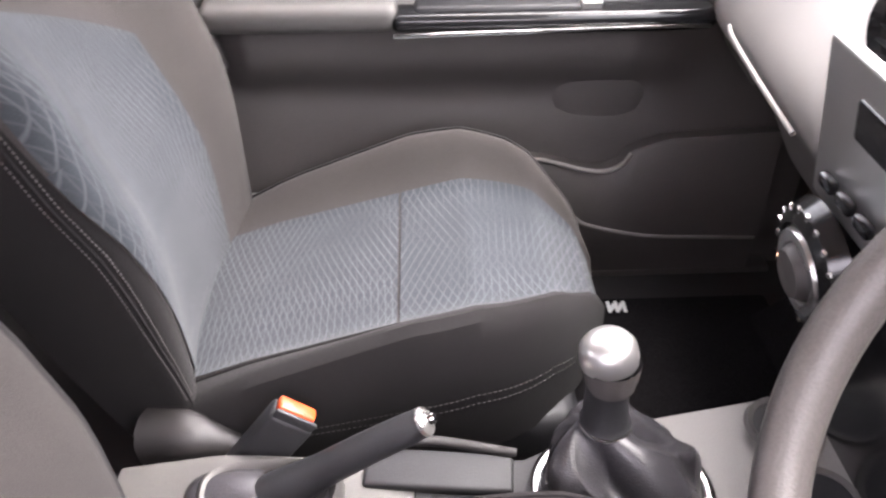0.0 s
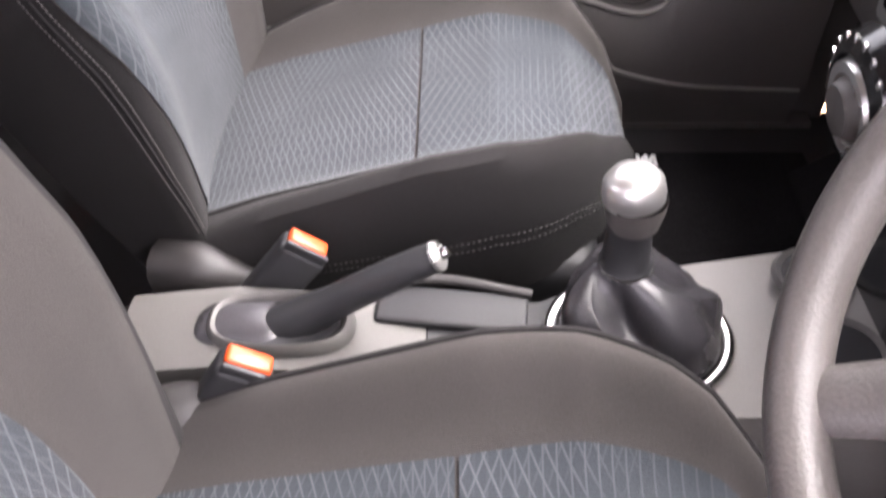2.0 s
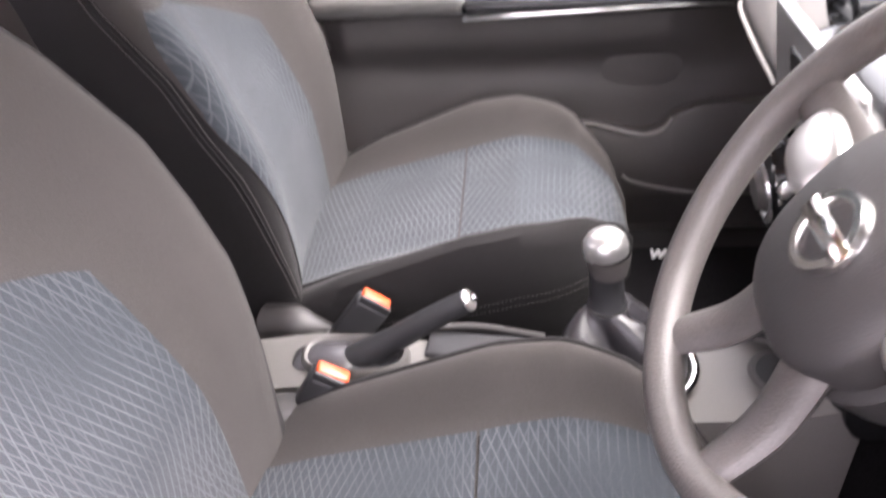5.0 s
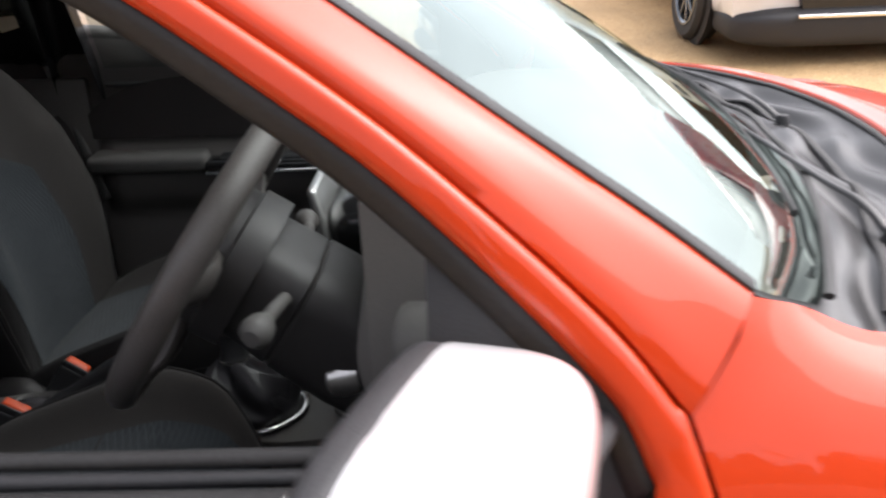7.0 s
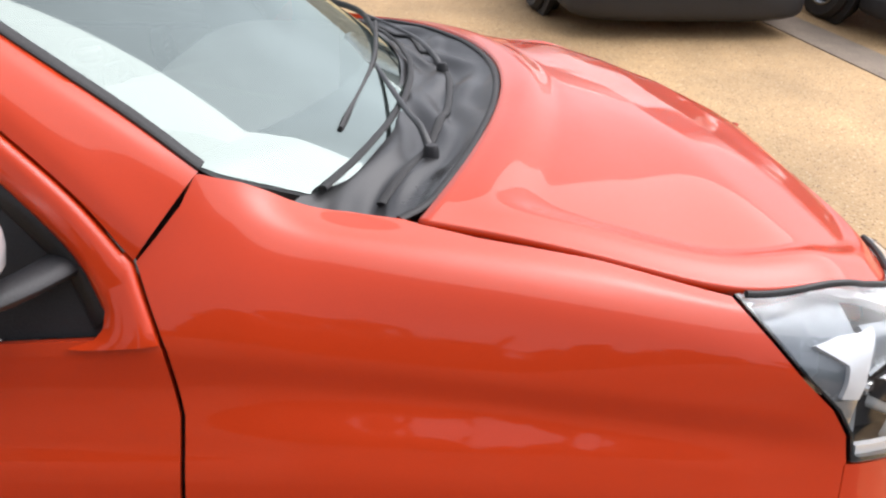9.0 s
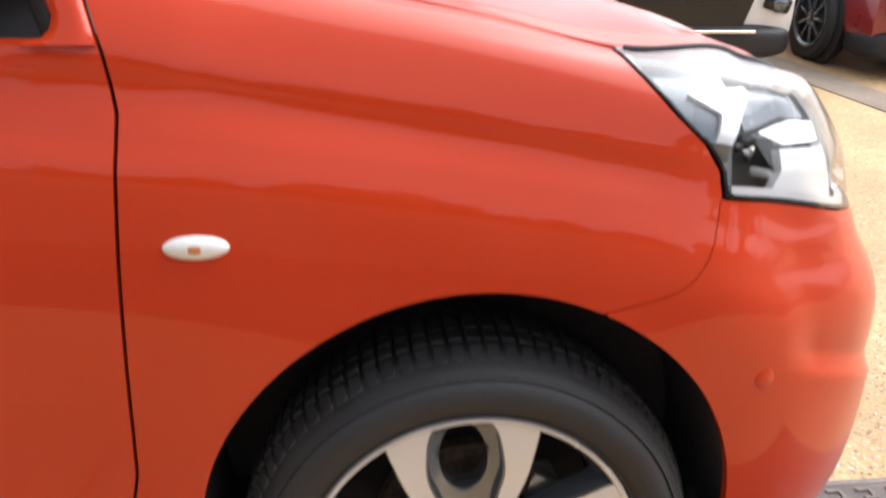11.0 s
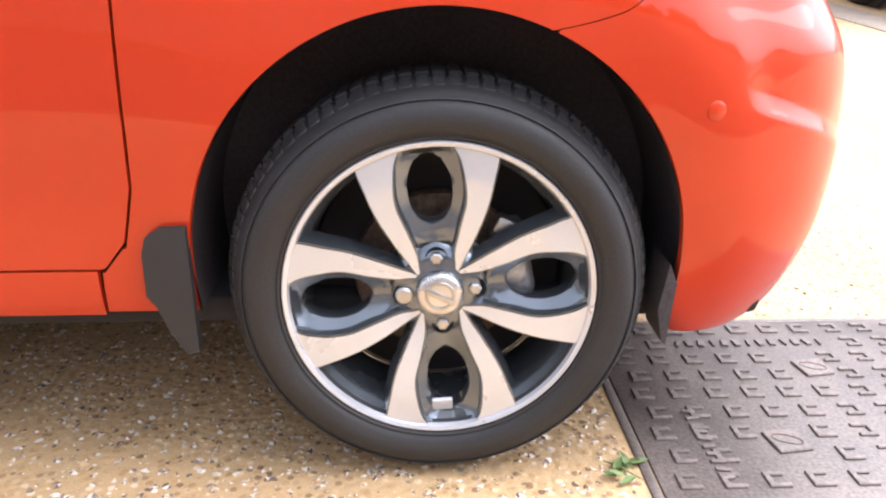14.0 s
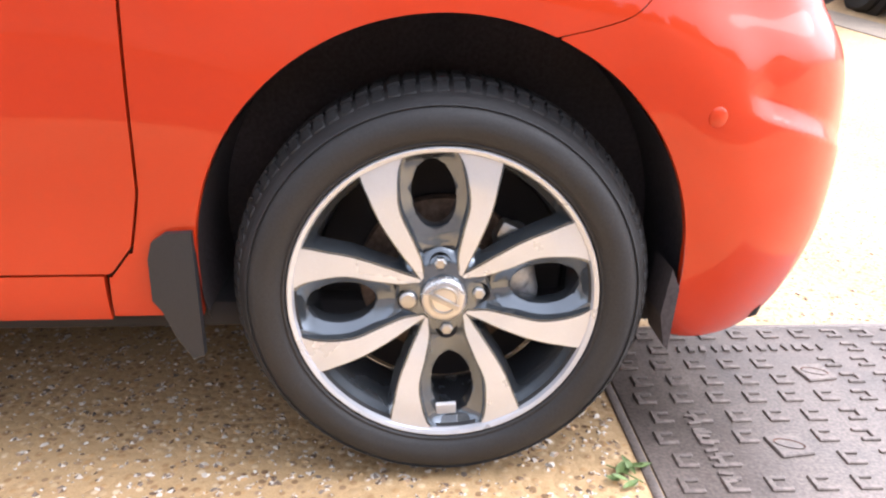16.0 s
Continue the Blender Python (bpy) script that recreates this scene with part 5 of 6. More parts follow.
part("bright_strip", rbox(0.485, 0.006, 0.009, 0.003, 2, pose(-0.920, 1.474, 0.765, 0, -0.8, 0)), CHROME, pod, "bright trim strip")
part("grip_recess", rbox(0.26, 0.050, 0.020, 0.008, 3, pose(-1.00, 1.518, 0.790, 6, 0, 0)), BLACK_PLASTIC, pod)
part("window_switch", rbox(0.032, 0.020, 0.014, 0.004, 3, pose(-0.860, 1.502, 0.797, 6, 0, 0)), SATIN, pod)
handle = part("inner_handle", moved(lathe([(0.030, 0.004), (0.034, -0.006), (0.044, -0.007), (0.050, 0.004)], 36), pose(-0.878, 1.556, 0.888) @ Matrix.Diagonal((1.25, 1, 0.80, 1))), TRIM_MID, lining, "chrome inner door handle")
part("handle_lever", rbox(0.075, 0.022, 0.034, 0.012, 4, pose(-0.872, 1.542, 0.892, 0, -10, 0)), CHROME, handle)
part("handle_bowl", moved(lathe([(0, 0.012), (0.024, 0.010), (0.034, 0.002)], 30), pose(-0.878, 1.556, 0.888) @ Matrix.Diagonal((1.25, 1, 0.80, 1))), BLACK_PLASTIC, handle)


def pocket():
    xs = np.linspace(-1.30, -0.50, 60)
    top = ip(xs, (-1.30, -1.05, -0.938, -0.888, -0.848, -0.807, -0.775, -0.756, -0.70, -0.50), (0.47, 0.515, 0.520, 0.511, 0.498, 0.491, 0.503, 0.530, 0.55, 0.56))
    vs = []
    for x, t in zip(xs, top):
        for y, z in ((1.545, t - 0.004), (1.512, t + 0.002), (1.506, t - 0.006), (1.496, 0.42), (1.487, 0.355), (1.497, 0.330), (1.505, 0.29), (1.512, 0.245), (1.55, 0.240)):
            vs.append((x, y, z + (0.010 * math.sin((x + 0.9) * 7) if 0.31 < z < 0.40 else 0)))
    return vs, grid_faces(60, 9, flip=True)


part("door_pocket", pocket(), TRIM_DARK, lining, "", angle=35)
part("pocket_lip", tube(curve([(-1.10, 1.507, 0.512), (-0.94, 1.507, 0.521), (-0.888, 1.507, 0.512), (-0.848, 1.507, 0.499), (-0.807, 1.507, 0.492), (-0.775, 1.507, 0.503), (-0.758, 1.509, 0.528)], 40), 0.0042, 8), TRIM_LIGHT, lining, "rounded pocket edge")
part("pocket_ridge", tube(curve([(-0.850, 1.494, 0.404), (-0.824, 1.492, 0.388), (-0.728, 1.489, 0.366), (-0.624, 1.489, 0.358), (-0.509, 1.490, 0.353)], 30), 0.0045, 8), TRIM_LIGHT, lining, "moulded ridge of the pocket")
part("speaker_grille", moved(lathe([(0, 0.000), (0.045, 0.001), (0.070, 0.004), (0.084, 0.011)], 40), pose(-0.82, 1.551, 0.600, 1.0, 0, 0)), TRIM_DARK, lining)
part("sill_plate", rbox(1.0, 0.05, 0.02, 0.006, 2, pose(-0.95, 1.50, 0.262)), TRIM_DARK, car)
part("pillar_trim", rbox(0.12, 0.05, 0.66, 0.02, 3, pose(-1.592, 1.56, 0.98, -6, -16, 0)), DOOR_CLOTH, car)
both("rear_door_lining", rbox(1.20, 0.03, 0.86, 0.01, 2, pose(-2.20, 0.072, 0.645, 0, 0, 0)), DOOR_CLOTH, car, "dark rear door lining")
part("pillar_edge", rbox(0.026, 0.030, 0.62, 0.010, 3, pose(-1.528, 1.552, 0.98, -6, -16, 0)), TRIM_MID, car, "pale grey pillar edge")
part("pillar_trim", rbox(0.10, 0.05, 0.50, 0.02, 3, pose(-1.49, 2 * MID - 1.55, 0.70, 0, 0, 0)), TRIM_MID, car)
part("belt_strap", rbox(0.046, 0.004, 0.30, 0.001, 1, pose(-1.615, 1.512, 1.255, -6, -14, 0)), WEBBING, car, "cream seat-belt webbing")


lining.location = (0, -0.030, 0.004)

# ---------------------------------------------------------------- steering wheel and column
WHEEL = Matrix.Translation((-0.847, 0.462, 0.973)) @ Matrix(((0, 0.554, -0.832, 0), (-1, 0, 0, 0), (0, 0.832, 0.554, 0), (0, 0, 0, 1)))


def torus(R, r, n=96, m=16, flat=1.15):
    vs = []
    for i in range(n):
        a = 2 * math.pi * i / n
        grip = 1 + 0.10 * max(0, math.cos(2 * (a - radians(30)))) ** 6
        for j in range(m):
            b = 2 * math.pi * j / m
            rr = R + r * grip * math.cos(b)
            vs.append((rr * math.cos(a), rr * math.sin(a), flat * r * math.sin(b)))
    return vs, grid_faces(n, m, close_u=True, close_v=True)


steer = part("steering_wheel", moved(torus(0.186, 0.0150), WHEEL), LEATHER, car, "grey leather steering wheel rim")


def pad(rx, ry, h, n=40, m=12, p=2.5, z0=0.0):
    vs = []
    for i in range(n):
        a = 2 * math.pi * i / n
        f = lambda t: math.copysign(abs(t) ** (2 / p), t)
        for j in range(m):
            k = j / (m - 1)
            r = math.sin(k * math.pi / 2) if k < 0.9 else 1.0
            z = h * math.cos(k * math.pi / 2) ** 0.6 if k < 1 else -0.03
            vs.append((rx * r * f(math.cos(a)), ry * r * f(math.sin(a)), z + z0))
    return vs, grid_faces(n, m, close_u=True)


part("airbag_pad", moved(pad(0.080, 0.082, 0.030, z0=-0.006), WHEEL), AIRBAG, steer, "dark airbag cover")
part("wheel_boss", moved(pad(0.088, 0.088, 0.012, z0=-0.030), WHEEL), AIRBAG, steer)
emblem = part("wheel_emblem", moved(lathe([(0.020, 0.022), (0.022, 0.030), (0.028, 0.030), (0.030, 0.022)], 36, "z"), WHEEL), CHROME, steer, "chrome emblem")
part("emblem_bar", moved(rbox(0.064, 0.015, 0.008, 0.002, 2), WHEEL @ pose(0, 0, 0.027)), CHROME, emblem)
for sx in (1, -1):
    sp = curve([(sx * 0.066, 0.012, -0.012), (sx * 0.11, 0.020, -0.018), (sx * 0.168, 0.030, -0.006)], 16)
    part("wheel_spoke", moved(tube(sp, np.linspace(0.030, 0.020, 16), 12, squash=0.45, up=(0, 0, 1)), WHEEL), LEATHER, steer)
    part("spoke_trim", moved(shell(0, 0, 0, 0.042, 0.026, 0.011, p=2.8), WHEEL @ pose(sx * 0.110, 0.008, -0.002, 0, sx * 6, sx * 8)), SATIN, steer, "silver spoke trim")
    lo = curve([(sx * 0.035, -0.062, -0.012), (sx * 0.050, -0.115, -0.018), (sx * 0.066, -0.162, -0.004)], 16)
    part("wheel_spoke", moved(tube(lo, np.linspace(0.024, 0.018, 16), 12, squash=0.5, up=(0, 0, 1)), WHEEL), LEATHER, steer)
for k in range(3):
    part("wheel_button", moved(rbox(0.012, 0.010, 0.008, 0.003, 2), WHEEL @ pose(-0.098, 0.004 - 0.014 * k, 0.002)), SATIN, steer)


def column_geo():
    secs = ((-0.030, 0.066, 0.058, 0.0), (-0.06, 0.072, 0.064, 0.0), (-0.115, 0.078, 0.068, -0.004), (-0.118, 0.075, 0.065, -0.004), (-0.122, 0.079, 0.069, -0.004), (-0.20, 0.084, 0.072, -0.008), (-0.26, 0.080, 0.07, -0.01))
    vs = []
    for z, rx, ry, dy in secs:
        for i in range(36):
            a = 2 * math.pi * i / 36
            f = lambda t: math.copysign(abs(t) ** (2 / 4.0), t)
            vs.append((rx * f(math.cos(a)), dy + ry * f(math.sin(a)), z))
    fs = grid_faces(len(secs), 36, close_v=True, flip=True)
    return vs, fs + [tuple(range(36))]


column = part("steering_column", moved(column_geo(), WHEEL), AIRBAG, car, "grey column shroud")
for sx in (1, -1):
    st = curve([(sx * 0.07, 0.028, -0.10), (sx * 0.12, 0.030, -0.092), (sx * 0.165, 0.020, -0.085)], 16)
    rad = ip(np.linspace(0, 1, 16), (0, 0.6, 0.75, 0.92, 1), (0.008, 0.008, 0.016, 0.018, 0.010))
    part("column_stalk", moved(tube(st, rad, 12), WHEEL), TRIM_MID if sx > 0 else TRIM_DARK, column, "column stalk with ribbed end")
part("ignition_barrel", moved(lathe([(0, -0.022), (0.008, -0.02), (0.012, -0.016), (0.020, -0.012), (0.024, 0.0), (0.025, 0.02)], 30, "x"), pose(-0.700, 0.395, 0.838, 0, -8, 12)), SATIN, column, "silver ignition barrel")
part("knee_panel", rbox(0.10, 0.60, 0.20, 0.04, 4, pose(-0.585, 0.46, 0.70, 0, 14, 0)), TRIM_DARK, dash)
for y in (0.36, 0.47, 0.62):
    part("pedal", join(rbox(0.02, 0.06, 0.075, 0.006, 2, pose(-0.52, y, 0.36, 0, 30, 0)), tube([(-0.51, y, 0.39), (-0.44, y, 0.56)], 0.007, 8)), BLACK_PLASTIC, car, "black foot pedal")

# ---------------------------------------------------------------- centre console
def console_geo(x0, x1):
    xs = np.linspace(x0, x1, 40)
    vs = []
    for x in xs:
        w = ip(x, (-1.46, -1.30, -1.15, -1.02, -0.95, -0.85, -0.74, -0.66), (0.054, 0.056, 0.050, 0.052, 0.088, 0.104, 0.112, 0.115))
        h = ip(x, (-1.46, -1.35, -1.15, -1.0, -0.85, -0.74, -0.66), (0.52, 0.535, 0.518, 0.512, 0.520, 0.535, 0.56))
        for k in np.linspace(-1, 1, 25):
            s = abs(k)
            y = w * math.copysign(min(1, s * 1.25), k)
            z = h - 0.010 * s**4 - (0.22 * max(0, (s - 0.8) / 0.2))
            vs.append((x, MID - 0.006 + y, z))
    return vs, grid_faces(40, 25)


console = part("centre_console", console_geo(-0.995, -0.66), TRIM_LIGHT, car, "pale grey centre console", angle=50)
part("console_middle", console_geo(-1.14, -0.997), BLACK_PLASTIC, console, "dark console panel", angle=50)
part("console_rear", console_geo(-1.46, -1.142), TRIM_MID, console, "pale grey rear console", angle=50)


def oval_tray(cx, cy, z, rx, ry, n=40):
    vs = []
    for r, h in ((1.20, -0.004), (1.16, 0.008), (1.08, 0.012), (1.01, 0.009), (0.96, -0.003)):
        for i in range(n):
            a = 2 * math.pi * i / n
            f = lambda t: math.copysign(abs(t) ** 0.75, t)
            vs.append((cx + rx * r * f(math.cos(a)), cy + ry * r * f(math.sin(a)), z + h))
    return vs, grid_faces(5, n, close_v=True)


tray = part("console_tray", oval_tray(-1.290, 0.806, 0.5335, 0.064, 0.032), TRIM_MID, console, "", angle=60)
# flat black disc paints the shade of a recess on the solid console
part("tray_shade", ([(-1.290 + 0.059 * math.cos(a), 0.806 + 0.028 * math.sin(a), 0.5355) for a in np.linspace(0, 2 * math.pi, 33)[:-1]], [tuple(range(32))]), BLACK_PLASTIC, tray, "dark disc standing for the shaded inside of the tray")
part("console_slot", rbox(0.16, 0.050, 0.012, 0.005, 3, pose(-1.115, 0.835, 0.522, 0, 0, -6)), BLACK_PLASTIC, console, "dark coin slot")
part("slot_rim", tube(curve([(-1.20, 0.865, 0.534), (-1.12, 0.868, 0.532), (-1.03, 0.850, 0.528)], 14), 0.006, 10), AIRBAG, console)
for k in (0, 1):
    part("cup_holder", moved(lathe([(0.030, -0.010), (0.034, 0.004), (0.040, 0.006), (0.043, 0.0)], 36, "z"), pose(-0.735 + 0.0 * k, 0.765 + 0.095 * k, 0.545)), TRIM_MID, console)
    part("cup_floor", ([(-0.735 + 0.036 * math.cos(a), 0.765 + 0.095 * k + 0.036 * math.sin(a), 0.5475) for a in np.linspace(0, 2 * math.pi, 33)[:-1]], [tuple(range(32))]), BLACK_PLASTIC, console)

GX, GY, GZ = -0.925, 0.800, 0.528
part("gaiter_ring", [(lambda g: ([(GX + v[0] * 1.0, GY + v[1] * 0.86, GZ + v[2] * 0.6) for v in g[0]], g[1]))(torus(0.089, 0.0075, 64, 10, 1.0))][0], CHROME, console, "chrome gaiter ring")


def gaiter_geo(n=64, m=22):
    vs = []
    for j in range(m):
        k = j / (m - 1)
        r = ip(k, (0, 0.1, 0.35, 0.7, 0.9, 1.0), (0.080, 0.082, 0.068, 0.040, 0.026, 0.021))
        z = GZ + ip(k, (0, 0.1, 0.35, 0.7, 1.0), (0.0, 0.018, 0.050, 0.078, 0.098))
        cx, cy = GX + (-0.952 - GX) * k, GY + (0.812 - GY) * k
        for i in range(n):
            a = 2 * math.pi * i / n
            fold = 1 + 0.30 * math.sin(k * math.pi) * (abs(math.sin(2 * a + 0.6)) - 0.55) + 0.20 * math.sin(k * math.pi) * (abs(math.sin(3.5 * a + 5 * k)) - 0.4)
            sag = 0.014 * math.sin(k * math.pi) * math.sin(3 * a + 1.0 + 5 * k)
            vs.append((cx + r * fold * math.cos(a), cy + 0.88 * r * fold * math.sin(a), z + sag))
    return vs, grid_faces(m, n, close_v=True)


lever = part("gear_lever", gaiter_geo(), GAITER, console, "dark leather gaiter", angle=70)
part("lever_shaft", moved(lathe([(0.025, 0.0), (0.0255, 0.006), (0.0225, 0.010), (0.0205, 0.045), (0.023, 0.075)], 32, "z"), pose(-0.952, 0.812, 0.620, -2, -4, 0)), BLACK_PLASTIC, lever, "black lever collar")
part("lever_collar", moved(lathe([(0.0255, 0.0), (0.0265, 0.003), (0.0255, 0.006)], 32, "z"), pose(-0.952, 0.812, 0.619)), SATIN, lever)
knob_prof = [(0.023, -0.012), (0.0265, 0.004), (0.0275, 0.018)]
part("knob_grip", moved(lathe(knob_prof, 32, "z"), pose(-0.954, 0.814, 0.686, -2, -4, 0)), TRIM_DARK, lever, "black knob grip")
part("knob_cap", moved(lathe([(0.0270, 0.016), (0.0278, 0.024), (0.0262, 0.035), (0.020, 0.043), (0.010, 0.0468), (0, 0.0475)], 32, "z"), pose(-0.954, 0.814, 0.686, -6, -10, 0)), SATIN, lever, "satin chrome knob cap")

hb = curve([(-1.345, 0.808, 0.490), (-1.26, 0.81, 0.545), (-1.19, 0.81, 0.594), (-1.128, 0.81, 0.634)], 24)
brake = part("handbrake", tube(hb, ip(np.linspace(0, 1, 24), (0, 0.3, 0.45, 0.9, 1.0), (0.026, 0.022, 0.0180, 0.0160, 0.0145)), 16), BLACK_PLASTIC, car, "dark handbrake lever")
part("brake_sleeve", tube([hb[-1] + (hb[-1] - hb[-2]) * t for t in (-0.35, 0.05, 0.25, 0.4)], [0.0152, 0.0152, 0.0135, 0.008], 16), SATIN, brake, "silver lever tip")
part("brake_button", tube([hb[-1] + (hb[-1] - hb[-2]) * t for t in (0.3, 0.9, 1.15, 1.2)], [0.0060, 0.0060, 0.0048, 0.001], 14), CHROME, brake)
part("brake_boot", shell(-1.33, 0.808, 0.50, 0.060, 0.040, 0.045), GAITER, brake)


def buckle(base, top, w, t, face, parent=None):
    base, top = Vector(base), Vector(top)
    b = thing("belt_buckle", "black seat-belt buckle with orange release button beside the seat", "belt buckle", "belt buckles")
    ax = (top - base)
    ln = ax.length
    rot = ax.to_track_quat("Z", "Y").to_matrix().to_4x4()
    m = Matrix.Translation(base) @ rot @ pose(0, 0, 0, 0, 0, face)
    part("buckle_body", moved(rbox(w, t, ln, 0.007, 3), m @ Matrix.Translation((0, 0, ln / 2))), BLACK_PLASTIC, b)
    part("release_button", moved(rbox(w * 0.84, t * 0.62, 0.012, 0.004, 3), m @ Matrix.Translation((0, -t * 0.12, ln + 0.002))), ORANGE, b, "orange release button")
    part("buckle_lip", moved(rbox(w * 0.92, t * 0.16, 0.014, 0.003, 2), m @ Matrix.Translation((0, t * 0.36, ln + 0.003))), BLACK_PLASTIC, b)
    return b


buckle((-1.350, 0.878, 0.462), (-1.268, 0.876, 0.574), 0.052, 0.030, 90)
buckle((-1.372, 0.715, 0.470), (-1.297, 0.715, 0.592), 0.052, 0.032, 90)

# ---------------------------------------------------------------- front seats


def cushion_pt(s, a, rise):
    """s from the rear to the front edge, a round from one lower edge over the top to the other."""
    x = -1.465 + 0.590 * s
    h = 0.242 * (1 - max(0, (s - 0.45) / 0.56) ** 3.6 * 0.80)
    top = rise + ip(s, (0, 0.2, 0.5, 0.68, 0.85, 0.95, 1.0), (0.480, 0.518, 0.562, 0.585, 0.578, 0.540, 0.485))
    bot = 0.395 + 0.03 * s
    if a < 0.22:
        k = a / 0.22
        y, z = -h * (0.97 + 0.03 * k), bot + (top - 0.045 - bot) * k
    elif a > 0.78:
        k = (1 - a) / 0.22
        y, z = h * (0.97 + 0.03 * k), bot + (top - 0.045 - bot) * k
    else:
        k = (a - 0.22) / 0.56 * 2 - 1
        e = abs(k)
        y = math.copysign(h * (1 - (1 - e) ** 1.0 * 1.0), k) if e > 0 else 0.0
        edge = max(0, (e - 0.88) / 0.12)
        bol = 0.064 * math.exp(-((e - 0.90) / 0.20) ** 2) * ip(s, (0, 0.25, 0.55, 0.8, 1.0), (0.15, 0.62, 1.0, 0.9, 0.35))
        z = top - 0.006 + bol - 0.050 * edge**2.4
        y = math.copysign(h * min(1, e * 1.0), k) if e < 0.9 else math.copysign(h * (0.9 + 0.1 * (1 - (1 - (e - 0.9) / 0.1) ** 2)), k)
    return x, y, z


def back_pt(s, a, rise):
    """The backrest with its sides rolled softly into the front."""
    w = 0.055 if 0.06 < a < 0.94 else 0.055 * max(0.0, min(a, 1 - a)) / 0.06
    pts = np.array([back_raw(s, a + w * k, rise) for k in (-1, -0.6, -0.2, 0.2, 0.6, 1)])
    p = pts.mean(axis=0)
    return p[0] + 0.004, p[1] * 1.012, p[2]


def back_raw(s, a, rise):
    """s from the foot to the top of the backrest, a round its front from side to side."""
    bx = ip(s, (0, 0.15, 0.35, 0.6, 0.8, 0.92, 1.0), (-1.395, -1.425, -1.460, -1.515, -1.570, -1.605, -1.650))
    bz = rise + ip(s, (0, 0.15, 0.35, 0.6, 0.8, 0.92, 1.0), (0.47, 0.575, 0.705, 0.875, 1.020, 1.095, 1.128))
    h = ip(s, (0, 0.2, 0.5, 0.75, 0.88, 0.95, 1.0), (0.222, 0.238, 0.248, 0.232, 0.198, 0.150, 0.085))
    bol = ip(s, (0, 0.15, 0.4, 0.62, 0.8, 0.92, 1.0), (0.005, 0.035, 0.075, 0.075, 0.035, 0.008, 0.0))
    depth = ip(s, (0, 0.5, 0.9, 1.0), (0.11, 0.12, 0.13, 0.09))
    nx, nz = 0.93, 0.36
    hollow = 0.050 * max(0.0, 1 - s / 0.30) ** 1.2
    if a < 0.25:
        k = a / 0.25
        y, n = -h * (0.92 + 0.08 * math.sin(k * math.pi / 2)), -depth * (1 - k) + (bol * 0.75) * k
    elif a > 0.75:
        k = (1 - a) / 0.25
        y, n = h * (0.92 + 0.08 * math.sin(k * math.pi / 2)), -depth * (1 - k) + (bol * 0.75) * k
    else:
        k = (a - 0.25) / 0.5 * 2 - 1
        e = abs(k)
        y = math.copysign(h * (1 - (1 - e) ** 1.25), k)
        n = -hollow * (1 - e ** 3) + bol * (math.exp(-((e - 0.80) / 0.27) ** 2)) + 0.173 * bol * max(0, (e - 0.93) / 0.07)
    return bx + n * nx, y, bz + n * nz


def patch(fn, s0, s1, a0, a1, n, m, rise, lift=0.0):
    vs, uv = [], []
    for i in range(n):
        for j in range(m):
            s = s0 + (s1 - s0) * i / (n - 1)
            lo = a0(s) if callable(a0) else a0
            hi = a1(s) if callable(a1) else a1
            a = lo + (hi - lo) * j / (m - 1)
            p = np.array(fn(s, a, rise))
            if lift:
                e = 1e-3
                du = np.array(fn(min(s + e, 1), a, rise)) - np.array(fn(max(s - e, 0), a, rise))
                dv = np.array(fn(s, a + e, rise)) - np.array(fn(s, a - e, rise))
                q = np.cross(du, dv)
                p = p + (lift if fn is cushion_pt else -lift) * q / (np.linalg.norm(q) + 1e-12)
            vs.append(tuple(p))
            uv.append((p[1], p[0]) if fn is cushion_pt else (p[2], p[1]))
    return (vs, grid_faces(n, m)), uv


def bolster(s):
    """Where the charcoal side of the backrest ends."""
    return 0.368 - 0.360 * s + 0.160 * s * s


def sewn(s):
    """Line of the double seam on the backrest's side."""
    return 0.248 - 0.092 * s - 0.012 * s * s


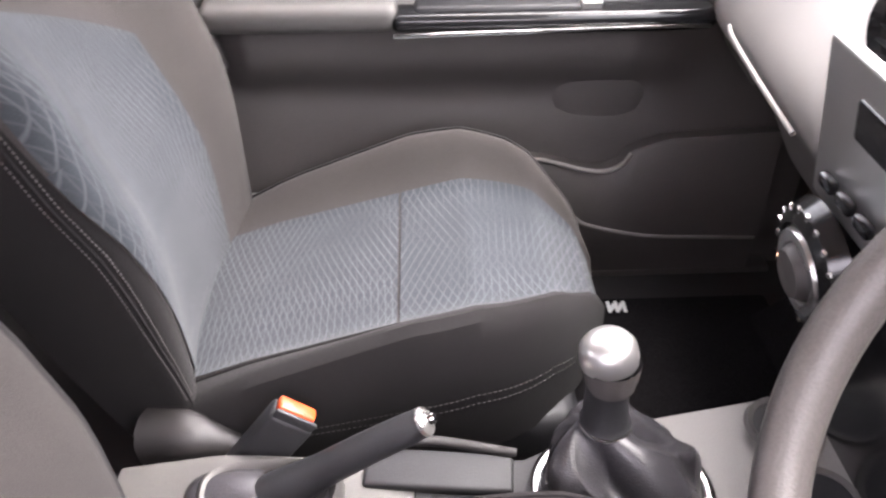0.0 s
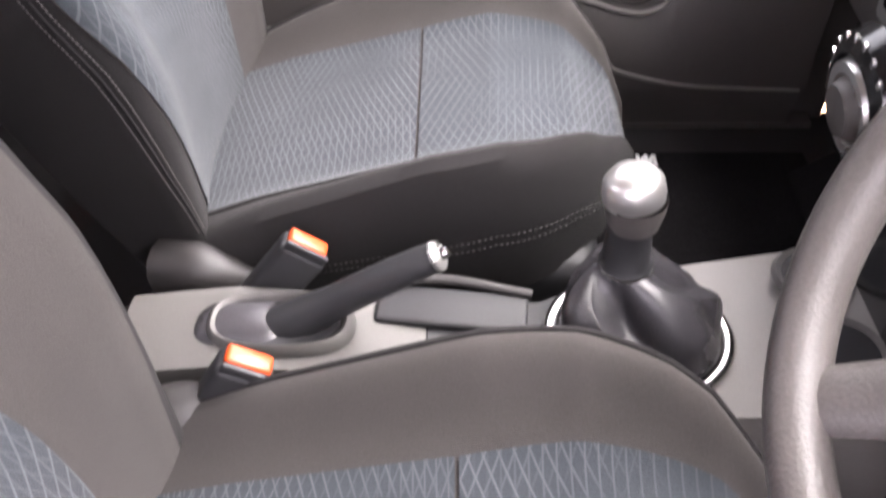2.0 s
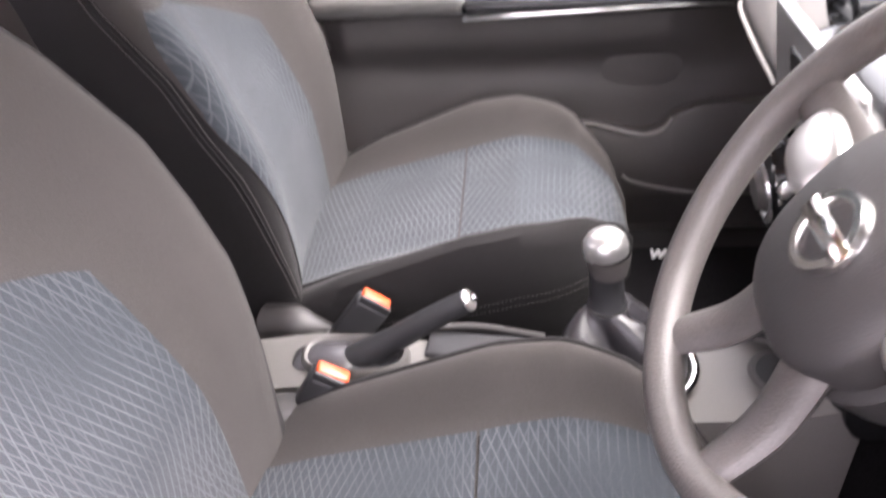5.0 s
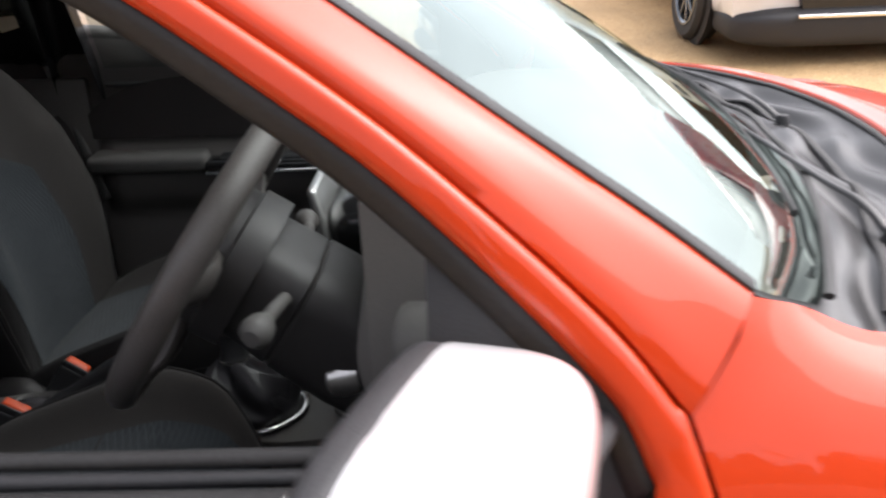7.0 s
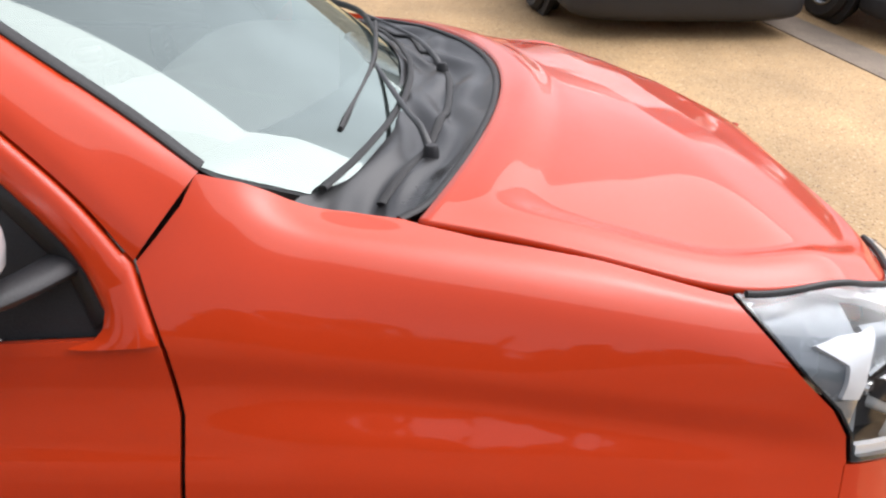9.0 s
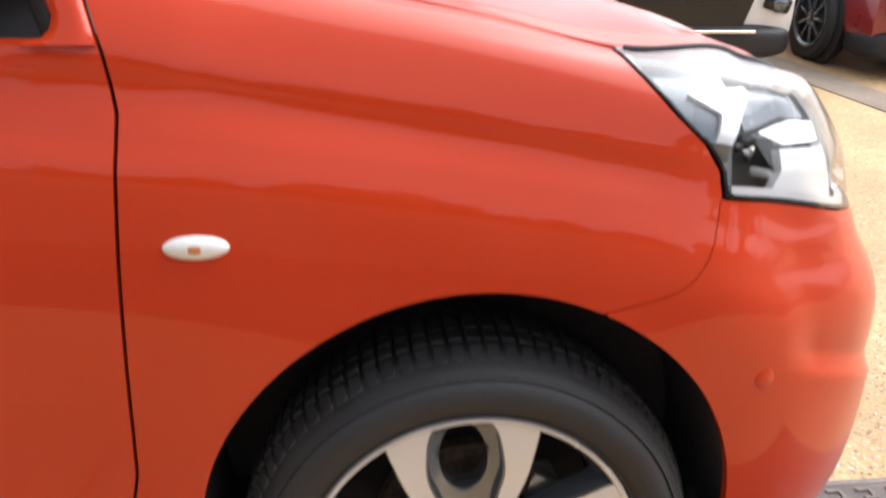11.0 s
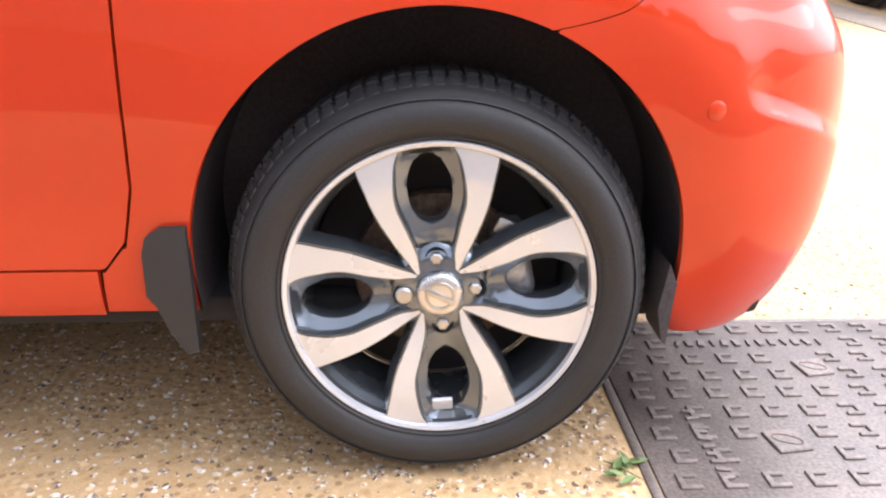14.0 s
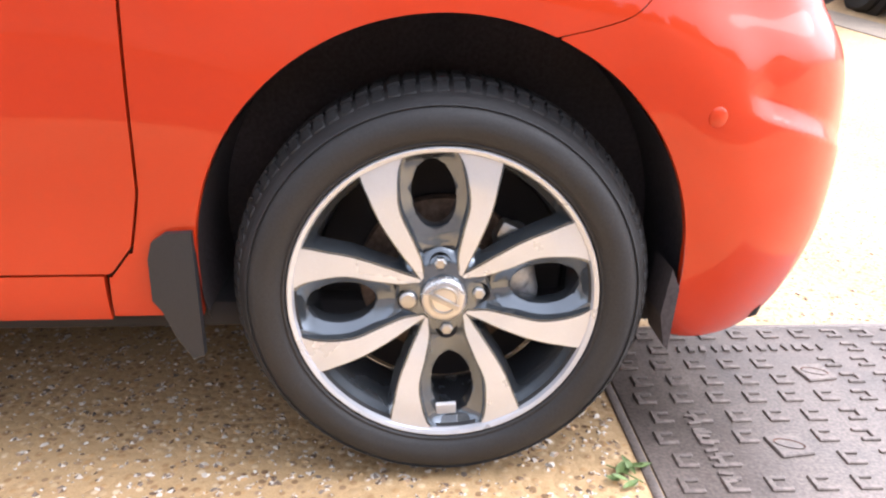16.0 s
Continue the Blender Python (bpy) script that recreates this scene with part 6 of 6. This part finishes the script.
def seat(yc, rise, label, near, xo=0.0, cushion=(0, 0, 0)):
    """A front seat; near: the side turned to the car's middle or to the camera."""
    st = thing("front_seat", label, "car seat", "front seats", at=(xo, yc, 0))
    g, _ = patch(cushion_pt, 0, 1, 0.302, 0.756, 60, 60, rise)
    cu = part("seat_cushion", g, CLOTH, st, "warm grey cloth cushion", angle=70)
    cu.location = cushion
    g, uv = patch(cushion_pt, 0.02, 0.517, 0.310, 0.668, 40, 40, rise, 0.0025)
    part("cushion_insert", g, INSERT, cu, "blue-grey woven insert", angle=70, uv=uv)
    g, uv = patch(cushion_pt, 0.523, 0.985, 0.310, lambda s: 0.668 + 0.045 * (s - 0.523), 40, 40, rise, 0.0025)
    part("cushion_insert", g, INSERT, cu, "blue-grey woven insert", angle=70, uv=[(u + 3.3, -v * 0.9 + 1.1) for u, v in uv])
    for a0, a1 in ((0.0, 0.3025), (0.7555, 1.0)):
        g, _ = patch(cushion_pt, 0, 1, a0, a1, 50, 30, rise)
        part("cushion_side", g, CLOTH_DARK, cu, "charcoal cushion side")
    for a in (0.168, 0.195):
        stitch = [tube([cushion_pt(s, a, rise), cushion_pt(s + 0.0055, a, rise)], 0.0009, 5) for s in np.linspace(0.06, 0.93, 80)]
        part("stitching", join(*stitch), STITCH, cu, "pale double-stitched seam")
    for a in (0.302, 0.756):
        part("piping", tube([cushion_pt(s, a, rise) for s in np.linspace(0.02, 0.97, 40)], 0.0035, 6), CLOTH_DARK, cu)
    part("cushion_base", rbox(0.48, 0.40, 0.10, 0.03, 3, pose(-1.16, 0, 0.385)), BLACK_PLASTIC, st)
    for sx in (-0.19, 0.19):
        part("seat_rail", rbox(0.50, 0.035, 0.06, 0.008, 2, pose(-1.18, sx, 0.285)), BLACK_PLASTIC, st)
    g, _ = patch(back_pt, 0, 1, bolster, 0.72, 60, 60, rise)
    ba = part("backrest", g, CLOTH, st, "warm grey cloth backrest", angle=70)
    g, uv = patch(back_pt, 0.04, 0.54, lambda s: bolster(s) + 0.004, lambda s: 0.622 - 0.055 * s, 50, 36, rise, 0.0025)
    # the insert narrows to a rounded head
    part("back_insert", g, INSERT, ba, "blue-grey woven insert", angle=70, uv=uv)
    vs, uv = [], []
    for i in range(14):
        k = i / 13
        lo = bolster(0.54 + 0.185 * k) + 0.004 + 0.060 * k**3
        wide = 0.3665 * math.sqrt(max(0.0, 1 - k**2.2)) * (1 - 0.22 * k) + 0.003
        for j in range(24):
            a = lo + wide * j / 23
            p = np.array(back_pt(0.54 + 0.185 * k, a, rise)) + np.array((0.93, 0, 0.36)) * 0.0025
            vs.append(tuple(p))
            uv.append((p[2], p[1]))
    part("back_insert", (vs, grid_faces(14, 24)), INSERT, ba, "blue-grey woven insert", angle=70, uv=uv)
    for a0, a1 in ((0.0, bolster), (0.7195, 1.0)):
        g, _ = patch(back_pt, 0, 1, a0, a1, 50, 30, rise)
        part("backrest_side", g, CLOTH_DARK, ba, "charcoal backrest side", angle=70)
    for d in (0.012, -0.012):
        stitch = [tube([back_pt(s, sewn(s) + d, rise), back_pt(s + 0.0042, sewn(s + 0.0042) + d, rise)], 0.0011, 5) for s in np.linspace(0.08, 0.86, 110)]
        part("stitching", join(*stitch), STITCH, ba, "pale double-stitched seam")
    part("seam", tube([back_pt(s, sewn(s), rise) for s in np.linspace(0.06, 0.90, 50)], 0.0016, 6), CLOTH_DARK, ba)
    part("back_panel", rbox(0.05, 0.36, 0.52, 0.02, 3, pose(-1.615, 0, 0.775 + rise, 0, -20, 0)), CLOTH_DARK, st)
    head = part("headrest", shell(-1.685, 0, 1.29 + rise, 0.055, 0.135, 0.090, p=3.4), CLOTH, st, "grey cloth headrest")
    for sy in (-0.07, 0.07):
        part("headrest_post", tube([(-1.650, sy, 1.10 + rise), (-1.672, sy, 1.22 + rise)], 0.0065, 12), CHROME, head, "chrome headrest post")
        part("post_guide", moved(lathe([(0.007, 0.012), (0.014, 0.010), (0.017, 0.0), (0.017, -0.01)], 20, "z"), pose(-1.645, sy, 1.122 + rise)), BLACK_PLASTIC, head)
    part("recliner_cover", tube(curve([(-1.45, near * 0.235, 0.475 + rise), (-1.405, near * 0.250, 0.488 + rise), (-1.355, near * 0.250, 0.468 + rise)], 16), ip(np.linspace(0, 1, 16), (0, 0.5, 1), (0.040, 0.030, 0.016)), 14, squash=1.0), AIRBAG, st, "grey recliner cover")
    part("recliner_cover", tube(curve([(-1.44, -near * 0.225, 0.480 + rise), (-1.405, -near * 0.236, 0.492 + rise), (-1.365, -near * 0.238, 0.486 + rise)], 12), ip(np.linspace(0, 1, 12), (0, 0.5, 1), (0.026, 0.020, 0.010)), 12), TRIM_MID, st, "grey recliner cover")
    return st


seat(1.172, 0.0, "grey and blue woven cloth passenger seat with charcoal sides", -1)
seat(0.453, 0.045, "grey and blue woven cloth driver's seat with headrest", 1, 0.048, (0, 0.024, -0.008))

# ---------------------------------------------------------------- yard: iron cover, loose stones, leaf, parked cars, wall
cover = thing("access_cover", "worn cast-iron access cover with raised tread pattern set in the concrete", "access cover")
CX0, CX1, CY0, CY1 = 0.322, 1.12, -0.36, 0.490
part("cover_plate", rbox(CX1 - CX0, CY1 - CY0, 0.020, 0.003, 2, pose((CX0 + CX1) / 2, (CY0 + CY1) / 2, -0.0055)), IRON, cover)
for g in (rbox(0.016, CY1 - CY0 + 0.03, 0.016, 0.003, 2, pose(CX0 - 0.010, (CY0 + CY1) / 2, -0.0045)), rbox(CX1 - CX0 + 0.03, 0.016, 0.016, 0.003, 2, pose((CX0 + CX1) / 2, CY1 + 0.010, -0.0045))):
    part("cover_frame", g, IRON_EDGE, cover)


def tread(name):
    """A raised bracket of three bars."""
    g = join(rbox(0.010, 0.036, 0.006, 0.0015, 1, pose(-0.013, 0, 0)), rbox(0.030, 0.009, 0.006, 0.0015, 1, pose(0.001, -0.0135, 0)), rbox(0.026, 0.009, 0.006, 0.0015, 1, pose(0, 0.0135, 0)))
    return g


first = None
rows = [CY1 - 0.035 - 0.062 * k for k in range(13)]
lift_eyes = ((0.713, 0.289), (0.557, 0.055))
for r, y in enumerate(rows):
    for c in range(12):
        x = CX0 + 0.045 + 0.066 * c + (0.012 if r % 2 else 0)
        if x > CX1 - 0.03 or y < CY0 + 0.03 or any(abs(x - ex) < 0.05 and abs(y - ey) < 0.045 for ex, ey in lift_eyes):
            continue
        if r == 1 and 2 <= c <= 6 or r == 9 and 2 <= c <= 7:
            continue
        turn = 0 if c < 5 - r * 0.3 + 1.5 else 180
        if first is None:
            first = part("tread_bar", tread("t"), IRON_EDGE, cover, smooth=False)
            ob = first
        else:
            ob = first.copy()
            scene.collection.objects.link(ob)
        ob.location, ob.rotation_euler = (x, y, 0.0052), (0, 0, radians(turn))
for y, n, x0 in ((rows[1], 13, CX0 + 0.165), (rows[9], 14, CX0 + 0.15)):
    for k in range(n):
        part("cast_mark", rbox(0.012 if k % 3 else 0.005, 0.024, 0.005, 0.001, 1, pose(x0 + 0.024 * k, y, 0.0060, 0, 0, (k * 37) % 24 - 12)), IRON_EDGE, cover, smooth=False)
for k in range(11):
    part("cast_mark", rbox(0.022, 0.008, 0.005, 0.001, 1, pose(CX0 + 0.105, rows[5] - 0.020 * k, 0.0060, 0, 0, (k * 53) % 30 - 15)), IRON_EDGE, cover, smooth=False)
for ex, ey in lift_eyes:
    d = part("lifting_eye", moved(rbox(0.058, 0.058, 0.008, 0.002, 1), pose(ex, ey, 0.0050, 0, 0, 8) ), IRON_EDGE, cover, smooth=False)
    part("key_hole", moved(lathe([(0, 0.0005), (0.012, 0.0012), (0.0145, 0.003)], 20, "z"), pose(ex, ey, 0.0072, 0, 0, -25) @ Matrix.Diagonal((1.7, 0.8, 1, 1))), RUST, d)


def stones():
    """Loose and proud stones of the aggregate along the car's flank."""
    rng = np.random.default_rng(4)
    unit = np.array([(1, 0, 0), (0.5, 0.87, 0), (-0.5, 0.87, 0), (-1, 0, 0), (-0.5, -0.87, 0), (0.5, -0.87, 0), (0.45, 0.1, 0.8), (-0.25, 0.4, 0.85), (-0.2, -0.42, 0.8)])
    faces = [(0, 1, 6), (1, 7, 6), (1, 2, 7), (2, 3, 7), (3, 8, 7), (3, 4, 8), (4, 5, 8), (5, 6, 8), (5, 0, 6), (6, 7, 8)]
    vs, fs = [], []
    n = 0
    while n < 15000:
        x, y = rng.uniform(-1.1, 1.9), rng.uniform(-0.45, 1.4)
        if CX0 - 0.03 < x < CX1 + 0.03 and y < CY1 + 0.03:
            continue
        if y > 0.7 and rng.random() < 0.5:
            continue
        s = 0.0022 + 0.0072 * rng.random() ** 2.0
        a = rng.uniform(0, 6.28)
        p = unit * (1 + 0.25 * rng.standard_normal((9, 1)) * 0.6) * (s, s * rng.uniform(0.6, 1), s * rng.uniform(0.3, 0.55))
        c, t = math.cos(a), math.sin(a)
        q = np.stack([p[:, 0] * c - p[:, 1] * t + x, p[:, 0] * t + p[:, 1] * c + y, p[:, 2] - 0.0004], 1)
        k = len(vs)
        vs.extend(map(tuple, q))
        fs.extend((i + k, j + k, m + k) for i, j, m in faces)
        n += 1
    ob = part("stones", (vs, fs), PEBBLES, angle=20)
    tagged(ob, "small brown, white and ochre stones of the worn concrete", "stones", kind="stuff")


stones()

leafy = thing("fallen_leaf", "small green weed sprig lying by the tyre", "leaf", at=(0.262, 0.005, 0.004))
for k in range(9):
    a = radians(-50 + 33 * k)
    ln = 0.022 + 0.006 * (k % 3)
    vs = []
    for i in range(6):
        t = i / 5
        w = 0.0065 * math.sin(math.pi * min(1, t * 0.95 + 0.05))
        for sgn in (-1, 0, 1):
            px, py = ln * t, sgn * w
            vs.append((px * math.cos(a) - py * math.sin(a) + 0.014 * (k % 3), px * math.sin(a) + py * math.cos(a) - 0.016 * (k // 3), 0.002 + 0.012 * t * (k % 2) + 0.002 * abs(sgn)))
    part("leaf_blade", (vs, grid_faces(6, 3)), LEAF, leafy)
part("leaf_stem", tube(curve([(-0.01, 0.01, 0.001), (0.01, -0.01, 0.003), (0.035, -0.035, 0.001)], 10), 0.0012, 6), LEAF, leafy)

# grey strip across the yard
strip_ob = part("drain_strip", rbox(0.40, 2.4, 0.012, 0.004, 2, pose(3.45, 4.75, float(ground_z(4.75)), 5.7, 0, 6)), TARMAC)
tagged(strip_ob, "darker grey tarmac strip across the yard", "paving", kind="structure")


def far_wheel(parent, x, y, r, turn, bright):
    w = part("wheel", moved(lathe([(0.62 * r, -0.10), (0.9 * r, -0.115), (r, -0.08), (r, 0.08), (0.9 * r, 0.11)], 40), pose(x, y, r, 0, 0, turn)), RUBBER, parent, "black tyre on alloy rim")
    part("rim", moved(lathe([(0.0, -0.066), (0.60 * r, -0.064), (0.62 * r, -0.10), (0.66 * r, -0.108), (0.68 * r, -0.10)], 40), pose(x, y, r, 0, 0, turn)), DARK, w)
    part("rim_hub", moved(lathe([(0.0, -0.100), (0.12 * r, -0.100), (0.20 * r, -0.092), (0.21 * r, -0.066)], 30), pose(x, y, r, 0, 0, turn)), bright, w)
    n, wide = (8, 0.15) if bright == WHITE_PAINT else (9, 0.085)
    for k in range(n):
        part("rim_spoke", rbox(0.50 * r, 0.03, wide * r, 0.01, 2, pose(x, y, r, 0, 0, turn) @ pose(0, -0.085, 0) @ Euler((0, -2 * math.pi * k / n, 0)).to_matrix().to_4x4() @ pose(0.37 * r, 0, 0)), bright, w)
    part("rim_lip", moved(lathe([(0.60 * r, -0.098), (0.64 * r, -0.112), (0.69 * r, -0.110), (0.70 * r, -0.10)], 40), pose(x, y, r, 0, 0, turn)), bright, w)
    return w


def suv(x, y, width, paint, name, label, lower, r=0.34, bright=None, turn=0):
    """A parked sport-utility car seen from the front, facing -y."""
    c = thing(name, label, "car", "parked cars", at=(x, y, float(ground_z(y))))
    c.rotation_euler = (0, radians(-5.7), radians(turn)) if turn == 90 else (radians(5.7), 0, radians(turn))
    bright = bright or SATIN
    h = width / 2
    secs = [(0.0, 0.30, 0.62, 0.86), (0.04, 0.20, 0.70, 0.97), (0.30, 0.16, 0.98, 1.0), (1.0, 0.16, 1.06, 1.0), (1.25, 0.22, 1.12, 1.0), (1.9, 0.22, 1.62, 0.90), (3.4, 0.22, 1.64, 0.90), (4.2, 0.25, 1.15, 0.97), (4.35, 0.32, 0.95, 0.9)]
    vs = []
    for yy, zb, zt, k in secs:
        for i in range(40):
            a = 2 * math.pi * i / 40
            f = lambda t: math.copysign(abs(t) ** 0.42, t)
            vs.append((h * k * f(math.cos(a)), yy, (zb + zt) / 2 + (zt - zb) / 2 * f(math.sin(a))))
    n = len(secs)
    part("body", (vs, grid_faces(n, 40, close_v=True, flip=True) + [tuple(range(40))[::-1], tuple((n - 1) * 40 + i for i in range(40))]), paint, c, angle=35)
    lo = part("lower_bumper", shell(0, 0.20, 0.250, width * 0.492, 0.33, 0.140, 48, 24, 4.2), lower, c, "black lower bumper")
    part("skid_strip", rbox(width * 0.57, 0.03, 0.026, 0.008, 3, pose(0.0, -0.135, 0.345)), CHROME, lo, "bright bumper strip")
    g = part("grille", extrude_poly([(-width * 0.25, 0.37), (width * 0.25, 0.37), (width * 0.31, 0.76), (-width * 0.31, 0.76)], -0.05, 0.03), GLOSS_BLACK, c, "black grille")
    for k in range(4):
        part("grille_bar", rbox(width * 0.42, 0.02, 0.010, 0.003, 2, pose(0, -0.055, 0.54 + 0.05 * k)), BLACK_PLASTIC, g)
    for s in (-1, 1):
        lm = part("headlight", shell(s * width * 0.37, 0.06, 0.74, 0.16, 0.12, 0.075), LENS_WHITE, c, "clear headlamp")
        part("fog_lamp", moved(lathe([(0, -0.02), (0.05, -0.015), (0.065, 0), (0.07, 0.03)], 24), pose(s * width * 0.40, -0.045, 0.54)), ALLOY_GREY, c, "round fog lamp")
        part("fog_surround", rbox(0.22, 0.08, 0.12, 0.03, 3, pose(s * width * 0.395, 0.0, 0.54, 0, s * 14, 0)), GLOSS_BLACK, c)
        for along in (0.80, 3.45):
            far_wheel(c, s * (h - 0.055), along, r, 90 * s, bright)
            part("wheel_arch", moved(lathe([(r * 0.9, 0.06), (r * 1.16, 0.05), (r * 1.20, 0.002), (r * 1.12, -0.004), (r * 0.9, -0.002)], 36), pose(s * h, along, r, 0, 0, 90 * s)), BLACK_PLASTIC, c, "dark wheel-arch edge")
    w = part("windscreen", rbox(width * 0.78, 0.03, 0.72, 0.01, 2, pose(0, 1.50, 1.32, -52, 0, 0)), GLOSS_BLACK, c, "dark windscreen")
    return c


suv(2.32, 5.2, 1.92, WHITE_PAINT, "white_suv", "white sport-utility car with black lower bumper parked facing the yard", BLACK_PLASTIC, 0.35, ALLOY_GREY, 2)
suv(4.68, 5.0, 1.85, RED_PAINT, "red_suv", "dark red car with alloy wheels parked beside the white one", BLACK_PLASTIC, 0.35, ALLOY_GREY)

# white car alongside, of which the cabin's window shows a wheel
suv(-1.6, 6.0, 1.8, WHITE_PAINT, "white_car", "white car with white alloy wheels parked alongside the yard", WHITE_PAINT, 0.38, WHITE_PAINT, 90)

# dark ground strip, added out of view to dim the car's lower flank
dim_strip = part("road", rbox(60.0, 2.75, 0.012, 0.004, 1, pose(0, -2.85, 0.0)), DIM_GROUND)
tagged(dim_strip, "plain dark ground strip added out of view to dim the flank", "road", kind="structure")

# plain walls that close the yard; the unseen south one is added to shade the flank
for nm, m, sx, hh, stone, words in (("flank_shade_wall", pose(0, -4.4, 0.8), 40.0, 1.6, SHADE_WALL, "plain brown wall added out of view to shade the flank"), ("wall_north", pose(0, 22.0, 2.1), 80.0, 3.0, RENDER, "plain pale rendered yard wall")):
    w = part(nm, rbox(sx, 0.3, hh, 0.02, 1, m), stone)
    tagged(w, words, "wall", kind="structure")


def tree_line():
    """Dark trees beyond the wall, of uneven height: loose leaf clumps that the paint mirrors."""
    rng = np.random.default_rng(9)
    vs, fs = [], []
    while len(fs) < 14000:
        x = rng.uniform(-16, 16)
        top = 2.40 + 0.45 * math.sin(x * 1.1 + 1) + 0.32 * math.sin(x * 2.7) + 0.22 * math.sin(x * 6.1 + 2)
        z = 1.2 + (top - 1.2) * rng.random() ** 0.7
        c = np.array((x, -5.5 + rng.normal(0, 0.35), z))
        q = rng.normal(0, 1, (2, 3))
        q /= np.linalg.norm(q, axis=1)[:, None]
        u, v = q * rng.uniform(0.10, 0.24)
        k = len(vs)
        vs.extend([c - u - v * 0.4, c + u * 0.2 - v, c + u + v * 0.3, c - u * 0.1 + v])
        fs.append((k, k + 1, k + 2, k + 3))
    ob = part("far_trees", (vs, fs), FOLIAGE, smooth=False)
    tagged(ob, "dark leafy trees beyond the yard wall", "trees", kind="stuff")


tree_line()
